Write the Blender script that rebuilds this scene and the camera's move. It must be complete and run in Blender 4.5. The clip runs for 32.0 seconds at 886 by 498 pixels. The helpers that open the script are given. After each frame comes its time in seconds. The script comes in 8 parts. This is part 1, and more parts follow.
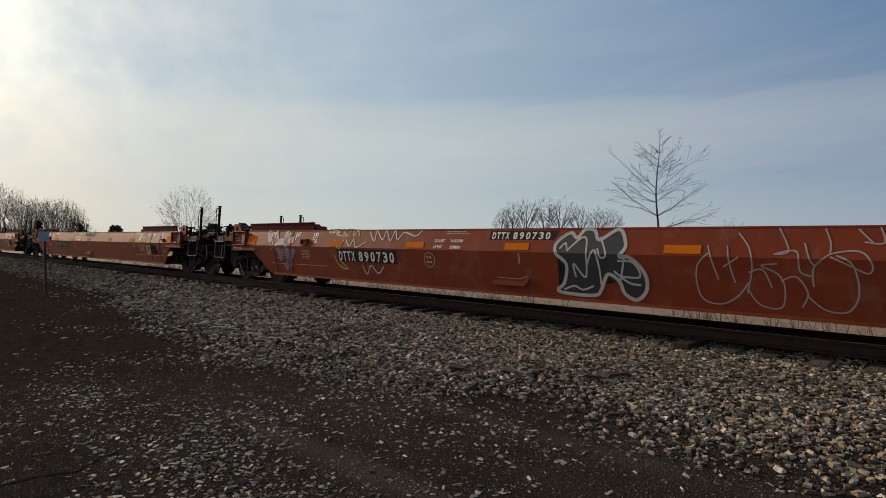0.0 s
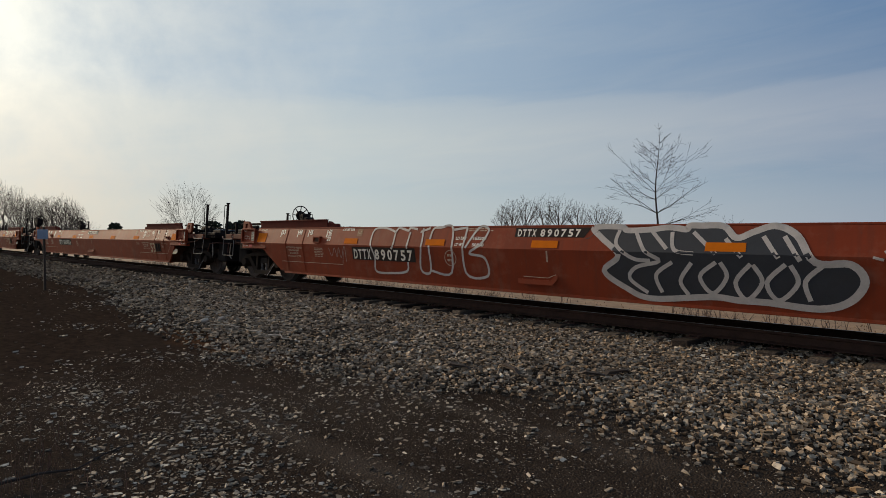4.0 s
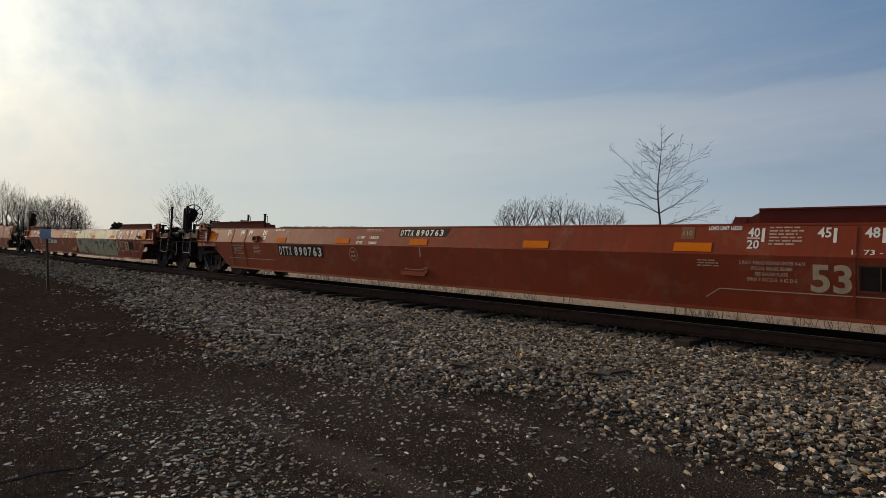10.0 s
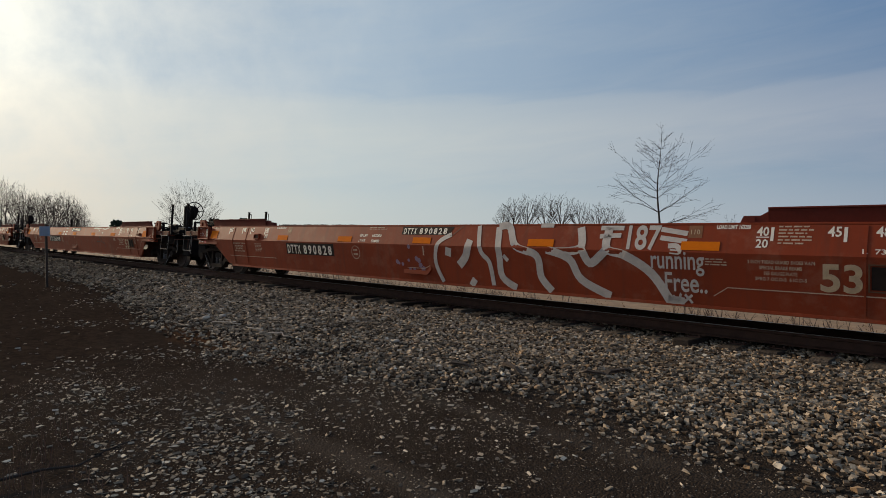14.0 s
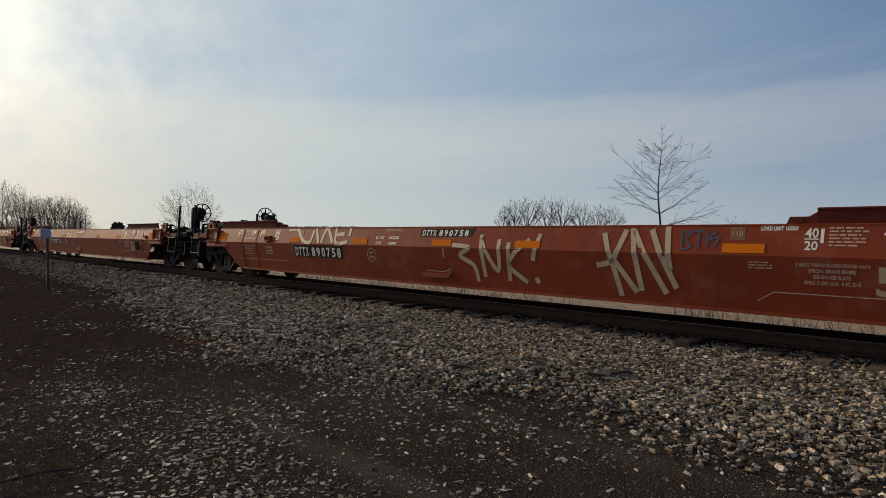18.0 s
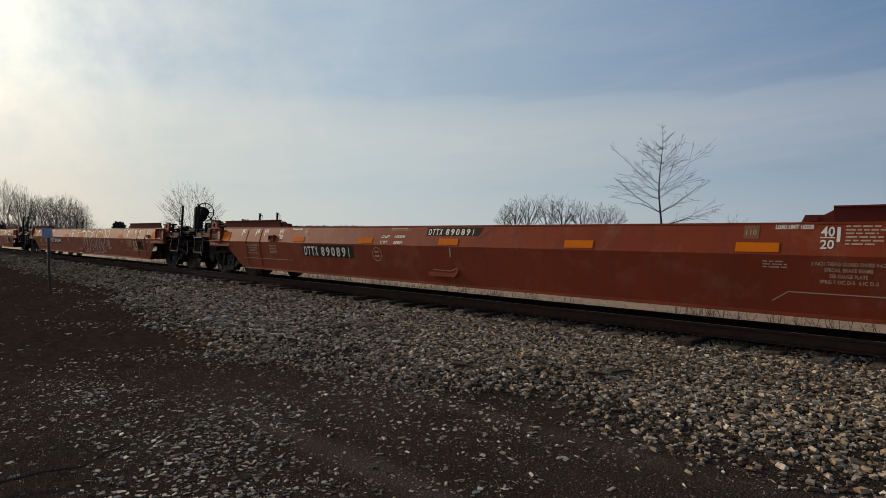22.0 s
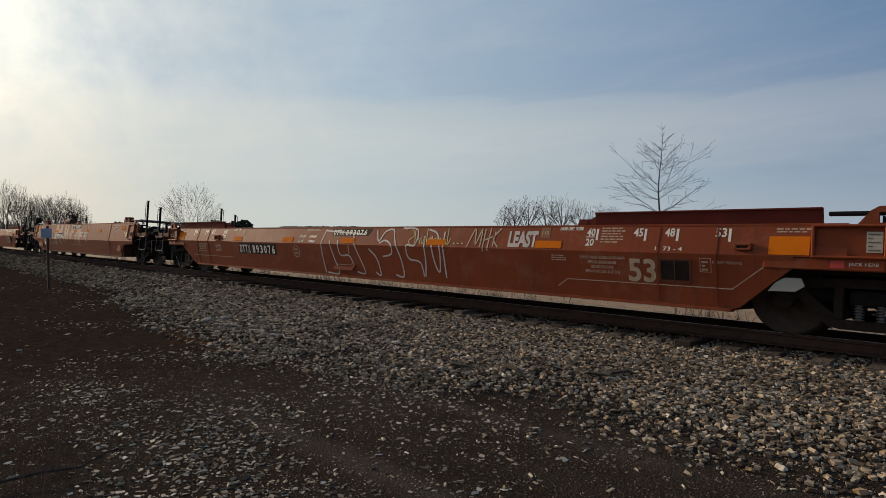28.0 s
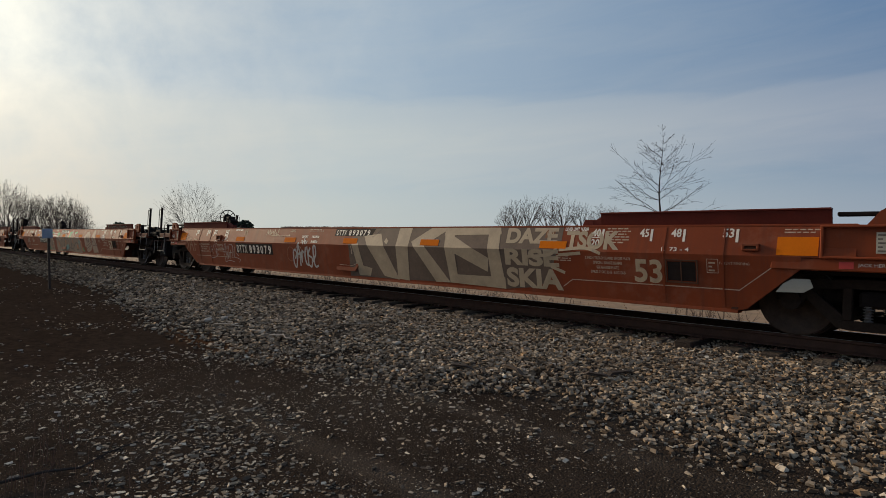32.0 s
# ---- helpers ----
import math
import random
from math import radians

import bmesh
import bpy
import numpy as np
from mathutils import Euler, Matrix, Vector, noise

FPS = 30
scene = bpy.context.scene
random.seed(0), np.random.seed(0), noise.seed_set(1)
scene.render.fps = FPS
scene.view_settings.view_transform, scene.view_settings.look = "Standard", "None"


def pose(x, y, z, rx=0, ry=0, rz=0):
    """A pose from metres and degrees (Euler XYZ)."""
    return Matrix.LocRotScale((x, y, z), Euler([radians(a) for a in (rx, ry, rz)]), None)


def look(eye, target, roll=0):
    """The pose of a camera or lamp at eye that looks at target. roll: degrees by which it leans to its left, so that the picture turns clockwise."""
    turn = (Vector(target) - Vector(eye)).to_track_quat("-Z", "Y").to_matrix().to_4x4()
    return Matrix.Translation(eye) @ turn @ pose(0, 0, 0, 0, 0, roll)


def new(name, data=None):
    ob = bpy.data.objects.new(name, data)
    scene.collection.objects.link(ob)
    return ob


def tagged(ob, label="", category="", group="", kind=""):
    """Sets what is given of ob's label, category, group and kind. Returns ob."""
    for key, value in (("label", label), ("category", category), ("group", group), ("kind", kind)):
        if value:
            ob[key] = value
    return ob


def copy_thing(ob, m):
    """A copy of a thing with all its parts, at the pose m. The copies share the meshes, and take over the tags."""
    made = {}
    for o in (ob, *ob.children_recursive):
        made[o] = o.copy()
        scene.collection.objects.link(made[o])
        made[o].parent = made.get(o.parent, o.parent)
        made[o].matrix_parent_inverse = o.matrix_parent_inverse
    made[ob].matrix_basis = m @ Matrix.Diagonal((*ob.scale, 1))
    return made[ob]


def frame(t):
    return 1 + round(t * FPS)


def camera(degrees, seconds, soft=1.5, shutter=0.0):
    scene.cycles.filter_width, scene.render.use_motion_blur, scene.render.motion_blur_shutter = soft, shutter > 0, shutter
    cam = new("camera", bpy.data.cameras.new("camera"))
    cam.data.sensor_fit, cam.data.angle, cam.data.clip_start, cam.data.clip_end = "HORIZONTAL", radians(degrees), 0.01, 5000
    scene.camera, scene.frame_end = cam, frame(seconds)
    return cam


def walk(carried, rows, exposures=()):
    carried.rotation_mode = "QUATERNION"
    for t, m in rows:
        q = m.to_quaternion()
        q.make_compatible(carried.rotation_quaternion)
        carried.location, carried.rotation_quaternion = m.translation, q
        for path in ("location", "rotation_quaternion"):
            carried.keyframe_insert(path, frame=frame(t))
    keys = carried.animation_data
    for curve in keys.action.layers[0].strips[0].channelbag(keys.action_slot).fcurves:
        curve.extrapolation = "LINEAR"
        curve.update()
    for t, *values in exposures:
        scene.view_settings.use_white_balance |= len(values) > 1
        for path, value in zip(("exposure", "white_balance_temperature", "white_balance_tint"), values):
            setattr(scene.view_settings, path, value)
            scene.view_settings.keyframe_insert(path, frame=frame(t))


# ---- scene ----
# The camera stands beside the track, a little above the rails; z = 0 is the top of the near rail,
# the track runs along X and the train goes towards -X.
EYE = Vector((0.0, 0.0, 1.363))


def aim(turn, down, roll):
    """The camera's pose: degrees turned left of +Y, degrees tilted down, degrees of lean."""
    a, d = radians(turn), radians(down)
    way = Vector((-math.sin(a) * math.cos(d), math.cos(a) * math.cos(d), -math.sin(d)))
    return look(EYE, EYE + way, roll)


cam = camera(75.23, 32.0, soft=0.5)
walk(cam, [(t, aim(turn, down, roll)) for t, turn, down, roll in (
         (0, 42.873, 1.532, -0.087), (0.5, 43, 1.765, -0.201), (1, 42.812, 1.904, -0.293), (1.5, 42.684, 2.032, -0.216), 
         (2, 42.744, 1.777, -0.19), (2.5, 42.885, 1.929, -0.353), (3, 42.84, 2.183, -0.473), (3.5, 42.804, 2.031, -0.225), 
         (5.5, 42.929, 1.539, -0.125), (6, 42.939, 1.534, -0.073), (6.5, 43.021, 1.748, 0.077), (7, 42.938, 1.706, -0.075), 
         (7.5, 42.795, 1.913, 0.013), (8, 42.843, 1.621, -0.075), (8.5, 42.92, 1.708, -0.06), (9, 42.939, 1.792, -0.072), 
         (9.5, 42.956, 1.687, 0.016), (10, 43.025, 1.792, -0.073), (10.5, 42.993, 1.854, -0.019), (11, 42.948, 1.879, -0.078), 
         (11.5, 43.042, 1.873, -0.04), (12, 43.02, 1.898, -0.098), (12.5, 43.163, 1.949, -0.199), (13, 43.178, 1.824, -0.174), 
         (13.5, 43.175, 1.932, -0.244), (14, 42.965, 1.963, 0.063), (14.5, 42.946, 1.896, -0.033), (16.5, 43.055, 2.053, -0.142), 
         (17, 43.025, 2.138, -0.076), (17.5, 43.036, 1.908, -0.018), (18, 43.04, 1.781, 0.003), (18.5, 43.068, 1.739, 0.092), 
         (19, 43.103, 1.765, 0.044), (19.5, 43.114, 1.876, -0.012), (20, 43.092, 1.966, -0.068), (20.5, 43.033, 1.895, -0.035), 
         (21, 43.089, 1.965, -0.08), (21.5, 43.123, 1.894, -0.128), (22, 43.122, 1.879, -0.079), (22.5, 43.12, 1.881, -0.141), 
         (23, 43.112, 1.965, -0.075), (23.5, 43.006, 2.082, -0.174), (24, 43.135, 2.027, -0.178), (24.5, 43.179, 1.923, -0.229), 
         (25, 43.171, 1.897, -0.267), (25.5, 43.163, 1.853, -0.198), (27.5, 43.099, 1.806, -0.14), (28, 43.072, 1.812, -0.001), 
         (28.5, 43.078, 1.688, 0.029), (29, 43.078, 1.58, 0.03), (29.5, 43.138, 1.639, 0.064), (30, 43.082, 1.569, 0.108), 
         (30.5, 43.067, 1.753, 0.032), (31, 43.132, 1.882, -0.136), (31.5, 43.112, 1.585, 0.153), (32, 43.13, 1.772, 0.019))],
     exposures=((0.0, 0.0), (29.0, 0.0), (30.0, -0.09), (32.0, -0.06)))

# ---- the light: a veiled low sun beyond the end of the track, under thin high cloud ----
SUN_TURN, SUN_UP = 96.0, 17.0      # degrees left of +Y, degrees above the horizon
sun_way = Vector((-math.sin(radians(SUN_TURN)) * math.cos(radians(SUN_UP)),
                  math.cos(radians(SUN_TURN)) * math.cos(radians(SUN_UP)), math.sin(radians(SUN_UP))))
sun = new("sun", bpy.data.lights.new("sun", "SUN"))
sun.data.energy, sun.data.angle, sun.data.color = 3.0, radians(7), (1.0, 0.80, 0.56)
sun.matrix_basis = look((0, 0, 30), Vector((0, 0, 30)) - sun_way)


class Nodes:
    """A short way to write node trees."""

    def __init__(self, tree):
        self.tree = tree
        tree.nodes.clear()

    def add(self, kind, settings=None, **inputs):
        n = self.tree.nodes.new(kind)
        for k, v in (settings or {}).items():
            setattr(n, k, v)
        for k, v in inputs.items():
            key = int(k[1:]) if k[0] == "i" and k[1:].isdigit() else k.replace("_", " ")
            self.put(n.inputs[key], v)
        return n

    def put(self, socket, v):
        if isinstance(v, bpy.types.NodeSocket):
            self.tree.links.new(v, socket)
        elif isinstance(v, bpy.types.Node):
            self.tree.links.new(v.outputs[0], socket)
        else:
            if isinstance(v, tuple) and len(v) == 3 and socket.type == "RGBA":
                v = (*v, 1)
            socket.default_value = v

    def math(self, op, a, b=0.0, clamp=False):
        return self.add("ShaderNodeMath", {"operation": op, "use_clamp": clamp}, i0=a, i1=b).outputs[0]

    def mix(self, fac, a, b, blend="MIX"):
        n = self.add("ShaderNodeMix", {"data_type": "RGBA", "blend_type": blend}, i0=fac, i6=a, i7=b)
        return n.outputs[2]

    def ramp(self, fac, *stops):
        n = self.add("ShaderNodeValToRGB", None, Fac=fac)
        el = n.color_ramp.elements
        while len(el) < len(stops):
            el.new(0.5)
        for e, (p, c) in zip(el, stops):
            e.position = p
            e.color = (c, c, c, 1) if isinstance(c, (int, float)) else (*c, 1)
        return n.outputs[0]

    def noise(self, scale, detail=4.0, rough=0.55, vec=None, warp=0.0):
        n = self.add("ShaderNodeTexNoise", None, Scale=scale, Detail=detail, Roughness=rough, Distortion=warp)
        if vec is not None:
            self.put(n.inputs["Vector"], vec)
        return n.outputs[0]


world = bpy.data.worlds.new("sky")
scene.world = world
world.use_nodes = True
w = Nodes(world.node_tree)
sky = w.add("ShaderNodeTexSky", {"sky_type": "NISHITA", "sun_disc": False, "sun_elevation": radians(SUN_UP),
                                 "sun_rotation": radians(-SUN_TURN), "air_density": 1.0, "dust_density": 1.6, "ozone_density": 2.0})
way = w.add("ShaderNodeTexCoord").outputs["Generated"]
part_xyz = w.add("ShaderNodeSeparateXYZ", None, Vector=way)
up = w.math("MAXIMUM", part_xyz.outputs[2], 0.0)
aside = w.add("ShaderNodeVectorMath", {"operation": "DOT_PRODUCT"}, i0=way, i1=(0.731, 0.682, 0.0)).outputs["Value"]
ahead = w.add("ShaderNodeVectorMath", {"operation": "DOT_PRODUCT"}, i0=way, i1=(-0.682, 0.731, 0.0)).outputs["Value"]
near_sun = w.add("ShaderNodeVectorMath", {"operation": "DOT_PRODUCT"}, i0=way, i1=tuple(sun_way)).outputs["Value"]
sunward = w.math("MAXIMUM", near_sun, 0.0)
bands = w.add("ShaderNodeCombineXYZ", None, X=w.math("MULTIPLY", aside, 1.6), Y=w.math("MULTIPLY", w.math("SUBTRACT", up, w.math("MULTIPLY", aside, 0.10)), 11.0), Z=w.math("MULTIPLY", ahead, 0.8))
veil = w.math("SUBTRACT", w.noise(1.0, 4, 0.5, bands, 0.3), 0.5)
wisps = w.math("SUBTRACT", w.noise(2.8, 7, 0.62, bands, 0.8), 0.5)
lumps = w.math("SUBTRACT", w.noise(9.0, 8, 0.60, way, 0.15), 0.5)
# a sheet of thin cloud with a ragged upper edge, above a clearer strip; streaks higher up
rise = w.math("ADD", up, w.math("ADD", w.math("MULTIPLY", wisps, 0.05), w.math("MULTIPLY", veil, 0.035)))
sheet = w.ramp(rise, (0.0, 0.62), (0.045, 0.50), (0.075, 0.30), (0.105, 0.60), (0.175, 0.80), (0.205, 0.62), (0.222, 0.16), (0.34, 0.06), (0.60, 0.30))
cloud = w.math("ADD", sheet, w.math("ADD", w.math("MULTIPLY", veil, 0.7), w.math("MULTIPLY", wisps, 0.5)), True)
day = w.ramp(near_sun, (-0.05, 0.0), (0.74, 1.0))
low = w.math("POWER", w.math("SUBTRACT", 1.0, up), 8.0)
blue = w.mix(low, w.mix(day, (0.086, 0.182, 0.352), (0.385, 0.490, 0.600)), w.mix(day, (0.36, 0.455, 0.53), (0.54, 0.625, 0.620)))
white = w.mix(day, (0.355, 0.400, 0.485), (0.60, 0.640, 0.620))
veiled = w.mix(w.math("MULTIPLY", cloud, 0.90), blue, white)
# towards the veiled sun: lumpy bright cloud, cream low down
puffs = w.math("ADD", w.math("POWER", sunward, 9.0), w.math("MULTIPLY", w.math("POWER", sunward, 5.0), w.math("MULTIPLY", lumps, 2.2)), True)
veiled = w.mix(w.math("MULTIPLY", puffs, 0.82), veiled, w.mix(w.ramp(up, (0.06, 0.0), (0.24, 1.0)), (0.76, 0.655, 0.535), (0.84, 0.83, 0.75)))
clear = w.ramp(up, (0.02, 0.08), (0.26, 1.0))      # haze dims the glow low down
core = w.math("MULTIPLY", clear, w.math("MULTIPLY", w.math("POWER", sunward, 19.0), w.math("ADD", 1.0, w.math("MULTIPLY", lumps, 1.6))))
veiled = w.mix(1.0, veiled, w.mix(core, (0, 0, 0), (0.56, 0.52, 0.38)), "ADD")
both = w.mix(0.90, w.add("ShaderNodeVectorMath", {"operation": "SCALE"}, i0=sky.outputs[0], Scale=0.08).outputs[0], veiled)
w.add("ShaderNodeOutputWorld", None, Surface=w.add("ShaderNodeBackground", None, Color=both, Strength=1.0).outputs[0])
scene.view_settings.exposure = 0.0

# ---- materials ----


def material(name, build, gloss=0.5):
    """build(n) returns colour, roughness, metal and an optional height for relief, all sockets or values."""
    m = bpy.data.materials.new(name)
    m.use_nodes = True
    n = Nodes(m.node_tree)
    colour, rough, metal, height, depth = build(n)
    shader = n.add("ShaderNodeBsdfPrincipled", None, Base_Color=colour, Roughness=rough, Metallic=metal, Specular_IOR_Level=gloss)
    if height is not None:
        b = n.add("ShaderNodeBump", None, Height=height, Distance=depth, Strength=1.0)
        n.put(shader.inputs["Normal"], b.outputs[0])
    n.add("ShaderNodeOutputMaterial", None, Surface=shader.outputs[0])
    return m


def plain(name, colour, rough=0.6, metal=0.0, vary=0.18, scale=9.0, dirt=(0.05, 0.035, 0.025), dirty=0.25, relief=0.0, gloss=0.4):
    """A painted, dusty or bare surface: tone in two scales and specks of dirt."""
    def build(n):
        at = n.add("ShaderNodeTexCoord").outputs["Object"]
        a = n.noise(scale, 5, 0.6, at)
        b = n.noise(scale * 7, 3, 0.6, at)
        tone = n.math("ADD", n.math("MULTIPLY", a, 0.7), n.math("MULTIPLY", b, 0.3))
        dark = tuple(c * (1 - vary) for c in colour)
        lite = tuple(min(1, c * (1 + vary)) for c in colour)
        c = n.mix(n.ramp(tone, (0.3, 0.0), (0.7, 1.0)), dark, lite)
        c = n.mix(n.math("MULTIPLY", n.ramp(n.noise(scale * 0.6, 8, 0.7, at), (0.5, 0.0), (0.75, 1.0)), dirty), c, dirt)
        r = n.math("ADD", n.math("MULTIPLY", tone, 0.2), rough - 0.1)
        return c, r, metal, (b if relief else None), relief
    return material(name, build, gloss)


def car_paint(name, colour):
    """Weathered freight-car paint: streaks of grime that run down, dust low down, faded patches."""
    def build(n):
        at = n.add("ShaderNodeTexCoord").outputs["Object"]
        long = n.add("ShaderNodeMapping", None, Vector=at, Scale=(6.0, 1.0, 0.35))
        streak = n.ramp(n.noise(1.6, 6, 0.65, long), (0.48, 0.0), (0.75, 1.0))
        patch = n.ramp(n.noise(0.7, 5, 0.6, at), (0.3, 0.0), (0.7, 1.0))
        fine = n.noise(38, 4, 0.6, at)
        c = n.mix(patch, tuple(k * 0.86 for k in colour), tuple(min(1, k * 1.15) for k in colour))
        c = n.mix(n.math("MULTIPLY", streak, 0.38), c, (0.085, 0.040, 0.028))
        c = n.mix(n.math("MULTIPLY", n.ramp(fine, (0.6, 0.0), (0.75, 1.0)), 0.35), c, (0.10, 0.055, 0.04))
        c = n.mix(n.math("MULTIPLY", n.ramp(n.noise(2.3, 7, 0.7, at), (0.52, 0.0), (0.7, 1.0)), 0.2), c, (0.36, 0.20, 0.13))
        r = n.math("ADD", n.math("MULTIPLY", patch, 0.12), 0.54)
        return c, r, 0.0, n.noise(3.0, 3, 0.5, at), 0.004
    return material(name, build, 0.10)


PAINTS = [car_paint("red_brown_paint", (0.236, 0.0405, 0.0150)), car_paint("brown_paint", (0.236, 0.0500, 0.0180)),
          car_paint("faded_paint", (0.305, 0.086, 0.043))]
DARK_STEEL = plain("dark_greasy_steel", (0.0155, 0.0105, 0.0090), 0.75, 0.0, 0.4, 6, gloss=0.12)
RUST_STEEL = plain("rusty_steel", (0.080, 0.033, 0.020), 0.8, 0.0, 0.35, 8, gloss=0.2)
SIGHT_BROWN = plain("sight_frame_paint", (0.12, 0.060, 0.036), 0.8, 0, 0.2, 9, gloss=0.1)
SIGHT_DARK = plain("sight_dark", (0.030, 0.020, 0.016), 0.9, 0, 0.3, 9, gloss=0.05)
TREAD = plain("polished_tread", (0.35, 0.33, 0.31), 0.35, 0.9, 0.15, 20)
ORANGE = plain("orange_reflector", (0.68, 0.160, 0.006), 0.85, 0, 0.08, 6, dirty=0.12, gloss=0.08)
FADED_ORANGE = plain("faded_orange_reflector", (0.40, 0.145, 0.036), 0.85, 0, 0.12, 6, dirty=0.3, gloss=0.08)
WHITE = plain("white_lettering", (0.80, 0.70, 0.58), 0.6, 0, 0.10, 10, dirty=0.15)
BLACK = plain("black_panel", (0.028, 0.018, 0.015), 0.75, 0, 0.2, 6, dirty=0.1, gloss=0.12)
STRAW = plain("dry_grass", (0.265, 0.165, 0.092), 0.95, 0, 0.4, 2.0, (0.17, 0.10, 0.055), 0.6)
BARK = plain("bark", (0.042, 0.033, 0.028), 0.9, 0, 0.3, 5, gloss=0.1)
# bark of the far trees, paler: distance haze is put into the colour
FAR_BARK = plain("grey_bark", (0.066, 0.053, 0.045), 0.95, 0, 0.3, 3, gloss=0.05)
RAIL = plain("rail_rust", (0.075, 0.038, 0.026), 0.85, 0.0, 0.3, 8, gloss=0.2)
RAIL_TOP = plain("rail_head", (0.30, 0.29, 0.28), 0.3, 0.9, 0.1, 20)


def tie_build(n):
    at = n.add("ShaderNodeTexCoord").outputs["Object"]
    one = n.add("ShaderNodeObjectInfo").outputs["Random"]
    grain = n.noise(4.0, 6, 0.65, n.add("ShaderNodeMapping", None, Vector=at, Scale=(9.0, 1.0, 9.0)))
    c = n.mix(n.ramp(one, (0.2, 0.0), (0.9, 1.0)), (0.042, 0.028, 0.020), (0.15, 0.115, 0.085))
    c = n.mix(n.ramp(grain, (0.40, 0.0), (0.62, 0.75)), c, (0.030, 0.023, 0.019))
    return c, 0.9, 0.0, grain, 0.012


TIE = material("tie_wood", tie_build, 0.2)


def stone_build(n):
    geo = n.add("ShaderNodeNewGeometry").outputs["Random Per Island"]
    at = n.add("ShaderNodeTexCoord").outputs["Object"]
    c = n.ramp(geo, (0.0, (0.026, 0.018, 0.012)), (0.22, (0.102, 0.070, 0.046)), (0.50, (0.255, 0.190, 0.131)), (0.78, (0.455, 0.358, 0.258)), (0.91, (0.38, 0.235, 0.125)), (1.0, (0.67, 0.575, 0.455)))
    c = n.mix(n.math("MULTIPLY", n.ramp(n.noise(30, 4, 0.6, at), (0.45, 0.0), (0.7, 1.0)), 0.5), c, (0.085, 0.058, 0.036))
    c = n.mix(n.math("MULTIPLY", n.ramp(n.noise(0.55, 4, 0.6, at), (0.50, 0.0), (0.66, 1.0)), 0.40), c, (0.085, 0.058, 0.039))
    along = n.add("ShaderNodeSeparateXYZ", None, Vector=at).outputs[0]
    far_tone = n.math("ADD", n.math("MULTIPLY", along, -0.032), n.math("MULTIPLY", n.noise(0.7, 4, 0.6, at), 0.3))
    c = n.mix(n.ramp(far_tone, (0.68, 0.0), (1.0, 0.55)), c, (0.070, 0.048, 0.031))      # darker brown further towards -x
    return c, 0.8, 0.0, n.noise(60, 3, 0.6, at), 0.004


def road_stone_build(n):
    geo = n.add("ShaderNodeNewGeometry").outputs["Random Per Island"]
    at = n.add("ShaderNodeTexCoord").outputs["Object"]
    c = n.ramp(geo, (0.0, (0.080, 0.054, 0.036)), (0.45, (0.22, 0.165, 0.112)), (0.8, (0.41, 0.32, 0.225)), (1.0, (0.62, 0.52, 0.40)))
    c = n.mix(n.math("MULTIPLY", n.ramp(n.noise(40, 4, 0.6, at), (0.5, 0.0), (0.7, 1.0)), 0.4), c, (0.07, 0.055, 0.045))
    return c, 0.8, 0.0, None, 0.0


ROAD_STONE = material("road_stone", road_stone_build, 0.3)
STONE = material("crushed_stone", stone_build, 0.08)


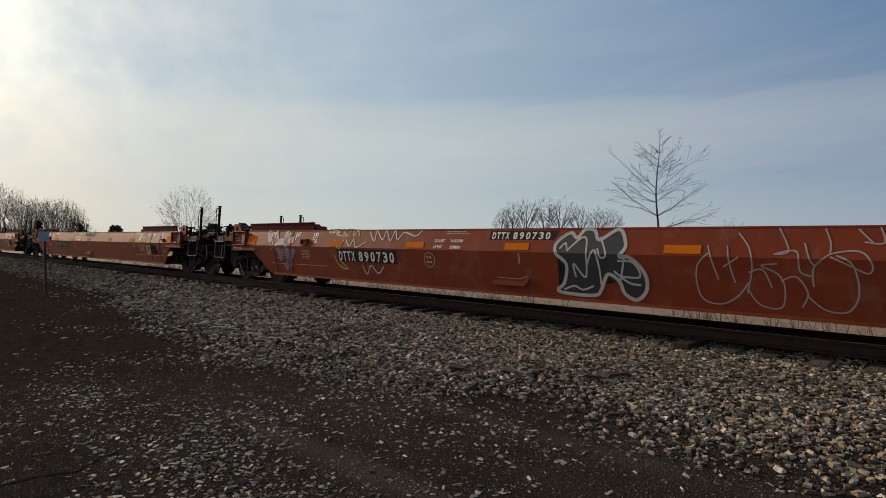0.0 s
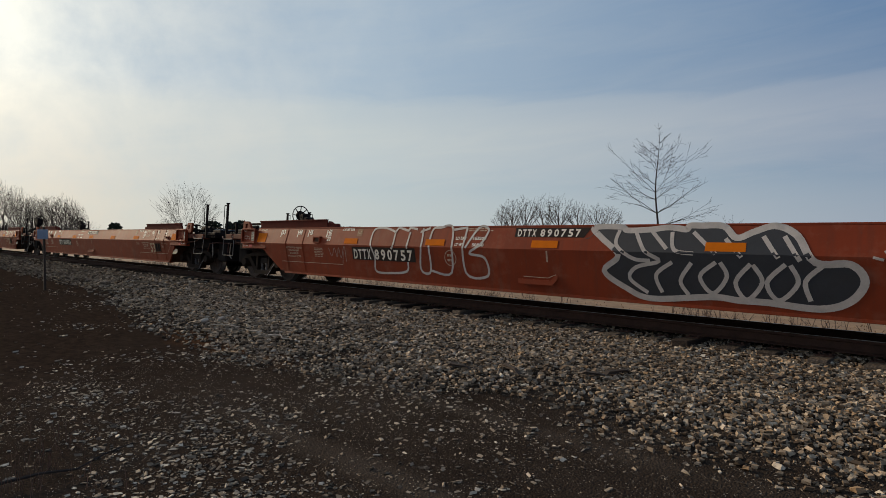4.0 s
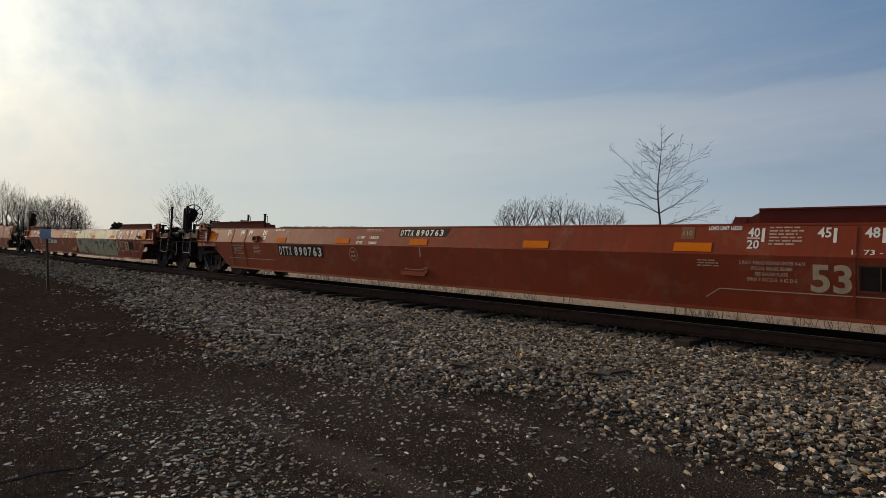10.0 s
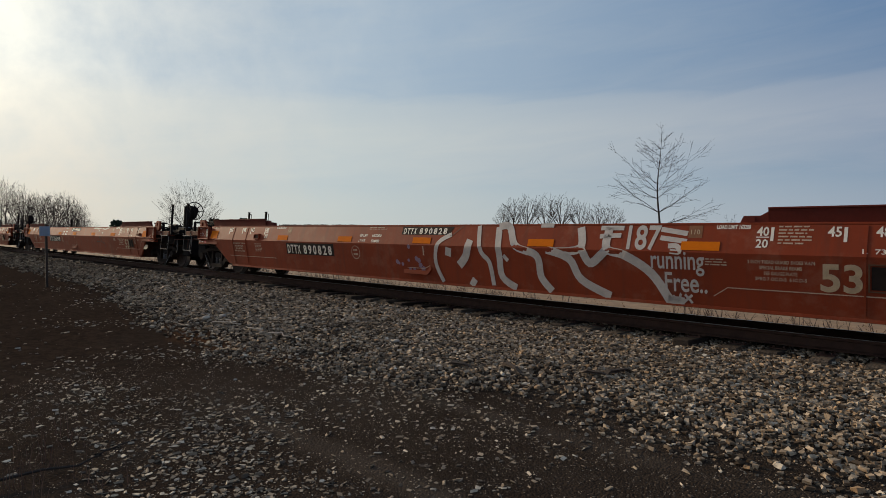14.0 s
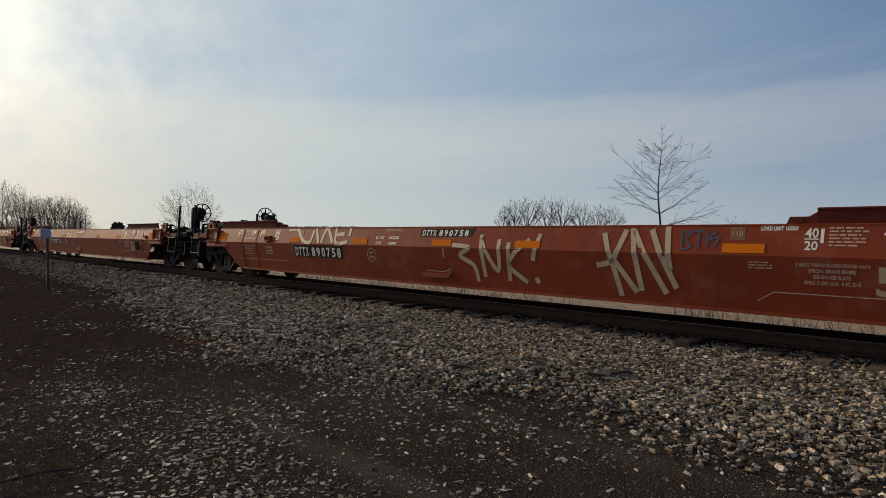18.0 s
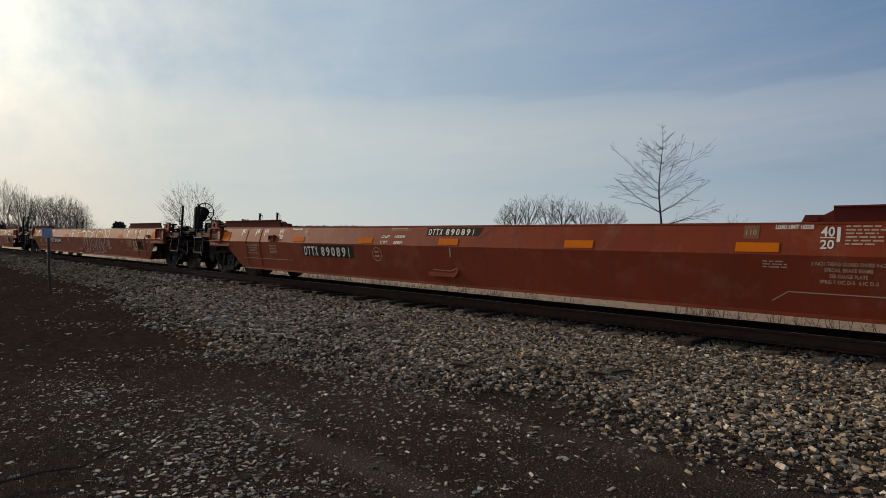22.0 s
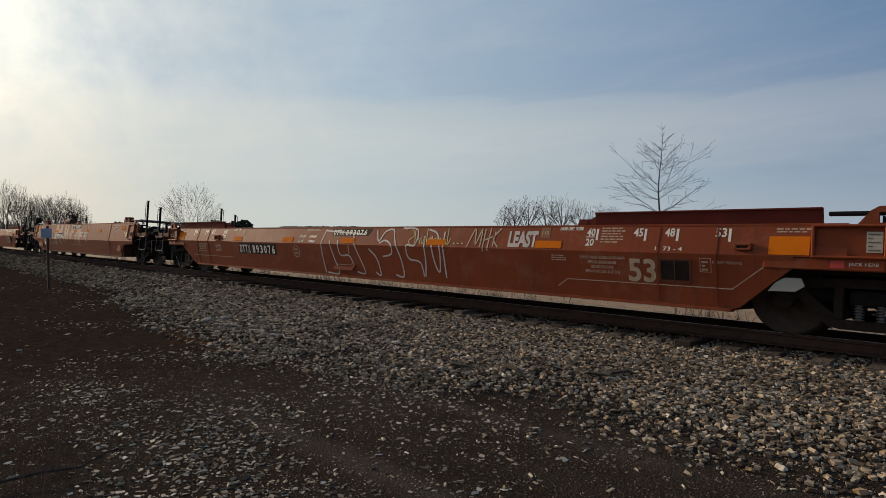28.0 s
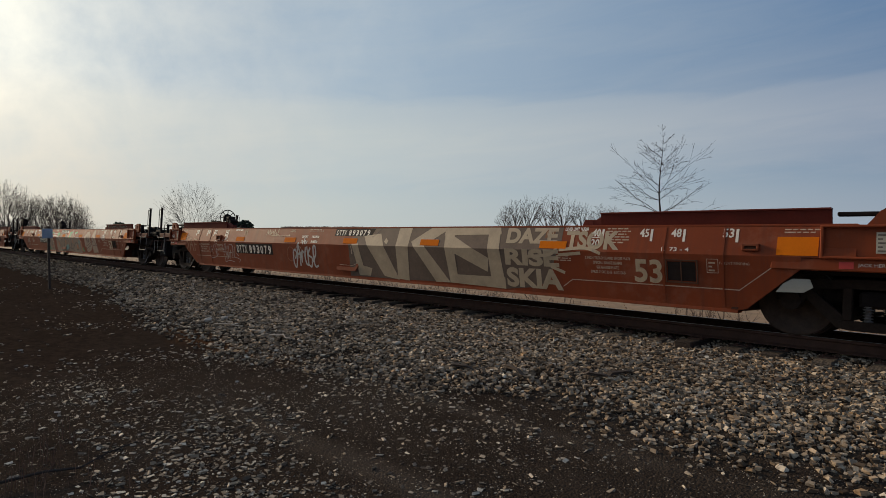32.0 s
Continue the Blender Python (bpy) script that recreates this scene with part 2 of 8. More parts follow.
def dirt_build(n):
    at = n.add("ShaderNodeTexCoord").outputs["Object"]
    a = n.noise(0.5, 6, 0.6, at)
    b = n.noise(26, 6, 0.7, at)
    grit = n.add("ShaderNodeTexVoronoi", None, Vector=at, Scale=55.0)
    c = n.mix(n.ramp(a, (0.35, 0.0), (0.65, 1.0)), (0.027, 0.0192, 0.0146), (0.049, 0.037, 0.0285))
    c = n.mix(n.math("MULTIPLY", n.ramp(b, (0.52, 0.0), (0.72, 1.0)), 0.6), c, (0.064, 0.046, 0.034))
    c = n.mix(n.math("MULTIPLY", n.ramp(grit.outputs[1], (0.80, 0.0), (0.95, 1.0)), 0.45), c, (0.15, 0.12, 0.092))
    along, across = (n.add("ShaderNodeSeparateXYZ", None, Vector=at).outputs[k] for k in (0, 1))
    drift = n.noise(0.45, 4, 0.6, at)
    far_ground = n.math("ADD", n.math("MULTIPLY", along, -0.045), n.math("MULTIPLY", n.noise(0.8, 4, 0.6, at), 0.5))
    c = n.mix(n.ramp(far_ground, (0.36, 0.0), (0.70, 0.85)), c, n.mix(n.ramp(n.noise(9, 5, 0.7, at), (0.4, 0.0), (0.65, 1.0)), (0.021, 0.0145, 0.0108), (0.046, 0.030, 0.0215)))      # darker mottled brown further towards -x, beyond the gravelled stretch
    rust = n.math("MULTIPLY", n.ramp(n.math("ABSOLUTE", n.math("SUBTRACT", across, n.math("ADD", 3.5, n.math("MULTIPLY", drift, 1.2)))), (0.0, 1.0), (0.38, 0.0)), n.ramp(n.math("MULTIPLY", n.math("ABSOLUTE", n.math("ADD", along, 8.6)), 0.25), (0.15, 1.0), (0.65, 0.0)))
    c = n.mix(n.math("MULTIPLY", rust, 0.6), c, (0.105, 0.046, 0.020))      # rust-coloured leaves along the foot of the ballast
    for line, wide, much in ((2.70, 0.22, 0.34), (4.15, 0.16, 0.26)):      # tyres' worn tracks along the road
        rut = n.math("ABSOLUTE", n.math("SUBTRACT", across, n.math("ADD", line - 0.25, n.math("MULTIPLY", drift, 0.5))))
        here = n.ramp(n.math("MULTIPLY", n.math("ABSOLUTE", n.math("ADD", along, 3.4)), 0.25), (0.25, 1.0), (0.75, 0.0))
        c = n.mix(n.math("MULTIPLY", n.math("MULTIPLY", n.ramp(rut, (0.05, 1.0), (wide, 0.0)), here), much), c, (0.105, 0.082, 0.064))
    h = n.math("ADD", n.math("MULTIPLY", b, 0.6), n.math("MULTIPLY", grit.outputs[0], -0.6))
    return c, 1.0, 0.0, h, 0.02


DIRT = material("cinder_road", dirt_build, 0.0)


# ---- mesh helpers ----


def mesh_from(bm, name, mats):
    me = bpy.data.meshes.new(name)
    bm.to_mesh(me)
    bm.free()
    for m in (mats if isinstance(mats, (list, tuple)) else [mats]):
        me.materials.append(m)
    return me


def part(name, bm, mats, parent, label="", at=None):
    """Links a bmesh, or a mesh, as one object under a thing or a part."""
    me = bm if isinstance(bm, bpy.types.Mesh) else mesh_from(bm, name, mats)
    ob = new(name, me)
    ob.parent = parent
    if at is not None:
        ob.matrix_basis = at
    if label:
        ob["label"] = label
    return ob


def box(bm, x0, x1, y0, y1, z0, z1, bevel=0.0, m=None, mat=0):
    g = bmesh.ops.create_cube(bm, size=1.0)
    vs = g["verts"]
    for v in vs:
        v.co = Vector((x0 if v.co.x < 0 else x1, y0 if v.co.y < 0 else y1, z0 if v.co.z < 0 else z1))
    fs = {f for v in vs for f in v.link_faces}
    for f in fs:
        f.material_index = mat
    if bevel:
        es = list({e for v in vs for e in v.link_edges})
        r = bmesh.ops.bevel(bm, geom=es, offset=bevel, segments=1, affect="EDGES")
        vs = list({v for f in r["faces"] for v in f.verts} | {v for v in vs if v.is_valid})
    if m is not None:
        bmesh.ops.transform(bm, matrix=m, verts=vs)
    return vs


def rod(bm, a, b, r, sides=8, r2=None):
    """A round bar from a to b."""
    a, b = Vector(a), Vector(b)
    d = b - a
    g = bmesh.ops.create_cone(bm, cap_ends=True, segments=sides, radius1=r, radius2=r if r2 is None else r2, depth=d.length)
    bmesh.ops.transform(bm, matrix=Matrix.Translation((a + b) / 2) @ d.to_track_quat("Z", "Y").to_matrix().to_4x4(), verts=g["verts"])
    return g["verts"]


def bent(bm, pts, r, sides=6):
    for a, b in zip(pts, pts[1:]):
        rod(bm, a, b, r, sides)


def prism(bm, outline, y0, y1, mat=0):
    """A plate: an outline of (x, z) drawn out from y0 to y1."""
    a = [bm.verts.new((x, y0, z)) for x, z in outline]
    b = [bm.verts.new((x, y1, z)) for x, z in outline]
    f = [bm.faces.new(a), bm.faces.new(b[::-1])]
    for i in range(len(a)):
        j = (i + 1) % len(a)
        f.append(bm.faces.new((a[j], a[i], b[i], b[j])))
    for q in f:
        q.material_index = mat
    bmesh.ops.recalc_face_normals(bm, faces=f)
    return a + b


def lathe(bm, profile, sides=24, mat=None):
    """Turns (radius, y) pairs about the y axis."""
    rings = []
    for r, y in profile:
        rings.append([bm.verts.new((r * math.cos(2 * math.pi * k / sides), y, r * math.sin(2 * math.pi * k / sides))) for k in range(sides)])
    fs = []
    for i, (p, q) in enumerate(zip(rings, rings[1:])):
        for k in range(sides):
            f = bm.faces.new((p[k], p[(k + 1) % sides], q[(k + 1) % sides], q[k]))
            f.material_index = mat[i] if mat else 0
            f.smooth = True
            fs.append(f)
    fs.append(bm.faces.new(rings[0][::-1]))
    fs.append(bm.faces.new(rings[-1]))
    bmesh.ops.recalc_face_normals(bm, faces=fs)


def empty(name, m=None):
    ob = new(name)
    if m is not None:
        ob.matrix_basis = m
    return ob


# ---- the ground, the track ----
TRACK_Y = 8.687 + 0.7525                     # centre of the gauge
CANT = math.degrees(math.atan(0.1116 / 1.505))     # the track leans away from the camera


def on_track(x, y=0.0, z=0.0):
    """The pose of a thing at x along the track, in the leaning frame of the rails."""
    return Matrix.Translation((x, TRACK_Y - 0.7525, 0)) @ pose(0, 0, 0, -CANT) @ Matrix.Translation((0, 0.7525 + y, z))


def ground_z(x, y):
    """Height of the ground: road, ballast shoulder, track bed, verge and field."""
    if y < 3.6:
        z = -0.38
    elif y < 5.2:
        z = -0.38 + 0.06 * (y - 3.6) / 1.6
    elif y < 7.7:
        z = -0.32 + 0.088 * (y - 5.2) / 2.5
    elif y < 11.2:
        z = -0.232 - 0.074 * max(0, y - 8.687)
    elif y < 14.5:
        z = -0.416 - 0.58 * (y - 11.2) / 3.3
    else:
        z = -1.0
    return z + 0.02 * noise.noise((x * 0.5, y * 0.9, 0.3)) + 0.012 * noise.noise((x * 1.9, y * 2.3, 1.3))


# ---- the ground, the track bed and the stones ----


def ground():
    """One sheet from beside the camera to the horizon; finer near the camera."""
    xs = [-1500, -700, -300, -150, -90] + [-60 + 0.8 * i for i in range(45)] + [-24 + 0.25 * i for i in range(115)] + [6, 10, 20, 40, 100, 300, 900]
    ys = [-700, -250, -90, -40, -15, -6] + [-3 + 0.2 * i for i in range(91)] + [16, 18, 22, 30, 50, 90, 160, 300, 600, 1500]
    verts = [(x, y, ground_z(x, y)) for y in ys for x in xs]
    nx = len(xs)
    faces = [(j * nx + i, j * nx + i + 1, (j + 1) * nx + i + 1, (j + 1) * nx + i) for j in range(len(ys) - 1) for i in range(nx - 1)]
    me = bpy.data.meshes.new("ground")
    me.from_pydata(verts, [], faces)
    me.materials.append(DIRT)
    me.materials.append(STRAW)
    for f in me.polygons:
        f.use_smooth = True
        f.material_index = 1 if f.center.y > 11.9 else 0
    return tagged(new("ground", me), "dark cinder road, ballast bed and dry straw field", "ground", kind="structure")


def rails():
    prof = [(-0.07, -0.172), (0.07, -0.172), (0.07, -0.160), (0.012, -0.135), (0.010, -0.045), (0.037, -0.034), (0.037, -0.004), (0.030, 0.0), (-0.030, 0.0), (-0.037, -0.004), (-0.037, -0.034), (-0.010, -0.045), (-0.012, -0.135), (-0.07, -0.160)]
    for y in (-0.7525, 0.7525):
        rail = empty("rail", on_track(0, y))
        tagged(rail, "rusty steel rail with a bright worn head", "rail", "rails of the track")
        bm = bmesh.new()
        a = [bm.verts.new((-300, py, pz)) for py, pz in prof]
        b = [bm.verts.new((430, py, pz)) for py, pz in prof]
        for i in range(len(prof)):
            j = (i + 1) % len(prof)
            bm.faces.new((a[i], a[j], b[j], b[i]))
        bm.faces.new(a[::-1])
        bm.faces.new(b)
        bmesh.ops.recalc_face_normals(bm, faces=bm.faces[:])
        part("web_and_foot", bm, RAIL, rail)
        bm = bmesh.new()
        box(bm, -300, 430, -0.024, 0.024, -0.004, 0.003, 0.001)
        part("running_surface", bm, RAIL_TOP, rail, "bright worn running surface")


def ties():
    """Wooden ties with tie plates and spikes; the nearer ones one by one."""
    meshes = []
    for k in range(4):
        bm = bmesh.new()
        box(bm, -0.115, 0.115, -1.36, 1.36, -0.36, -0.188, 0.015)
        bmesh.ops.subdivide_edges(bm, edges=[e for e in bm.edges if abs(e.verts[0].co.y - e.verts[1].co.y) > 1], cuts=8)
        for v in bm.verts:
            v.co += Vector((noise.noise(v.co * 3 + Vector((k, 0, 0))), 0, noise.noise(v.co * 4 + Vector((0, k, 0))) * 0.5)) * 0.022
        meshes.append(mesh_from(bm, "tie", TIE))
    bm = bmesh.new()
    box(bm, -0.10, 0.10, -0.18, 0.18, -0.189, -0.173, 0.003)
    for dy in (-0.10, 0.10):
        for dx in (-0.06, 0.06):
            box(bm, dx - 0.012, dx + 0.012, dy - 0.012, dy + 0.012, -0.18, -0.150)
    plates = mesh_from(bm, "tie_plate", RAIL)
    rng = random.Random(5)
    far = bmesh.new()
    for k in range(260):
        x = 4.5 - 0.53 * k + rng.uniform(-0.03, 0.03)
        m = on_track(x, rng.uniform(-0.16, 0.05), rng.uniform(-0.026, 0.022) - (0.020 if k < 22 else 0.0)) @ pose(0, 0, 0, 0, 0, rng.uniform(-1.5, 1.5))
        if k < 100:
            ob = new("tie", meshes[k % 4])
            ob.matrix_basis = m
            tagged(ob, "weathered grey-brown wooden railway tie", "railway tie", "ties under the rails")
            for s in (-1, 1):
                part("tie_plate", plates, None, ob, at=pose(0, s * 0.7525, 0))
        else:
            box(far, -0.115, 0.115, -1.36, 1.36, -0.36, -0.188, 0, m)
    for k in range(60):
        box(far, -0.115, 0.115, -1.36, 1.36, -0.36, -0.188, 0, on_track(5.04 + 0.53 * k, rng.uniform(-0.08, 0.08)))
    tagged(new("distant_ties", mesh_from(far, "distant_ties", TIE)), "weathered wooden ties far along the track", "railway ties", kind="stuff")


def stones(name, spots, label, mat, seed, flat=0.6):
    """Crushed stones, each a rough lump of its own: spots are (x, y, size)."""
    rng = np.random.RandomState(seed)
    ico = np.array([(x, y, z) for x in (-1, 1) for y in (-1, 1) for z in (-1, 1)], float) * 0.62
    tri = np.array([(0, 1, 3), (0, 3, 2), (4, 6, 7), (4, 7, 5), (0, 4, 5), (0, 5, 1), (2, 3, 7), (2, 7, 6), (0, 2, 6), (0, 6, 4), (1, 5, 7), (1, 7, 3)])
    n = len(spots)
    sp = np.array(spots)
    z = np.array([ground_z(x, y) for x, y, s in spots])
    V = np.repeat(ico[None], n, 0) * rng.uniform(0.55, 1.25, (n, 8, 3))
    V *= np.stack([rng.uniform(0.85, 1.5 if flat > 0.5 else 2.1, n), rng.uniform(0.7, 1.1, n), rng.uniform(flat * 0.7, flat * 1.3, n)], 1)[:, None]
    tilt = rng.normal(0, 0.5, n)
    c, s = np.cos(tilt), np.sin(tilt)
    V = np.stack([V[..., 0], V[..., 1] * c[:, None] - V[..., 2] * s[:, None], V[..., 1] * s[:, None] + V[..., 2] * c[:, None]], -1)
    turn = rng.uniform(0, 2 * np.pi, n)
    c, s = np.cos(turn), np.sin(turn)
    V = np.stack([V[..., 0] * c[:, None] - V[..., 1] * s[:, None], V[..., 0] * s[:, None] + V[..., 1] * c[:, None], V[..., 2]], -1)
    V *= (sp[:, 2] / 2)[:, None, None]
    V += np.stack([sp[:, 0], sp[:, 1], z + sp[:, 2] * rng.uniform(0.02, 0.30, n) * (1 if flat > 0.5 else 0.3)], 1)[:, None]
    F = (tri[None] + 8 * np.arange(n)[:, None, None]).reshape(-1, 3)
    me = bpy.data.meshes.new(name)
    me.vertices.add(8 * n)
    me.vertices.foreach_set("co", V.ravel())
    me.loops.add(F.size)
    me.loops.foreach_set("vertex_index", F.ravel().astype(np.int32))
    me.polygons.add(len(F))
    me.polygons.foreach_set("loop_start", np.arange(0, F.size, 3, dtype=np.int32))
    me.polygons.foreach_set("loop_total", np.full(len(F), 3, dtype=np.int32))
    me.polygons.foreach_set("use_smooth", np.zeros(len(F), dtype=bool))
    me.update(calc_edges=True)
    me.materials.append(mat)
    return tagged(new(name, me), label, "gravel", kind="stuff")


EDGE_X = (-40, -18, -12.7, -9.7, -7.6, -6.2, -5.5, -4.2, -3.5, -2.4, -1.4, 0.0)
EDGE_Y = (6.0, 5.5, 4.6, 4.15, 4.05, 4.25, 4.55, 4.6, 5.1, 4.9, 4.8, 4.7)


def scatter():
    rng = random.Random(11)
    bed, road = [], []

    def fill(x0, x1, y0, y1, per_m2, lo, hi, into, keep=None):
        for _ in range(int((x1 - x0) * (y1 - y0) * per_m2)):
            x, y = rng.uniform(x0, x1), rng.uniform(y0, y1)
            if keep is None or keep(x, y):
                into.append((x, y, lo + (hi - lo) * rng.random() ** 1.6))

    def edge(x, y):
        """Where the ballast thins out towards the road."""
        e = np.interp(x, EDGE_X, EDGE_Y) + 0.22 * noise.noise((x * 0.5, 2.0, 0)) + 0.22 * noise.noise((x * 1.5, 5.0, 0))
        p = (y - e) / 1.3 + 0.45
        p *= 0.75 + 0.6 * noise.noise((x * 0.7, y * 0.9, 7.0)) if y < 6.0 else 1.0
        return rng.random() < p

    fill(-7.5, 2.5, 3.2, 8.1, 1250, 0.026, 0.082, bed, edge)
    fill(-16, -7.5, 3.4, 8.1, 640, 0.040, 0.098, bed, edge)
    fill(-34, -16, 3.6, 8.1, 220, 0.055, 0.13, bed, edge)
    fill(-70, -34, 3.8, 8.3, 45, 0.08, 0.17, bed, edge)
    fill(-16, 2.5, 8.1, 8.72, 560, 0.026, 0.066, bed)
    fill(-34, -16, 8.0, 8.72, 240, 0.04, 0.10, bed)
    fill(-24, 3.0, 8.72, 11.4, 170, 0.045, 0.085, bed)
    fill(2.5, 34, 4.2, 8.1, 110, 0.045, 0.10, bed, edge)
    fill(3.0, 34, 8.1, 11.4, 80, 0.05, 0.10, bed)
    fill(-60, -24, 8.1, 11.4, 40, 0.06, 0.12, bed)
    stones("ballast_stones", bed, "grey-brown crushed stone ballast", STONE, 3)

    def loose(x, y):
        d = 0.24 + 0.75 * noise.noise((x * 0.55, y * 0.9, 3.0)) + 0.55 * math.exp(-((x + 4.0) / 1.7) ** 2 - ((y - 1.6) / 1.0) ** 2) - 0.16 * math.exp(-((y - 3.4) / 0.4) ** 2)
        d *= min(1.0, max(0.25, (y + 0.21 * x) / 0.40))      # fewer among the weeds
        return rng.random() < max(0.04, d)

    fill(-9, 0.5, 0.2, 4.6, 760, 0.010, 0.056, road, loose)
    fill(-8, 0.0, 0.2, 5.0, 700, 0.005, 0.013, road)
    fill(-26, -9, 0.5, 4.8, 90, 0.025, 0.07, road, loose)
    fill(-30, 16, -7, 0.2, 26, 0.012, 0.05, road)
    fill(0.5, 16, 0.2, 4.6, 40, 0.012, 0.05, road)
    stones("road_stones", road, "scattered pale stones on the cinder road", ROAD_STONE, 4, 0.30)


def flat_stone(name, x, y, size, turn, label, mat):
    bm = bmesh.new()
    bmesh.ops.create_icosphere(bm, subdivisions=2, radius=0.5)
    for v in bm.verts:
        v.co *= 1 + 0.25 * noise.noise(v.co * 3 + Vector((x, y, 0)))
        v.co = Vector((v.co.x * size[0], v.co.y * size[1], v.co.z * size[2]))
    ob = new(name, mesh_from(bm, name, mat))
    ob.matrix_basis = pose(x, y, ground_z(x, y) + 0.03 + size[2] * 0.3, 12, -8, turn)
    return tagged(ob, label, name.replace("_", " "))


def wood_scrap(x, y, length, turn, mat):
    bm = bmesh.new()
    prism(bm, [(-length / 2, -0.012), (-length / 2 + 0.05, 0.018), (length / 2 - 0.12, 0.014), (length / 2, -0.010)], -0.024, 0.024)
    bmesh.ops.subdivide_edges(bm, edges=bm.edges[:], cuts=2)
    for v in bm.verts:
        v.co += Vector((0, noise.noise(v.co * 9) * 0.02, noise.noise(v.co * 7 + Vector((3, 0, 0))) * 0.02))
    ob = new("wood_scrap", mesh_from(bm, "wood_scrap", mat))
    ob.matrix_basis = pose(x, y, ground_z(x, y) + 0.05, 6, 4, turn)
    tagged(ob, "broken weathered tie wood lying on the ballast", "wood scrap", "wood scraps on the ballast")


def stick(name, pts, r, mat, label):
    """A fallen stick through the given places on the ground."""
    bm = bmesh.new()
    line = [(x, y, ground_z(x, y) + 0.05 + 0.02 * (k % 2)) for k, (x, y) in enumerate(pts)]
    for k, (a, b) in enumerate(zip(line, line[1:])):
        rod(bm, a, b, r * (1 - 0.15 * k), 6, r * (0.85 - 0.15 * k))
    return tagged(new(name, mesh_from(bm, name, mat)), label, "stick")


PALE = plain("pale_limestone", (0.40, 0.335, 0.27), 0.85, 0, 0.15, 12, dirty=0.25, gloss=0.08)
POST_WOOD = plain("post_wood", (0.060, 0.040, 0.028), 0.9, 0, 0.3, 9)
SIGN_BLUE = plain("sign_blue", (0.27, 0.31, 0.38), 0.5, 0.1, 0.12, 5)


def sign_post():
    thing = empty("sign_post", pose(-20.0, 4.4, ground_z(-20.0, 4.4), 0, 0.6, 0))
    bm = bmesh.new()
    box(bm, -0.03, 0.03, -0.03, 0.03, -0.3, 1.86, 0.008)
    part("post", bm, POST_WOOD, thing)
    bm = bmesh.new()
    box(bm, -0.155, 0.16, -0.062, -0.050, 1.50, 1.78, 0.004)
    board = part("sign_plate", bm, SIGN_BLUE, thing, "blank bluish metal plate")
    board.rotation_euler.z = radians(43)
    bm = bmesh.new()
    for z in (1.55, 1.72):
        rod(bm, (0, -0.07, z), (0, -0.045, z), 0.012, 6)
    part("bolts", bm, RAIL, thing)
    tagged(thing, "dark wooden post with a small bluish plate beside the track", "sign post")


def stalks(name, spots, mat, label, height, seed, thick=0.006):
    """Dry grass: bent, tapering blades, each of three joints."""
    rng = random.Random(seed)
    verts, faces = [], []
    for x, y in spots:
        z = ground_z(x, y)
        h = height * rng.uniform(0.5, 1.3)
        a = rng.uniform(0, 6.28)
        lean = rng.uniform(0.05, 0.5) * h
        dx, dy = math.cos(a) * lean, math.sin(a) * lean
        b = rng.uniform(0, 6.28)
        wx, wy = math.cos(b) * thick, math.sin(b) * thick
        n = len(verts)
        verts += [(x - wx, y - wy, z), (x + wx, y + wy, z), (x + dx * 0.3 - wx * 0.7, y + dy * 0.3 - wy * 0.7, z + h * 0.6), (x + dx * 0.3 + wx * 0.7, y + dy * 0.3 + wy * 0.7, z + h * 0.6), (x + dx, y + dy, z + h)]
        faces += [(n, n + 1, n + 3, n + 2), (n + 2, n + 3, n + 4)]
    me = bpy.data.meshes.new(name)
    me.from_pydata(verts, [], faces)
    me.materials.append(mat)
    return tagged(new(name, me), label, "dry grass", kind="stuff")


# ---- bare trees ----


def limb_mesh(name, segs, mat, sides=5):
    """Tapered round pieces: segs are (a, b, radius at a, radius at b)."""
    n = len(segs)
    A = np.array([s[0] for s in segs], float)
    B = np.array([s[1] for s in segs], float)
    ra, rb = np.array([s[2] for s in segs]), np.array([s[3] for s in segs])
    d = B - A
    d /= np.maximum(np.linalg.norm(d, axis=1), 1e-6)[:, None]
    ref = np.where(np.abs(d[:, 2:3]) > 0.9, np.array([[1.0, 0, 0]]), np.array([[0, 0, 1.0]]))
    u = np.cross(d, ref)
    u /= np.linalg.norm(u, axis=1)[:, None]
    v = np.cross(d, u)
    ang = np.arange(sides) * 2 * np.pi / sides
    ring = np.cos(ang)[None, :, None] * u[:, None] + np.sin(ang)[None, :, None] * v[:, None]
    V = np.concatenate([A[:, None] + ring * ra[:, None, None], B[:, None] + ring * rb[:, None, None]], 1).reshape(-1, 3)
    k = np.arange(sides)
    quad_ = np.stack([k, (k + 1) % sides, (k + 1) % sides + sides, k + sides], 1)
    F = (quad_[None] + (2 * sides * np.arange(n))[:, None, None]).reshape(-1, 4)
    me = bpy.data.meshes.new(name)
    me.from_pydata(V.tolist(), [], F.tolist())
    for p in me.polygons:
        p.use_smooth = True
    me.materials.append(mat)
    return me


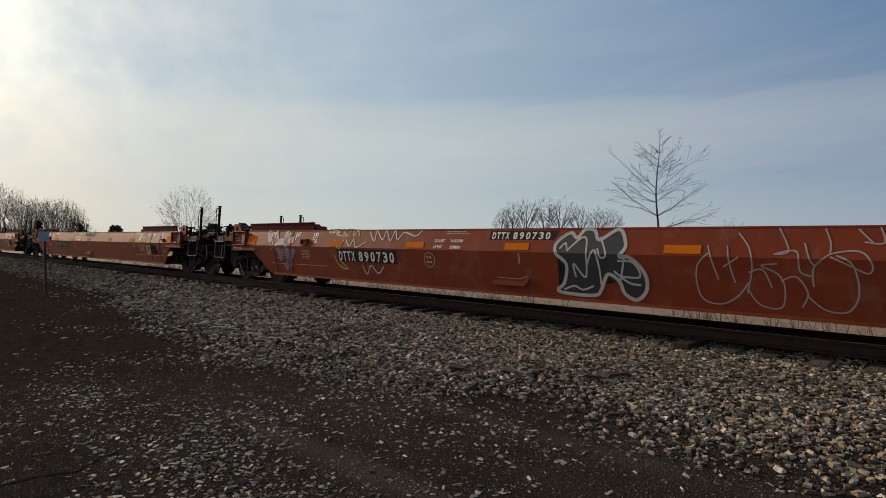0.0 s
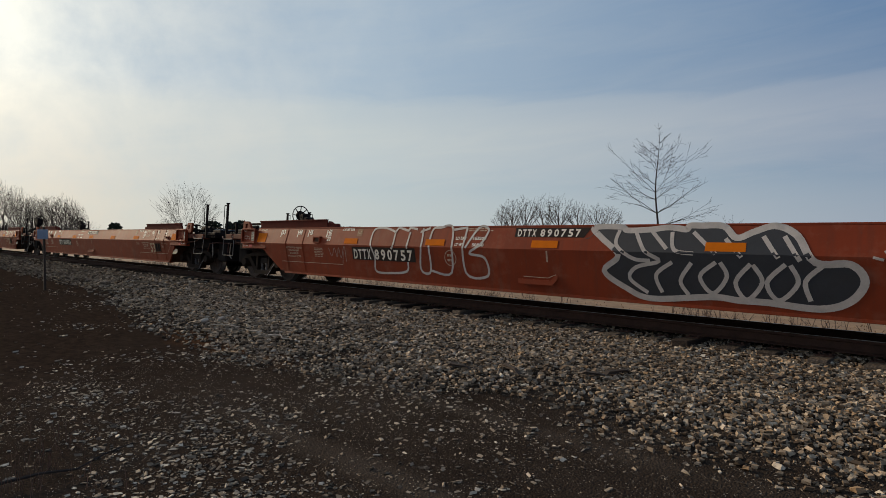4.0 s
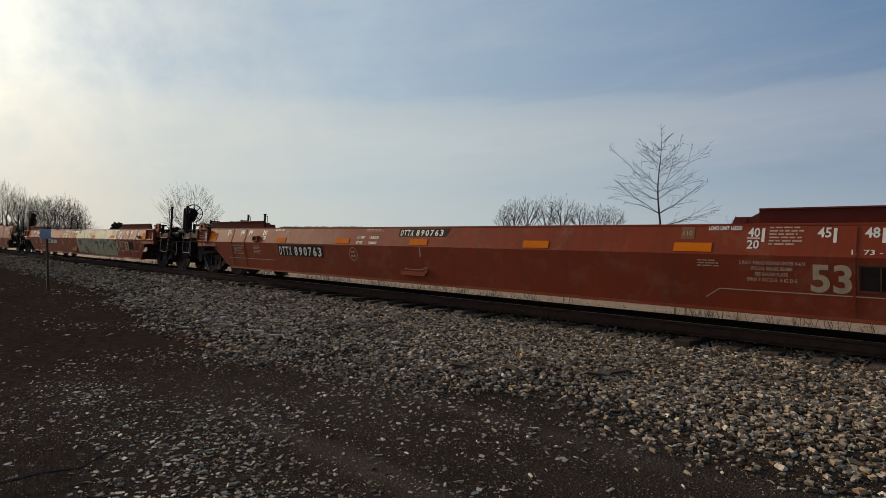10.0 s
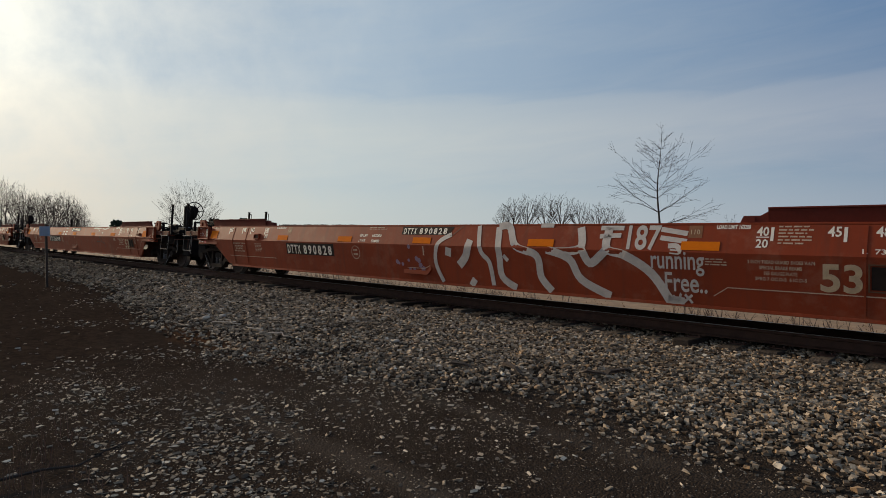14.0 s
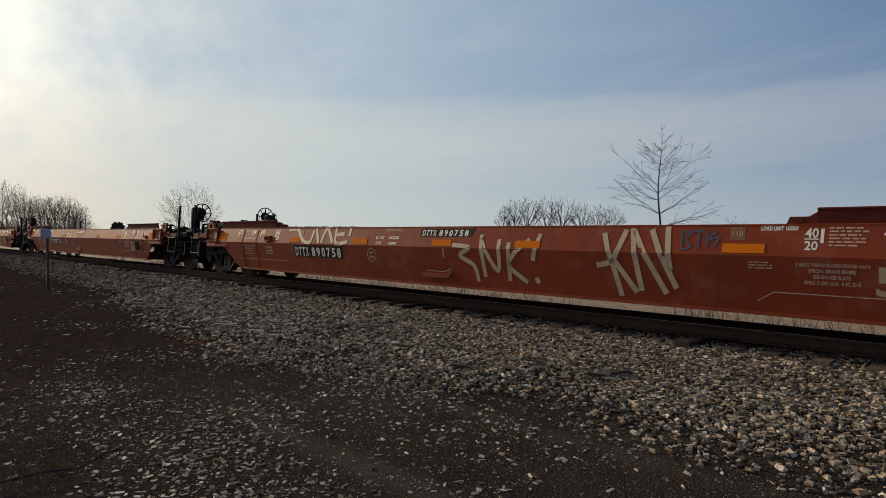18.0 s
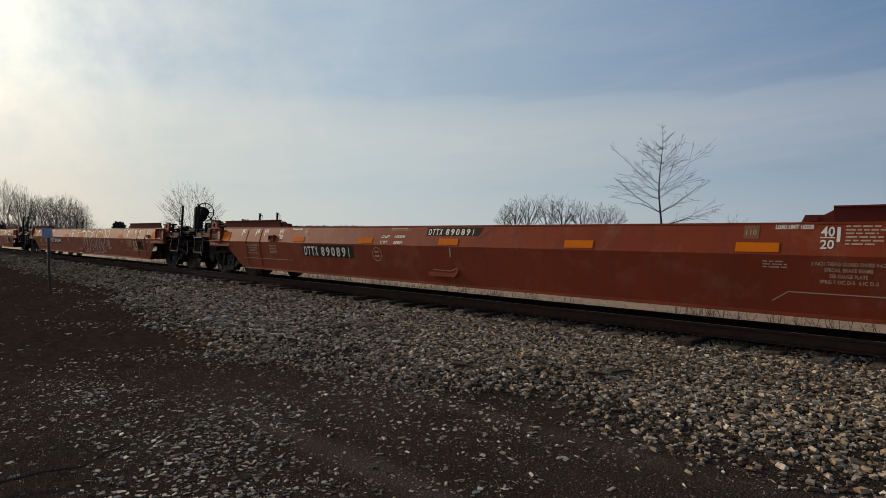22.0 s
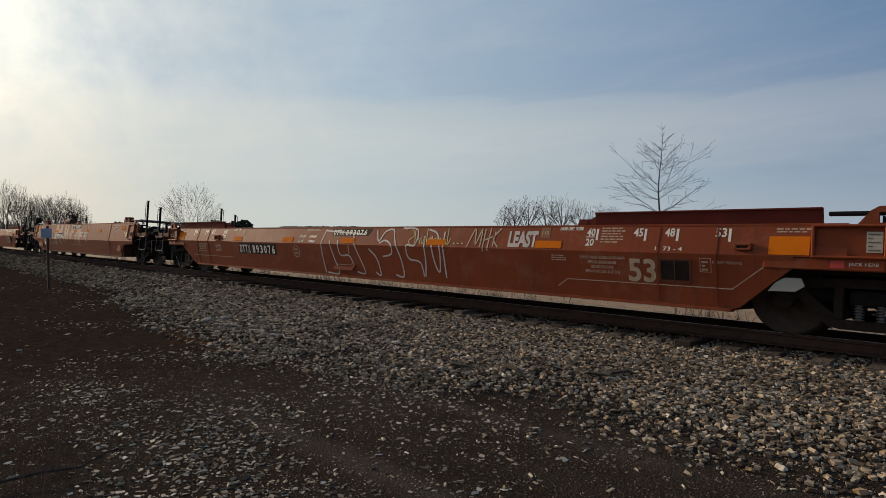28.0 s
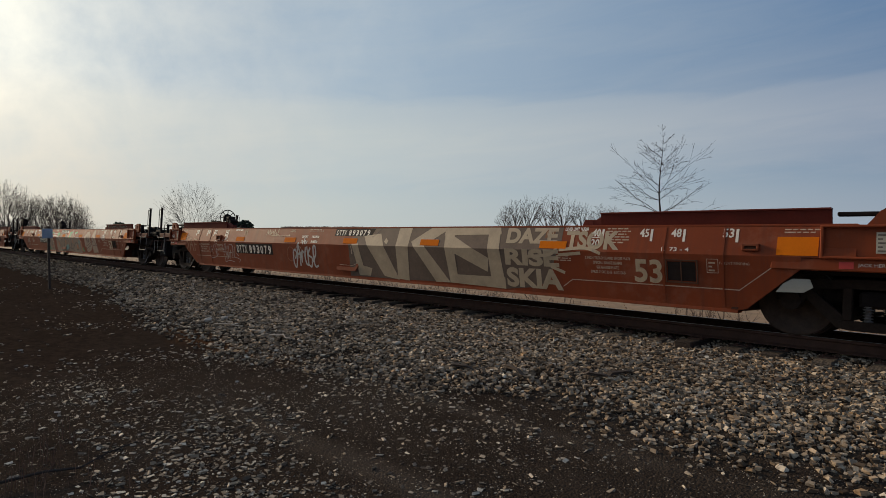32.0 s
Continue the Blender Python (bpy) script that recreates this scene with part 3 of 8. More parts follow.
def grow(rng, segs, p, tips, r, twig, reach):
    """Limbs that divide again and again until each reaches one tip of the crown; they thin as they divide."""
    if len(tips) == 1:
        q = tips[0]
        mid = p + (q - p) * 0.5 + rng.normal(0, 0.035, 3) * np.linalg.norm(q - p)
        segs += [(tuple(p), tuple(mid), r, max(twig, r * 0.8)), (tuple(mid), tuple(q), max(twig, r * 0.8), twig)]
        for f in (0.35, 0.7):
            a = p + (q - p) * f
            d = (q - p) * 0.50 + rng.normal(0, 0.20, 3) * np.linalg.norm(q - p)
            segs.append((tuple(a), tuple(a + d), twig, twig * 0.8))
        return
    c = tips.mean(0)
    axis = np.linalg.eigh(np.cov((tips - c).T) + np.eye(3) * 1e-6)[1][:, 2] + rng.normal(0, 0.25, 3)
    order = np.argsort((tips - c) @ axis)
    k = int(np.clip(round(len(tips) * rng.uniform(0.35, 0.65)), 1, len(tips) - 1))
    for some in (tips[order[:k]], tips[order[k:]]):
        r2 = max(twig, r * (len(some) / len(tips)) ** 0.42)
        goal = some.mean(0) - p
        q = p + goal * rng.uniform(reach - 0.1, reach + 0.1) + rng.normal(0, 0.022, 3) * np.linalg.norm(goal)
        segs.append((tuple(p), tuple(q), r2, max(twig, r2 * 0.88)))
        grow(rng, segs, q, some, max(twig, r2 * 0.88), twig, reach)


def crown_tree(name, x, y, height, width, seed, label, tips=300, twig=0.02, bole=0.28, girth=0.014, full=0.55, mat=None, reach=0.42, stems=7):
    """A leafless tree whose bole divides into a rounded crown with an uneven edge. full: how far the crown is filled inwards."""
    rng = np.random.RandomState(seed)
    thing = empty(name, pose(x, y, ground_z(x, y) - 0.1, 0, 0, rng.uniform(0, 360)))
    r = height * girth
    top = np.array((rng.normal(0, 0.02), rng.normal(0, 0.02), bole)) * height
    ends = []
    while len(ends) < tips:
        d = rng.normal(0, 1, 3)
        d /= np.linalg.norm(d)
        if d[2] < -0.12:
            continue
        k = rng.uniform(full, 1.0) * (1 + 0.16 * noise.noise(Vector(d) * 2.4 + Vector((seed, 0, 0))))
        mid = height * (bole + (1 - bole) * 0.38)
        rise = (height - mid) if d[2] > 0 else (mid - bole * height) * 0.9
        ends.append((d[0] * k * width / 2, d[1] * k * width / 2, mid + d[2] * k * rise))
    segs, ends = [], np.array(ends)
    ways = rng.normal(0, 1, (stems, 3)) * (1, 1, 0.5) + (0, 0, 0.55)
    ways[0] = (0.05, 0.0, 1.0)
    ways /= np.linalg.norm(ways, axis=1)[:, None]
    out = ends - top
    own = np.argmax(out @ ways.T, axis=1)
    for k in range(stems):
        if (own == k).any():
            start = top * (1 - 0.25 * rng.random_sample())
            grow(rng, segs, start, ends[own == k], r * (0.35 + 0.5 * (own == k).mean() ** 0.5), twig, reach)
    part("trunk", limb_mesh("trunk", [((0, 0, -0.2), tuple(top * 0.5), r * 1.2, r), (tuple(top * 0.5), tuple(top), r, r * 0.85)], mat or BARK, 8), None, thing)
    part("crown", limb_mesh("crown", segs, mat or BARK, 3), None, thing)
    return tagged(thing, label, "tree")


def leader_tree(name, x, y, height, spread, seed, label, twig=0.0062, girth=0.0112, limbs=17):
    """A young leafless tree: one straight stem, with limbs that leave it level and curve upwards, longest low down."""
    rng = np.random.RandomState(seed)
    thing = empty(name, pose(x, y, ground_z(x, y) - 0.1, 0, 0, 43))
    n = 20
    pts = [np.array((0.012 * height * math.sin(k * 0.45), 0, height * k / n)) for k in range(n + 1)]
    thick = lambda k: max(twig, height * girth * (1 - k / n) ** 1.1)
    stem = [(tuple(pts[k]), tuple(pts[k + 1]), thick(k), thick(k + 1)) for k in range(n)]
    crown = []
    for k in range(limbs):
        f = min(0.95, 0.31 + 0.62 * (k / limbs) ** 0.95 + rng.uniform(-0.03, 0.03))
        p = pts[int(f * n)]
        turn = math.pi * (k % 2) + rng.normal(0, 0.55)
        side = np.array((math.cos(turn), math.sin(turn), 0))
        long = height * spread * float(np.interp(f, (0.30, 0.42, 0.55, 0.70, 0.95), (0.80, 1.0, 0.72, 0.40, 0.07))) * rng.uniform(0.55, 1.15) * (0.92 if k % 2 else 1.10)
        climb = rng.uniform(0.18, 0.70) + 0.45 * f
        tips = []
        for _ in range(17):      # the limb's twigs, in a spray that fans out and lifts towards its end
            u = rng.uniform(0.25, 1.0)
            across = np.array((-side[1], side[0], 0)) * rng.normal(0, 0.24) * long
            tips.append(p + side * long * u + across + np.array((0, 0, long * (climb * u ** 1.3 + rng.uniform(-0.20, 0.26)))))
        last = p + side * long * 1.06 + np.array((0, 0, long * climb * 1.05))
        grow(rng, crown, p, np.array(tips + [last]), thick(f * n) * 0.50, twig, 0.34)
    for k in range(int(0.66 * n), n):
        for _ in range(5):
            a = rng.uniform(0, 6.28)
            d = np.array((math.cos(a), math.sin(a), 1.1)) * height * rng.uniform(0.018, 0.045)
            crown.append((tuple(pts[k]), tuple(pts[k] + d), twig, twig * 0.8))
    part("trunk", limb_mesh("trunk", stem, BARK, 8), None, thing)
    part("crown", limb_mesh("crown", crown, BARK, 4), None, thing)
    return tagged(thing, label, "tree")


def at_view(turn_px, depth):
    """A place at a distance along the camera's axis, in the direction of a share of the picture's half width."""
    a = radians(43.0)
    fwd, right = Vector((-math.sin(a), math.cos(a), 0)), Vector((math.cos(a), math.sin(a), 0))
    p = fwd * depth + right * (turn_px * depth * math.tan(radians(75.23 / 2)))
    return p.x, p.y


def conifer(name, x, y, height, seed, mat):
    rng = random.Random(seed)
    thing = empty(name, pose(x, y, ground_z(x, y)))
    part("trunk", limb_mesh("trunk", [((0, 0, 0), (0, 0, height), height * 0.02, 0.01)], BARK, 6), None, thing)
    segs = []
    for _ in range(300):
        z = height * rng.uniform(0.12, 0.98)
        b = rng.uniform(0, 6.28)
        f = z / height
        r = height * 0.62 * math.sqrt(max(0.02, 1 - ((f - 0.35) / 0.66) ** 2)) * (0.8 + 0.25 * math.sin(3 * b + seed)) * rng.uniform(0.7, 1.1)
        q = (math.cos(b) * r, math.sin(b) * r, z + height * rng.uniform(-0.06, 0.10))
        segs.append(((q[0] * 0.72, q[1] * 0.72, q[2] - height * 0.05), q, 0.34, 0.20))
    part("crown", limb_mesh("crown", segs, mat, 5), None, thing)
    tagged(thing, "small dark evergreen tree in the distance", "tree")


WEED = plain("dry_weed", (0.145, 0.075, 0.048), 0.9, 0, 0.35, 3)
# twigs of the farthest woods, with the grey of the haze mixed in
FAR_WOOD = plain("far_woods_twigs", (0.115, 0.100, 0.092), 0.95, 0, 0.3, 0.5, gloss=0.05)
NEEDLES = plain("evergreen_needles", (0.030, 0.042, 0.026), 0.9, 0, 0.3, 2)
BRUSH = plain("brush_twigs", (0.10, 0.072, 0.060), 0.9, 0, 0.35, 3)


def thicket(name, spots, height, label, seed, mat, thick=1.0):
    """Leafless brush: many thin stems that fan out."""
    rng = random.Random(seed)
    segs = []
    for x, y in spots:
        z = ground_z(x, y)
        for _ in range(7):
            p = Vector((x + rng.gauss(0, 0.25), y + rng.gauss(0, 0.25), z))
            d = Vector((rng.gauss(0, 0.3), rng.gauss(0, 0.3), 1)).normalized()
            h = height * rng.uniform(0.5, 1.15)
            r = 0.012 * thick
            for k in range(3):
                d = (d + Vector((rng.gauss(0, 0.22), rng.gauss(0, 0.22), 0))).normalized()
                q = p + d * h / 3
                segs.append((tuple(p), tuple(q), r, r * 0.65))
                if k:
                    e = (d + Vector((rng.gauss(0, 0.6), rng.gauss(0, 0.6), 0.2))).normalized()
                    segs.append((tuple(p), tuple(p + e * h * 0.35), r * 0.6, r * 0.35))
                p, r = q, r * 0.65
    return tagged(new(name, limb_mesh(name, segs, mat, 3)), label, "brush", kind="stuff")


ground()
rails()
ties()
scatter()
flat_stone("pale_stone", -6.18, 5.63, (0.13, 0.08, 0.05), 20, "pale flat limestone slab on the ballast", PALE)
flat_stone("pale_stone", -10.4, 4.75, (0.16, 0.14, 0.08), 70, "pale flat limestone slab on the ballast", PALE)
flat_stone("pale_stone", -10.37, 5.05, (0.15, 0.10, 0.07), 30, "pale flat limestone slab on the ballast", PALE)
for pts in (((-9.87, 4.63), (-9.55, 4.74), (-9.24, 4.80)), ((-8.83, 4.73), (-8.49, 4.75)), ((-8.2, 4.74), (-7.92, 4.82), (-7.78, 4.76), (-7.56, 4.78))):
    stick("pale_stick", pts, 0.011, PALE, "pale broken stick lying on the ballast")
stick("dry_branch", ((-4.77, 0.70), (-4.72, 0.99), (-4.67, 1.19), (-4.78, 1.40), (-4.93, 1.65)), 0.012, BARK, "thin dark fallen branch on the road")
for x, y, l, t in ((-2.95, 6.1, 0.42, 75), (-3.1, 5.85, 0.30, 20), (-4.0, 5.5, 0.40, -20), (-4.55, 5.2, 0.34, 15), (-1.5, 6.9, 0.22, 60)):
    wood_scrap(x, y, l, t, POST_WOOD)
sign_post()
grass_rng = random.Random(21)
stalks("field_grass", [(grass_rng.uniform(-22, 14), 13.6 + 10 * grass_rng.random() ** 1.5) for _ in range(2600)], STRAW, "pale dry grass beyond the track", 0.05, 2, 0.012)
stalks("verge_weeds", [(-4.75 + grass_rng.gauss(0, 0.45), 0.95 + grass_rng.gauss(0, 0.22)) for _ in range(90)], WEED, "thin red-brown dry weeds beside the road", 0.17, 3, 0.0028)
thicket("track_brush", [(grass_rng.uniform(-5.5, -1.5), grass_rng.uniform(12.2, 14.5)) for _ in range(14)], 0.5, "leafless brush beside the far rail", 5, BRUSH)
thicket("verge_brush", [(grass_rng.uniform(-46, -9), grass_rng.uniform(12.6, 16.5)) for _ in range(150)], 0.45, "low leafless brush beyond the far rail", 8, BRUSH)
thicket("field_brush", [(grass_rng.uniform(-60, 26), grass_rng.uniform(27, 33)) for _ in range(900)], 2.1, "grey leafless brush along the field", 6, BRUSH)

x, y = at_view(0.487, 45)
leader_tree("bare_tree", x, y, 10.85, 0.48, 12, "slender leafless young tree with spreading limbs")
x, y = at_view(0.655, 60)
crown_tree("bare_tree", x, y, 4.4, 2.4, 13, "small leafless sapling beyond the track", 50, 0.008, 0.3, 0.010, 0.4)
x, y = at_view(-0.567, 70)
crown_tree("bare_tree", x, y, 8.7, 7.7, 14, "leafless tree with several fanning stems", 330, 0.0065, 0.10, 0.011, 0.62, None, 0.27)
for k, (px, h, wide) in enumerate(((0.138, 9.8, 6.5), (0.160, 12.2, 9.0), (0.193, 12.4, 9.5), (0.232, 12.6, 10.5), (0.268, 12.9, 11.0), (0.308, 10.8, 9.0), (0.352, 10.2, 8.0), (0.382, 10.0, 8.0))):
    x, y = at_view(px, 158 + 3 * (k % 2))
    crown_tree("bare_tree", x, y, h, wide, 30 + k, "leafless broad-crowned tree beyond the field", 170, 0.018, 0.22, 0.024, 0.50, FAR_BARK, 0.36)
for row in range(2):
    for k, (px, h, wide) in enumerate(((-1.03, 12.6, 5.5), (-0.985, 13.4, 6.2), (-0.955, 12.6, 5.6), (-0.925, 10.4, 4.6), (-0.90, 10.6, 4.6), (-0.876, 10.6, 4.4), (-0.853, 10.4, 4.4), (-0.832, 9.7, 4.0), (-0.812, 8.4, 3.4))):
        x, y = at_view(px - 0.012 * row, 118 + 14 * row + 3 * (k % 3))
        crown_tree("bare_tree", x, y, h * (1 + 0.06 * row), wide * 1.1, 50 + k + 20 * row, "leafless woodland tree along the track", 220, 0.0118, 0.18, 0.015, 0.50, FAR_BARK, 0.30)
thicket("wood_brush", [at_view(-1.05 + 0.25 * grass_rng.random(), 112 + 18 * grass_rng.random()) for _ in range(520)], 4.8, "grey-brown leafless undergrowth below the woodland trees", 9, BRUSH, 1.3)
for px, d, h in ((-0.735, 180, 5.0), (-0.515, 160, 5.2), (-0.47, 170, 5.0), (-0.45, 175, 5.4)):
    x, y = at_view(px, d)
    conifer("evergreen_tree", x, y, h, int(d), NEEDLES)
hedge = []
for k in range(240):
    hedge.append(at_view(-0.36 + 0.17 * grass_rng.random(), 330 + 40 * grass_rng.random()))
segs = []
for x, y in hedge:
    for _ in range(6):
        p = Vector((x + grass_rng.gauss(0, 1.5), y + grass_rng.gauss(0, 1.5), -1.0))
        q = p + Vector((grass_rng.gauss(0, 0.8), grass_rng.gauss(0, 0.8), grass_rng.uniform(3.0, 5.2)))
        segs.append((tuple(p), tuple(q), 0.9, 0.25))
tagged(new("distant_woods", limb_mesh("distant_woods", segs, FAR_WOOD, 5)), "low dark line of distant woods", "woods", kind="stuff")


# ---- the train: container well cars ----
# A car's own frame: x along the track (front, the leading end, at -x), y away from the camera, z up from the rail head.
# A car stands on its trucks; its near side is at -y.
CREASE = {53: 1.00, 40: 0.90}
TOP = {53: 1.385, 40: 1.63}
FLOOR = 0.285


def side_out(kind, z):
    """How far the side plate stands from the car's middle at height z: it bulges along a crease."""
    c, t = CREASE[kind], TOP[kind]
    if z >= c:
        return 1.53 - 0.100 * min(1.3, (z - c) / (t - c))
    return 1.53 - 0.170 * (c - z) / (c - FLOOR)


def side_plate(kind, outline, sy):
    """A creased side plate of 5 cm, cut to an (x, z) outline."""
    bm = bmesh.new()
    prism(bm, outline, 0.0, 1.0)
    c = CREASE[kind]
    bmesh.ops.bisect_plane(bm, geom=bm.verts[:] + bm.edges[:] + bm.faces[:], plane_co=(0, 0, c), plane_no=(0, 0, 1))
    for v in bm.verts:
        out = side_out(kind, v.co.z)
        v.co.y = sy * (out - (0.05 if v.co.y > 0.5 else 0.0))
    bmesh.ops.recalc_face_normals(bm, faces=bm.faces[:])
    return bm


def wheelset_mesh():
    bm = bmesh.new()
    for s in (-1, 1):
        prof = [(0.085, 0.075), (0.13, 0.075), (0.15, 0.045), (0.34, 0.028), (0.375, 0.062), (0.452, 0.062), (0.457, 0.055), (0.461, -0.060), (0.488, -0.072), (0.488, -0.085), (0.36, -0.085), (0.345, -0.02), (0.15, -0.03), (0.13, -0.07), (0.085, -0.07)]
        mats = [0, 0, 0, 0, 0, 0, 1, 0, 0, 0, 0, 0, 0, 0]
        n0 = len(bm.verts)
        lathe(bm, prof, 32, mats)
        bm.verts.ensure_lookup_table()
        for v in bm.verts[n0:]:
            v.co.y = s * (v.co.y + 0.7525)
    rod(bm, (0, -1.08, 0), (0, 1.08, 0), 0.08, 12)
    for k in range(3):      # bolt heads on the bearing caps
        a = 2 * math.pi * k / 3
        for s in (-1, 1):
            rod(bm, (0.06 * math.cos(a), s * 1.08, 0.06 * math.sin(a)), (0.06 * math.cos(a), s * 1.10, 0.06 * math.sin(a)), 0.018, 6)
    bmesh.ops.recalc_face_normals(bm, faces=bm.faces[:])
    return mesh_from(bm, "wheelset", [WHEEL, TREAD])


def side_frame_mesh():
    bm = bmesh.new()
    y0, y1 = -0.075, 0.075
    for s in (-1, 1):
        prism(bm, [(s * 1.07, 0.46), (s * 1.07, 0.58), (s * 0.98, 0.66), (s * 0.72, 0.70), (s * 0.70, 0.60), (s * 0.76, 0.46)], y0, y1)
        prism(bm, [(s * 0.74, 0.66), (s * 0.74, 0.50), (s * 0.42, 0.17), (s * 0.26, 0.17), (s * 0.30, 0.27)], y0, y1)
        box(bm, min(s * 0.26, s * 0.36), max(s * 0.26, s * 0.36), y0 - 0.01, y1 + 0.01, 0.26, 0.66, 0.01)
        rod(bm, (s * 0.89, y0 - 0.10, 0.457), (s * 0.89, y1, 0.457), 0.115, 14)
    prism(bm, [(-0.75, 0.62), (-0.72, 0.72), (-0.3, 0.76), (0.3, 0.76), (0.72, 0.72), (0.75, 0.62), (0.3, 0.645), (-0.3, 0.645)], y0, y1)
    prism(bm, [(-0.42, 0.17), (-0.40, 0.255), (0.40, 0.255), (0.42, 0.17), (0.28, 0.145), (-0.28, 0.145)], y0 - 0.03, y1 + 0.03)
    bmesh.ops.recalc_face_normals(bm, faces=bm.faces[:])
    return mesh_from(bm, "side_frame", FRAME_STEEL)


def spring_mesh():
    bm = bmesh.new()
    prof = []
    for k in range(6):
        z = k * 0.034
        prof += [(0.030, z), (0.055, z + 0.006), (0.055, z + 0.018), (0.030, z + 0.024)]
    lathe(bm, prof, 10)
    bmesh.ops.rotate(bm, matrix=Matrix.Rotation(math.pi / 2, 3, "X"), verts=bm.verts[:])
    return mesh_from(bm, "spring", SPRING)


def lever_mesh(s):
    """The slanted brake arm with its white stencilled marks."""
    bm = bmesh.new()
    prism(bm, [(s * -0.28, 0.14), (s * -0.20, 0.09), (s * 0.24, 0.52), (s * 0.17, 0.58)], -0.02, 0.02)
    for k in range(9):
        t = k / 8
        x, z = -0.20 + 0.33 * t, 0.15 + 0.325 * t
        if k != 4:
            prism(bm, [(s * (x - 0.012), z - 0.022), (s * (x + 0.004), z - 0.036), (s * (x + 0.032), z - 0.004), (s * (x + 0.016), z + 0.010)], -0.024, -0.020, 1)
    bmesh.ops.recalc_face_normals(bm, faces=bm.faces[:])
    return mesh_from(bm, "brake_arm", [DARK_STEEL, WORN_MARK])


WORN_MARK = plain("worn_stencil", (0.26, 0.24, 0.23), 0.6, 0, 0.3, 20)
FRAME_STEEL = plain("cast_frame_steel", (0.029, 0.0185, 0.013), 0.9, 0.0, 0.5, 5, gloss=0.15)
END_RED = plain("dull_end_paint", (0.135, 0.038, 0.021), 0.75, 0, 0.3, 5, dirty=0.55, gloss=0.15)
WHEEL = plain("wheel_steel", (0.078, 0.051, 0.037), 0.75, 0.0, 0.4, 9, gloss=0.2)
SPRING = plain("spring_steel", (0.16, 0.14, 0.13), 0.55, 0.4, 0.3, 14)
HANDRAIL = plain("worn_white_edge", (0.21, 0.175, 0.145), 0.5, 0.1, 0.25, 12)
PLACARD_INK = plain("placard_ink", (0.16, 0.13, 0.10), 0.8, 0, 0.3, 20)
# metal of the added plate that imitates a bright gap at the rear corners
GAP_BRIGHT = plain("bright_steel_plate", (0.30, 0.26, 0.21), 0.40, 0.92, 0.1, 8, dirty=0.1)
LABEL_TAN = plain("faded_placard", (0.46, 0.40, 0.30), 0.6, 0, 0.2, 12)
YELLOW = plain("yellow_placard", (0.62, 0.42, 0.05), 0.6, 0, 0.15, 12)
RED = plain("red_jacking_mark", (0.50, 0.045, 0.035), 0.6, 0, 0.15, 10)
HOSE = plain("rubber_hose", (0.016, 0.015, 0.015), 0.8, 0, 0.2, 10)
GRATE = plain("galvanised_grating", (0.26, 0.26, 0.26), 0.6, 0.4, 0.25, 16)
SHARED = {}


def shared(key, make):
    if key not in SHARED:
        SHARED[key] = make()
    return SHARED[key]


def truck(car, x, lever):
    """A four-wheel truck: bolster, two side frames with springs and brake arms, two wheelsets that roll."""
    bm = bmesh.new()
    box(bm, -0.20, 0.20, -1.05, 1.05, 0.42, 0.62, 0.03)
    box(bm, -0.75, 0.75, -0.25, 0.25, 0.40, 0.56, 0.03)
    rod(bm, (0, 0, 0.55), (0, 0, 0.76), 0.2, 16)
    for s in (-1, 1):
        rod(bm, (s * 0.38, -0.85, 0.36), (s * 0.38, 0.85, 0.36), 0.05, 8)
        for y in (-0.7525, 0.7525):
            box(bm, s * 0.37 - 0.03 if s > 0 else -0.43, s * 0.43 if s > 0 else -0.34, y - 0.05, y + 0.05, 0.28, 0.56)
    t = part("truck", bm, DARK_STEEL, car, at=pose(x, 0, 0))
    for s in (-1, 1):
        bm = bmesh.new()
        prism(bm, [(s * 0.30, 0.24), (s * 0.52, 0.30), (s * 0.55, 0.40), (s * 0.46, 0.50), (s * 0.30, 0.42)], -0.90, 0.90)
        rod(bm, (s * 0.40, -0.9, 0.30), (s * 0.16, 0.9, 0.30), 0.03, 6)
        part("brake_beam", bm, DARK_STEEL, t)
        for y in (-0.88, 0.88):
            bm = bmesh.new()
            prism(bm, [(s * 0.60, 0.50), (s * 0.40, 0.24), (s * 0.30, 0.24), (s * 0.30, 0.64), (s * 0.56, 0.66)], y - 0.02, y + 0.02)
            part("wear_plate", bm, FRAME_STEEL, t)
    for y in (-1, 1):
        part("side_frame", shared("side_frame", side_frame_mesh), None, t, "rust-stained cast side frame", pose(0, y * 1.0, 0))
        for k in (-0.11, 0.11):
            part("spring", shared("spring", spring_mesh), None, t, "coil spring", pose(k, y * 1.0, 0.256))
        e = lever
        part("brake_arm", shared(("lever", e), lambda: lever_mesh(e)), None, t, at=pose(e * 0.56, y * 1.10, 0.0))
    for k in (-0.89, 0.89):
        ws = part("wheelset", shared("wheelset", wheelset_mesh), None, t, "steel wheels with polished treads", pose(k, 0, 0.457))
        WHEELSETS.append(ws)
    return t


WHEELSETS = []


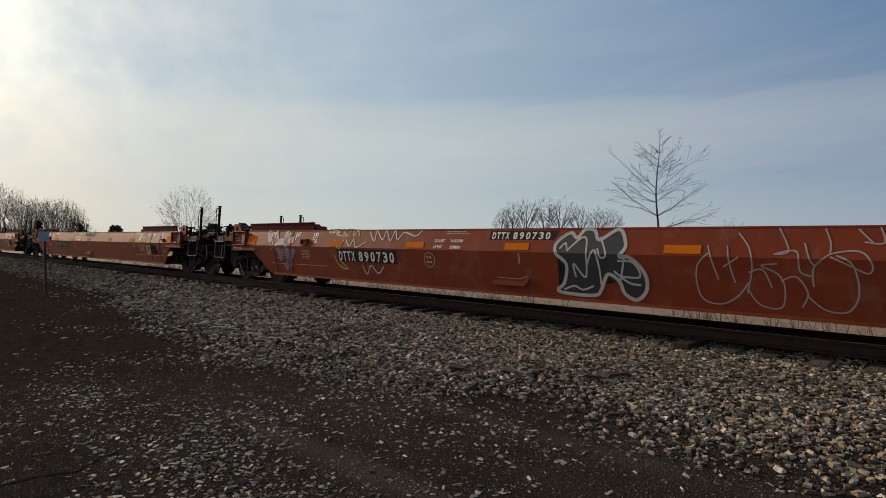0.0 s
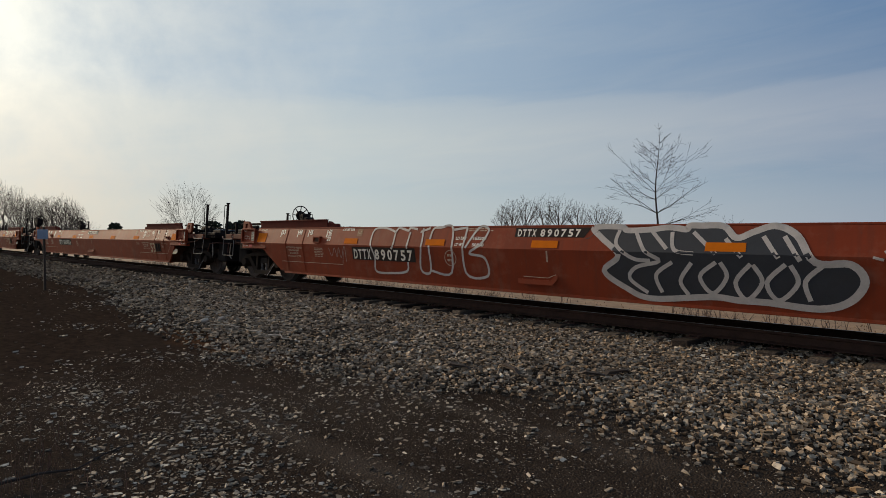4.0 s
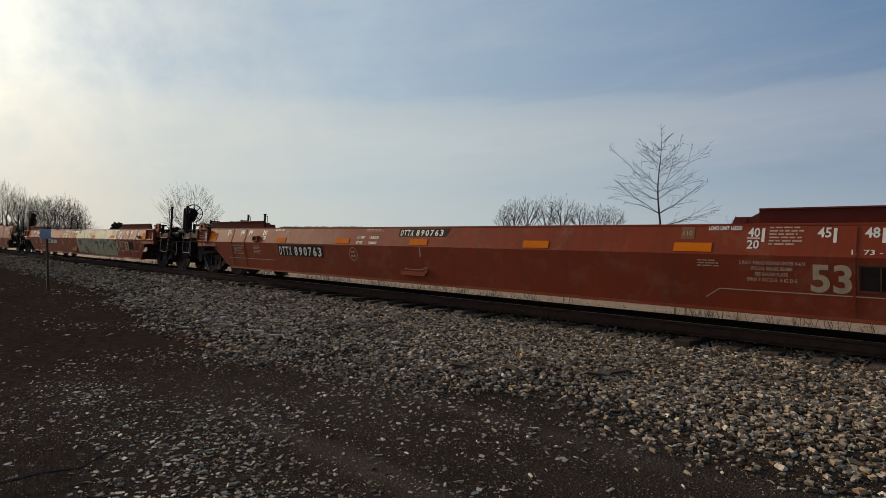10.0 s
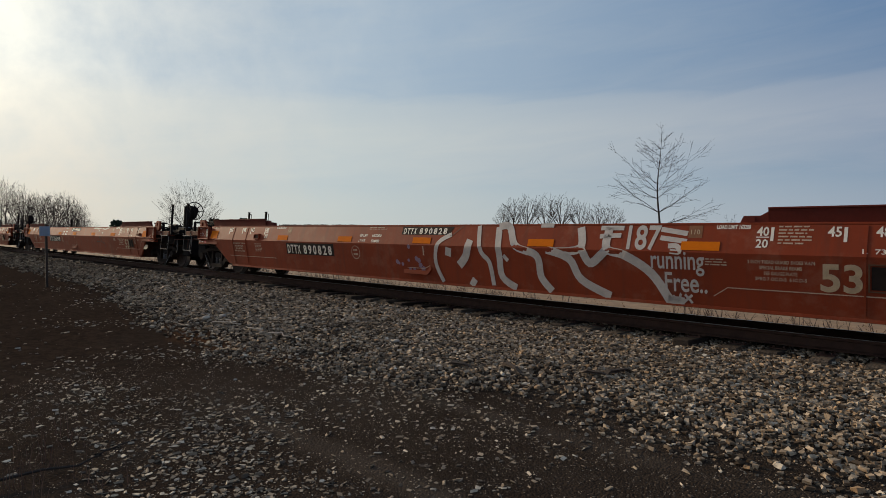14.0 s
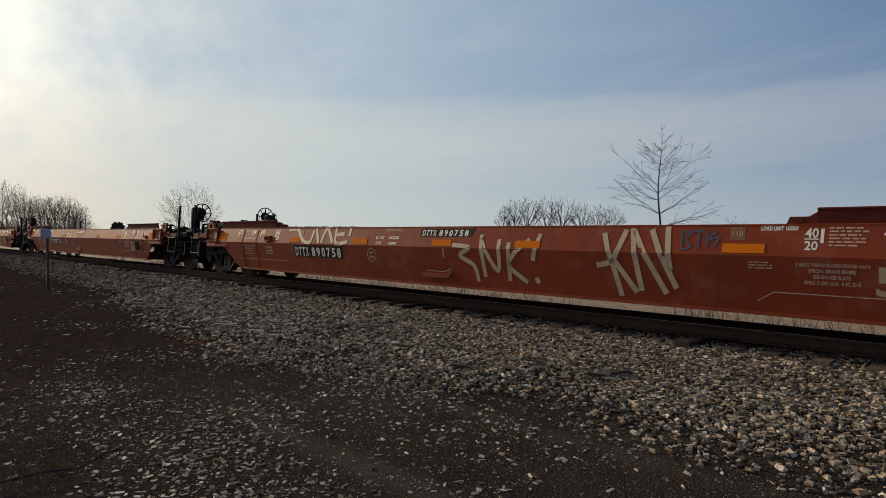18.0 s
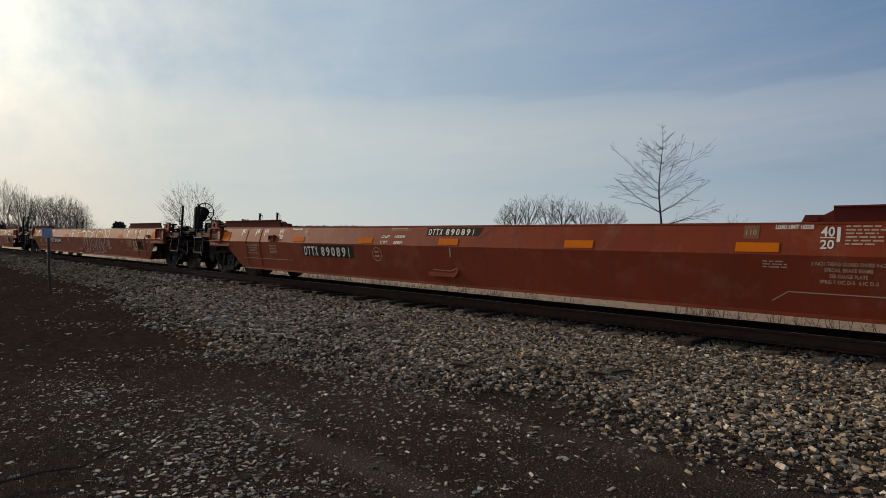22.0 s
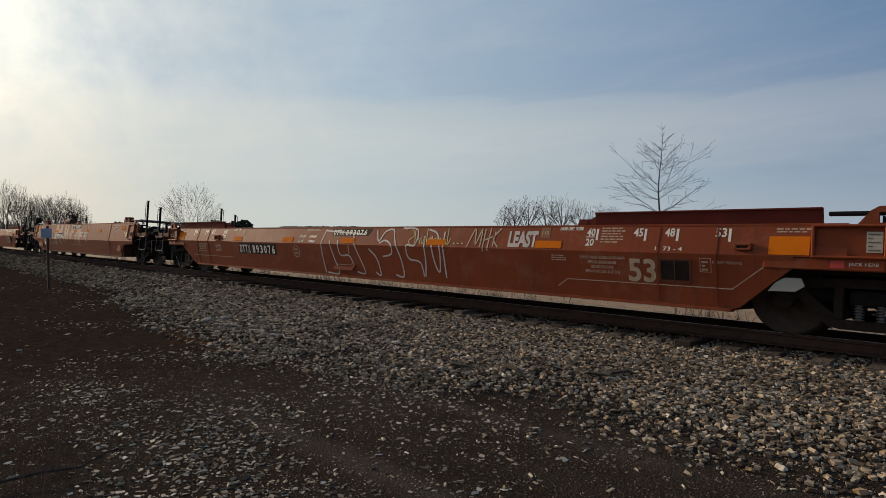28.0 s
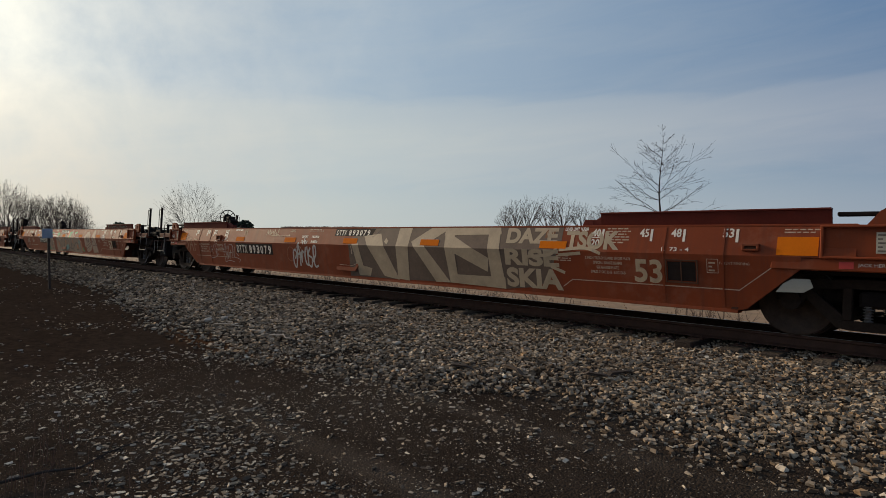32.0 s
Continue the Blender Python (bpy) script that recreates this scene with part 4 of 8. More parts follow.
def hand_wheel_mesh():
    """A brake wheel, 0.6 m across, facing along the track."""
    bm = bmesh.new()
    n = 24
    for k in range(n):
        a, b = 2 * math.pi * k / n, 2 * math.pi * (k + 1) / n
        rod(bm, (0, 0.30 * math.cos(a), 0.30 * math.sin(a)), (0, 0.30 * math.cos(b), 0.30 * math.sin(b)), 0.017, 6)
    for k in range(8):
        a = 2 * math.pi * k / 8
        rod(bm, (-0.03, 0.08 * math.cos(a), 0.08 * math.sin(a)), (0, 0.30 * math.cos(a), 0.30 * math.sin(a)), 0.016, 5)
    rod(bm, (-0.12, 0, 0), (0.02, 0, 0), 0.05, 10)
    rod(bm, (-0.05, 0, 0), (-0.02, 0, 0), 0.15, 16)
    return mesh_from(bm, "hand_wheel", DARK_STEEL)


def hand_brake(car, x, y, z0, z1, way, low=False):
    """Brake column with gear housing, hand wheel and chain."""
    bm = bmesh.new()
    cut = 0.26 if low else 0.0
    box(bm, x - 0.10, x + 0.07, y - 0.14, y + 0.14, z0, z1 - 0.02 - cut, 0.03)
    box(bm, x - 0.13, x + 0.10, y - 0.10, y + 0.17, z1 - 0.42, z1 - cut, 0.05)
    column = part("brake_column", bm, DARK_STEEL, car)
    bm = bmesh.new()
    xa = x + way * 0.10
    box(bm, min(xa, xa + way * 0.26), max(xa, xa + way * 0.26), y - 0.13, y + 0.15, z1 - 0.46, z1 - 0.03 - cut * 0.45, 0.05)
    rod(bm, (x + way * 0.34, y, z1 - 0.22), (x + way * 0.42, y, z1 - 0.22), 0.12, 14)
    part("gear_housing", bm, DARK_STEEL, column)
    part("hand_wheel", shared("hand_wheel", hand_wheel_mesh), None, column, "spoked iron brake wheel", pose(x + way * 0.46, y, z1 - 0.20))
    bm = bmesh.new()
    for k in range(9):
        z = z1 - 0.45 - 0.05 * k
        r = 0.022
        box(bm, x + way * 0.26 - (r if k % 2 else 0.006), x + way * 0.26 + (r if k % 2 else 0.006), y - 0.12 - (0.006 if k % 2 else r), y - 0.12 + (0.006 if k % 2 else r), z - 0.032, z + 0.032, 0.004)
    part("brake_chain", bm, RUST_STEEL, column)


def u_bar(bm, pts, r=0.012):
    bent(bm, pts, r, 6)
    for p in pts[1:-1]:
        g = bmesh.ops.create_icosphere(bm, subdivisions=1, radius=r * 1.02)
        bmesh.ops.translate(bm, vec=p, verts=g["verts"])


def car_end(car, kind, s, paint, shift, top_z):
    """All that stands at one end: platform, sills, coupler, hoses, steps, stanchions, placard boxes and hooks.
    s = -1 at the front, +1 at the rear; distances outward are given for the front and shortened by shift."""
    X = lambda d: s * (d - shift)
    lo = lambda a, b: (min(a, b), max(a, b))
    # the platform over the truck and the draft sill
    bm = bmesh.new()
    box(bm, *lo(X(9.3), s * 11.15), -1.28, 1.28, 1.13, 1.19, 0.012)
    box(bm, *lo(X(10.1), s * 11.18), -1.30, 1.30, 1.19, 1.30, 0.02)
    platform = part("end_platform", bm, DARK_STEEL, car)
    for y in (-0.9, -0.3, 0.3, 0.9):
        bm = bmesh.new()
        box(bm, *lo(X(9.6), s * 11.1), y - 0.05, y + 0.05, 0.98, 1.13)
        part("floor_joist", bm, DARK_STEEL, platform)
    bm = bmesh.new()
    box(bm, *lo(s * 10.66, s * 11.16), -1.12, 1.12, 1.28, 1.385, 0.015)
    part("crossover_board", bm, DARK_STEEL, platform)
    for k in range(4):
        bm = bmesh.new()
        box(bm, *lo(X(10.0 + 0.18 * k), X(10.06 + 0.18 * k)), -1.2, 1.2, 1.19, 1.34 - 0.02 * (k % 2), 0.008)
        part("cross_bar", bm, DARK_STEEL, platform)
    bm = bmesh.new()
    u_bar(bm, [(s * 10.5, -0.62, 1.42), (s * 10.9, -0.62, 1.44), (s * 11.14, -0.40, 1.40), (s * 11.2, 0.1, 1.22)], 0.02)
    u_bar(bm, [(s * 10.3, 0.45, 1.40), (s * 10.8, 0.30, 1.46), (s * 11.12, 0.30, 1.38)], 0.017)
    part("air_line", bm, RUST_STEEL, platform)
    bm = bmesh.new()
    for k in range(9):
        y = -0.8 + 0.2 * k
        box(bm, *lo(s * 10.68, s * 11.14), y - 0.012, y + 0.012, 1.386, 1.412)
    for k in range(5):
        x = s * (10.70 + 0.10 * k)
        box(bm, x - 0.01, x + 0.01, -1.08, 1.08, 1.387, 1.408)
    part("walkway_grating", bm, GRATE, platform)
    bm = bmesh.new()
    box(bm, *lo(X(8.9), s * 11.2), -0.28, 0.28, 0.70, 1.12, 0.03)
    box(bm, *lo(s * 10.72, s * 11.25), -0.95, 0.95, 0.40, 1.12, 0.04)
    box(bm, *lo(X(9.0), s * 10.7), -1.22, 1.22, 0.80, 1.12, 0.03)
    part("draft_sill", bm, DARK_STEEL, car)
    bm = bmesh.new()
    box(bm, *lo(s * 11.1, s * 11.42), -0.09, 0.09, 0.78, 0.98, 0.02)
    prism(bm, [(s * 11.38, 0.70), (s * 11.62, 0.72), (s * 11.66, 0.98), (s * 11.38, 1.03)], -0.17, 0.10)
    prism(bm, [(s * 11.45, 0.73), (s * 11.74, 0.76), (s * 11.72, 0.95), (s * 11.45, 1.0)], 0.06, 0.16)
    part("coupler", bm, RUST_STEEL, car)
    bm = bmesh.new()
    hose = [(s * (11.38 + 0.20 * (k / 9) ** 1.5), -0.55 + 0.02 * k, 0.80 - 0.47 * math.sin(math.pi / 2 * k / 9)) for k in range(10)]
    bent(bm, hose, 0.026, 8)
    part("air_hose", bm, HOSE, car)
    bm = bmesh.new()
    u_bar(bm, [(s * 11.0, -1.42, 0.70), (s * 11.05, -1.38, 0.95), (s * 11.28, -1.25, 0.98), (s * 11.30, -0.2, 0.98)], 0.016)
    part("uncoupling_lever", bm, RUST_STEEL, car)
    stan = 11.14 if s < 0 else 10.84
    for sy in (-1, 1):
        Y = lambda d: sy * d
        # end sill beam
        bm = bmesh.new()
        box(bm, *lo(X(9.9), X(11.08)), *lo(Y(1.34), Y(1.46)), 1.10, 1.24, 0.012)
        part("sill_beam", bm, END_RED, car)
        # step ledge with a worn white edge
        bm = bmesh.new()
        box(bm, *lo(X(10.5), X(11.10)), *lo(Y(1.25), Y(1.52)), 1.085, 1.115, 0.006)
        ledge = part("step", bm, END_RED, car)
        bm = bmesh.new()
        a, b = (X(10.52), X(11.12)) if s < 0 else (X(10.62), X(11.22))
        u_bar(bm, [(a, Y(1.535), 1.17), (a + s * 0.03, Y(1.54), 1.085), (b - s * 0.03, Y(1.54), 1.085), (b, Y(1.535), 1.17)], 0.012)
        part("step_edge", bm, HANDRAIL, ledge, "worn white step edge")
        bm = bmesh.new()
        u_bar(bm, [(a, Y(1.50), 1.06), (a - s * 0.02, Y(1.52), 0.62), (b - s * 0.02, Y(1.52), 0.62), (b, Y(1.50), 1.06)], 0.010)
        part("stirrup", bm, HANDRAIL, ledge, "hanging stirrup step of bent bar")
        # tall stanchion with a loop
        bm = bmesh.new()
        sx = s * stan
        box(bm, sx - 0.034, sx + 0.034, *lo(Y(1.39), Y(1.45)), 1.12, top_z, 0.01)
        rod(bm, (sx, Y(1.42), top_z), (sx, Y(1.42), top_z + 0.02), 0.06, 8)
        pole = part("stanchion", bm, DARK_STEEL, car)
        bm = bmesh.new()
        q = sx + sy * (0.115 if s < 0 else 0.10)
        foot = 1.52 + (0 if s > 0 else -0.14)
        u_bar(bm, [(sx + sy * 0.03, Y(1.44), top_z - 0.05), (q, Y(1.46), top_z - 0.06), (q, Y(1.46), foot), (sx + sy * 0.03, Y(1.44), foot)], 0.011)
        part("grab_loop", bm, DARK_STEEL, pole)
        # short post, top rail and hook plate
        bm = bmesh.new()
        px = X(10.62) if s < 0 else X(10.40)
        box(bm, px - 0.028, px + 0.028, *lo(Y(1.34), Y(1.42)), 1.10, 1.56, 0.01)
        u_bar(bm, [(px + s * 0.05, Y(1.44), 1.54), (px + s * 0.10, Y(1.46), 1.53), (px + s * 0.10, Y(1.46), 1.14)], 0.012)
        part("corner_post", bm, DARK_STEEL, car)
        bm = bmesh.new()
        box(bm, *lo(X(9.4), px), *lo(Y(1.24), Y(1.34)), 1.505, 1.555, 0.01)
        rail = part("top_rail", bm, DARK_STEEL, car)
        bm = bmesh.new()
        box(bm, *lo(X(9.9), X(10.45)), *lo(Y(1.24), Y(1.30)), 1.34, 1.40, 0.01)
        part("lower_rail", bm, DARK_STEEL, rail)
        for k in range(3):
            bm = bmesh.new()
            u_bar(bm, [(X(9.95), Y(1.05 - 0.28 * k), 1.50), (X(10.3), Y(1.05 - 0.28 * k), 1.50), (X(10.62), Y(1.0 - 0.28 * k), 1.36)], 0.018)
            part("pipe", bm, DARK_STEEL, rail)
        bm = bmesh.new()
        prism(bm, [(X(9.92), 1.30), (X(9.92), 1.50), (X(10.36), 1.34), (X(10.36), 1.30)], Y(1.305), Y(1.33))
        part("gusset", bm, DARK_STEEL, rail)
        bm = bmesh.new()
        u_bar(bm, [(X(9.55), Y(1.47), 0.93), (X(9.98), Y(1.47), 0.90), (X(10.14), Y(1.44), 0.98), (X(10.50), Y(1.44), 1.00), (X(10.62), Y(1.40), 1.06)], 0.022)
        part("brake_pipe", bm, RUST_STEEL, car)
        bm = bmesh.new()
        a_, b_ = (X(10.22), X(10.48))
        box(bm, *lo(a_, b_), *lo(Y(0.70), Y(1.16)), 1.30, 1.47, 0.03)
        rod(bm, (a_, Y(0.93), 1.47), (b_, Y(0.93), 1.47), 0.055, 10)
        for k in range(3):
            rod(bm, (a_ + (b_ - a_) * (0.2 + 0.3 * k), Y(1.16), 1.36), (a_ + (b_ - a_) * (0.2 + 0.3 * k), Y(1.22), 1.36), 0.03, 8)
        part("valve_housing", bm, DARK_STEEL, car)
        bm = bmesh.new()
        u_bar(bm, [(s * 11.06, Y(1.30), 0.98), (s * 11.12, Y(1.30), 0.62), (s * 11.02, Y(1.28), 0.52)], 0.014)
        part("release_rod", bm, HANDRAIL, car)
        bm = bmesh.new()
        o, i = 1.43, 1.36
        for quad in ([(9.70, 1.39), (9.82, 1.55), (9.90, 1.60), (9.90, 1.30), (9.74, 1.36)], [(9.90, 1.53), (9.90, 1.60), (10.14, 1.60), (10.14, 1.53)],
                     [(9.90, 1.28), (9.90, 1.41), (10.02, 1.41), (10.02, 1.24)], [(10.02, 1.24), (10.02, 1.53), (10.14, 1.53), (10.14, 1.31)]):
            prism(bm, [(X(a), b) for a, b in quad], Y(o), Y(i))
        part("hook_plate", bm, paint, car)
        # placard box: a shallow tray with a rim
        if kind == 53:
            bm = bmesh.new()
            a, b = lo(X(9.27), X(10.0))
            y_in = side_out(kind, 1.2) - 0.02
            box(bm, a, b, *lo(Y(y_in), Y(1.50)), 1.00, 1.375, 0.01)
            for r in ((a, b, 1.352, 1.385), (a, b, 0.985, 1.018), (a, a + 0.035, 1.0, 1.38), (b - 0.035, b, 1.0, 1.38)):
                box(bm, r[0], r[1], *lo(Y(1.50), Y(1.555)), r[2], r[3], 0.010)
            panel = part("placard_box", bm, paint, car)
            bm = bmesh.new()
            g = b - 0.24 if s < 0 else b - 0.20
            box(bm, g, g + 0.15, *lo(Y(1.505), Y(1.512)), 1.06, 1.30)
            part("placard", bm, LABEL_TAN, panel, "faded printed placard")
            bm = bmesh.new()
            for k in range(5):
                z = 1.08 + 0.045 * k
                box(bm, g + 0.015, g + (0.06 if k % 2 else 0.13), *lo(Y(1.513), Y(1.5145)), z, z + 0.018)
            part("small_print", bm, PLACARD_INK, panel)
            # jacking beam below it
            bm = bmesh.new()
            box(bm, *lo(X(8.75), X(9.98)), *lo(Y(1.38), Y(1.515)), 0.845, 0.995, 0.012)
            beam = part("jacking_beam", bm, paint, car)
            bm = bmesh.new()
            box(bm, *lo(X(9.46), X(9.60)), *lo(Y(1.5155), Y(1.519)), 0.875, 0.955)
            part("jacking_mark", bm, RED, beam, "red jacking mark")


def orange_plate(car, x0, x1, z0, z1, kind, sy=-1, name="reflector", mat=None):
    bm = bmesh.new()
    vs = box(bm, x0, x1, 0, 1, z0, z1)
    for v in vs:
        v.co.y = sy * (side_out(kind, v.co.z) + (0.007 if v.co.y > 0.5 else -0.01))
    bmesh.ops.recalc_face_normals(bm, faces=bm.faces[:])
    return part(name, bm, mat or ORANGE, car, "orange retroreflective plate")


def car_53(paint, brake):
    """A 53-foot container well car, 23 m over its couplers. brake: the end that carries the hand brake."""
    car = empty("well_car")
    cut = [(-8.93, 0.995), (-8.93, 0.86), (-8.16, FLOOR + 0.03), (-8.0, FLOOR), (8.0, FLOOR), (8.10, FLOOR + 0.03), (8.72, 0.86), (8.72, 0.995)]
    outline = cut + [(9.26, 0.996), (9.26, TOP[53]), (-9.28, TOP[53]), (-9.28, 0.996)]
    for sy in (-1, 1):
        wall = part("side_wall", side_plate(53, outline, sy), paint, car)
        # top chord
        bm = bmesh.new()
        o = side_out(53, TOP[53])
        box(bm, -9.28, 9.26, *sorted((sy * (o + 0.006), sy * (o - 0.13))), TOP[53] - 0.012, TOP[53] + 0.022, 0.006)
        part("top_chord", bm, paint, wall)
        # lower chord
        bm = bmesh.new()
        o = side_out(53, FLOOR)
        box(bm, -8.0, 8.0, *sorted((sy * (o + 0.004), sy * (o - 0.16))), FLOOR - 0.035, FLOOR + 0.012, 0.006)
        part("bottom_chord", bm, paint, wall)
        # raised guides over both ends of the well
        for a, b in ((-9.2, -6.18), (6.02, 9.0)):
            bm = bmesh.new()
            o = side_out(53, TOP[53]) - 0.03
            pts = [(a, TOP[53] + 0.02), (a, 1.585), (b, 1.585), (b, TOP[53] + 0.02)]
            prism(bm, pts, sy * o, sy * (o - 0.05))
            for v in bm.verts:
                if v.co.z > 1.5:
                    v.co.y += sy * 0.045
            box(bm, a, b, *sorted((sy * (o - 0.03), sy * (o + 0.06))), 1.575, 1.60, 0.006)
            bmesh.ops.recalc_face_normals(bm, faces=bm.faces[:])
            part("container_guide", bm, GUIDE, car, "dark red raised guide plate")
            inner = b if a < 0 else a
            q = 1 if a < 0 else -1
            bm = bmesh.new()
            prism(bm, [(inner, TOP[53] + 0.02), (inner, 1.56), (inner + q * 0.10, 1.50), (inner + q * 0.30, 1.50), (inner + q * 0.34, TOP[53] + 0.02)], sy * (o - 0.02), sy * (o - 0.14))
            box(bm, *sorted((inner + q * 0.16, inner + q * 0.26)), *sorted((sy * (o - 0.01), sy * (o - 0.03))), 1.42, 1.48)
            part("guide_latch", bm, GUIDE, car)
        # weld seams
        for x in (-7.78, -7.03, 7.83, 7.04):
            bm = bmesh.new()
            vs = box(bm, x - 0.012, x + 0.012, 0, 1, 0.33, CREASE[53]) + box(bm, x - 0.012, x + 0.012, 0, 1, CREASE[53], TOP[53] - 0.02)
            for v in vs:
                v.co.y = sy * (side_out(53, v.co.z) + (0.008 if v.co.y > 0.5 else -0.01))
            bmesh.ops.recalc_face_normals(bm, faces=bm.faces[:])
            part("seam", bm, paint, wall)
        # vent boxes
        for x, w, z0, z1 in ((-6.54, 0.27, 1.035, 1.185), (8.06, 0.20, 1.06, 1.15)):
            bm = bmesh.new()
            yo = side_out(53, 1.1)
            for r in ((x, x + w, z1 - 0.03, z1), (x, x + w, z0, z0 + 0.025), (x, x + 0.03, z0, z1), (x + w - 0.03, x + w, z0, z1)):
                box(bm, r[0], r[1], *sorted((sy * (yo - 0.03), sy * (yo + 0.05))), r[2], r[3], 0.005)
            vent = part("vent_box", bm, paint, car)
            bm = bmesh.new()
            box(bm, x + 0.03, x + w - 0.03, *sorted((sy * (yo - 0.02), sy * (yo + 0.012))), z0 + 0.025, z1 - 0.03)
            part("vent_mesh", bm, SIGHT_BROWN, vent)
        for x0, w, z0, z1 in ((-2.79, 0.50, 1.03, 1.15), (-0.32, 0.50, 1.03, 1.15), (2.45, 0.50, 1.03, 1.15), (-5.36, 0.46, 1.03, 1.15), (4.98, 0.50, 1.03, 1.15),
                              (-9.17, 0.42, 1.025, 1.265), (8.45, 0.44, 1.015, 1.245)):
            orange_plate(car, x0, x0 + w, z0, z1, 53, sy, "reflector")
        # drain slot cover with a curled lip, near the middle
        bm = bmesh.new()
        yo = side_out(53, 0.55)
        prism(bm, [(-0.62, 0.50), (-0.60, 0.42), (0.06, 0.42), (0.16, 0.52), (0.16, 0.585), (0.10, 0.60), (0.09, 0.545), (0.04, 0.50)], sy * (yo + 0.012), sy * (yo - 0.02))
        part("slot_cover", bm, paint, wall)
        # gauge window frame near the rear
        bm = bmesh.new()
        x0, x1, z0, z1 = 7.07, 7.51, 0.60, 0.92
        yo = side_out(53, 0.75)
        for r in ((x0, x1, z1 - 0.016, z1), (x0, x1, z0, z0 + 0.016), (x0, x0 + 0.016, z0, z1), (x1 - 0.016, x1, z0, z1), (x0 + 0.21, x0 + 0.225, z0, z1)):
            vs = box(bm, r[0], r[1], 0, 1, r[2], r[3])
            for v in vs:
                v.co.y = sy * (side_out(53, v.co.z) + (0.014 if v.co.y > 0.5 else -0.01))
        bmesh.ops.recalc_face_normals(bm, faces=bm.faces[:])
        part("sight_frame", bm, SIGHT_BROWN, wall)
        bm = bmesh.new()
        vs = box(bm, x0 + 0.03, x1 - 0.03, 0, 1, z0 + 0.03, z1 - 0.03)
        for v in vs:
            v.co.y = sy * (side_out(53, v.co.z) + (0.005 if v.co.y > 0.5 else -0.01))
        bmesh.ops.recalc_face_normals(bm, faces=bm.faces[:])
        part("dark_panel", bm, SIGHT_DARK, wall)
    # floor of the well and its cross beams, end bulkheads
    bm = bmesh.new()
    box(bm, -8.0, 8.0, -1.36, 1.36, 0.27, 0.30)
    for k in range(9):
        box(bm, -7.6 + 1.9 * k - 0.1, -7.6 + 1.9 * k + 0.1, -1.36, 1.36, 0.30, 0.42)
    part("well_floor", bm, RUST_STEEL, car)
    for s, d in ((-1, 8.6), (1, 8.5)):
        bm = bmesh.new()
        vs = box(bm, -0.04, 0.04, -1.37, 1.37, 0.30, 1.30)
        for v in vs:
            v.co.x += s * (d - 0.55 + 0.55 * (v.co.z - 0.30))
        part("bulkhead", bm, RUST_STEEL, car)
    for s in (-1, 1):
        car_end(car, 53, s, paint, 0.0 if s < 0 else 0.36, 2.14)
    truck(car, -9.60, -1 if brake == "rear" else 1)
    truck(car, 9.44, 1)
    # added pale plate under the rear corner of each side, in place of a bright gap
    for sy in (-1, 1):
        bm = bmesh.new()
        vs = prism(bm, [(8.44, 0.56), (8.52, 0.67), (8.62, 0.735), (8.80, 0.735), (8.84, 0.64), (8.74, 0.57)], 0.0, 0.012)
        for v in vs:
            v.co.y = sy * (1.44 - v.co.y - 0.05 * (v.co.z - 0.55))
        bmesh.ops.recalc_face_normals(bm, faces=bm.faces[:])
        part("corner_plate", bm, GAP_BRIGHT, car, "added shiny plate in place of a bright gap")
    if brake == "rear":
        hand_brake(car, 10.88, -0.88, 1.30, 2.18, 1)
    else:
        hand_brake(car, -10.42, 0.92, 1.30, 2.20, -1, True)
        bm = bmesh.new()
        box(bm, -9.9, -9.55, 0.75, 1.15, 1.28, 1.64, 0.06)
        rod(bm, (-9.72, 0.95, 1.64), (-9.72, 0.95, 1.72), 0.10, 12)
        part("valve_block", bm, DARK_STEEL, car)
    return car


PALE_GUIDE = plain("galvanised_guide", (0.34, 0.31, 0.29), 0.6, 0.3, 0.2, 5, dirty=0.25)
GUIDE = plain("dark_red_guide", (0.130, 0.0235, 0.0150), 0.75, 0, 0.2, 4, dirty=0.35, gloss=0.12)


def prism_x(bm, section, sy, x0, x1):
    """A bar of the given (out, height) section that runs along the car."""
    rings = [[bm.verts.new((x, sy * y, z)) for y, z in section] for x in (x0, x1)]
    n = len(section)
    for k in range(n):
        bm.faces.new((rings[0][k], rings[0][(k + 1) % n], rings[1][(k + 1) % n], rings[1][k]))
    bm.faces.new(rings[0])
    bm.faces.new(rings[1][::-1])
    bmesh.ops.recalc_face_normals(bm, faces=bm.faces[:])


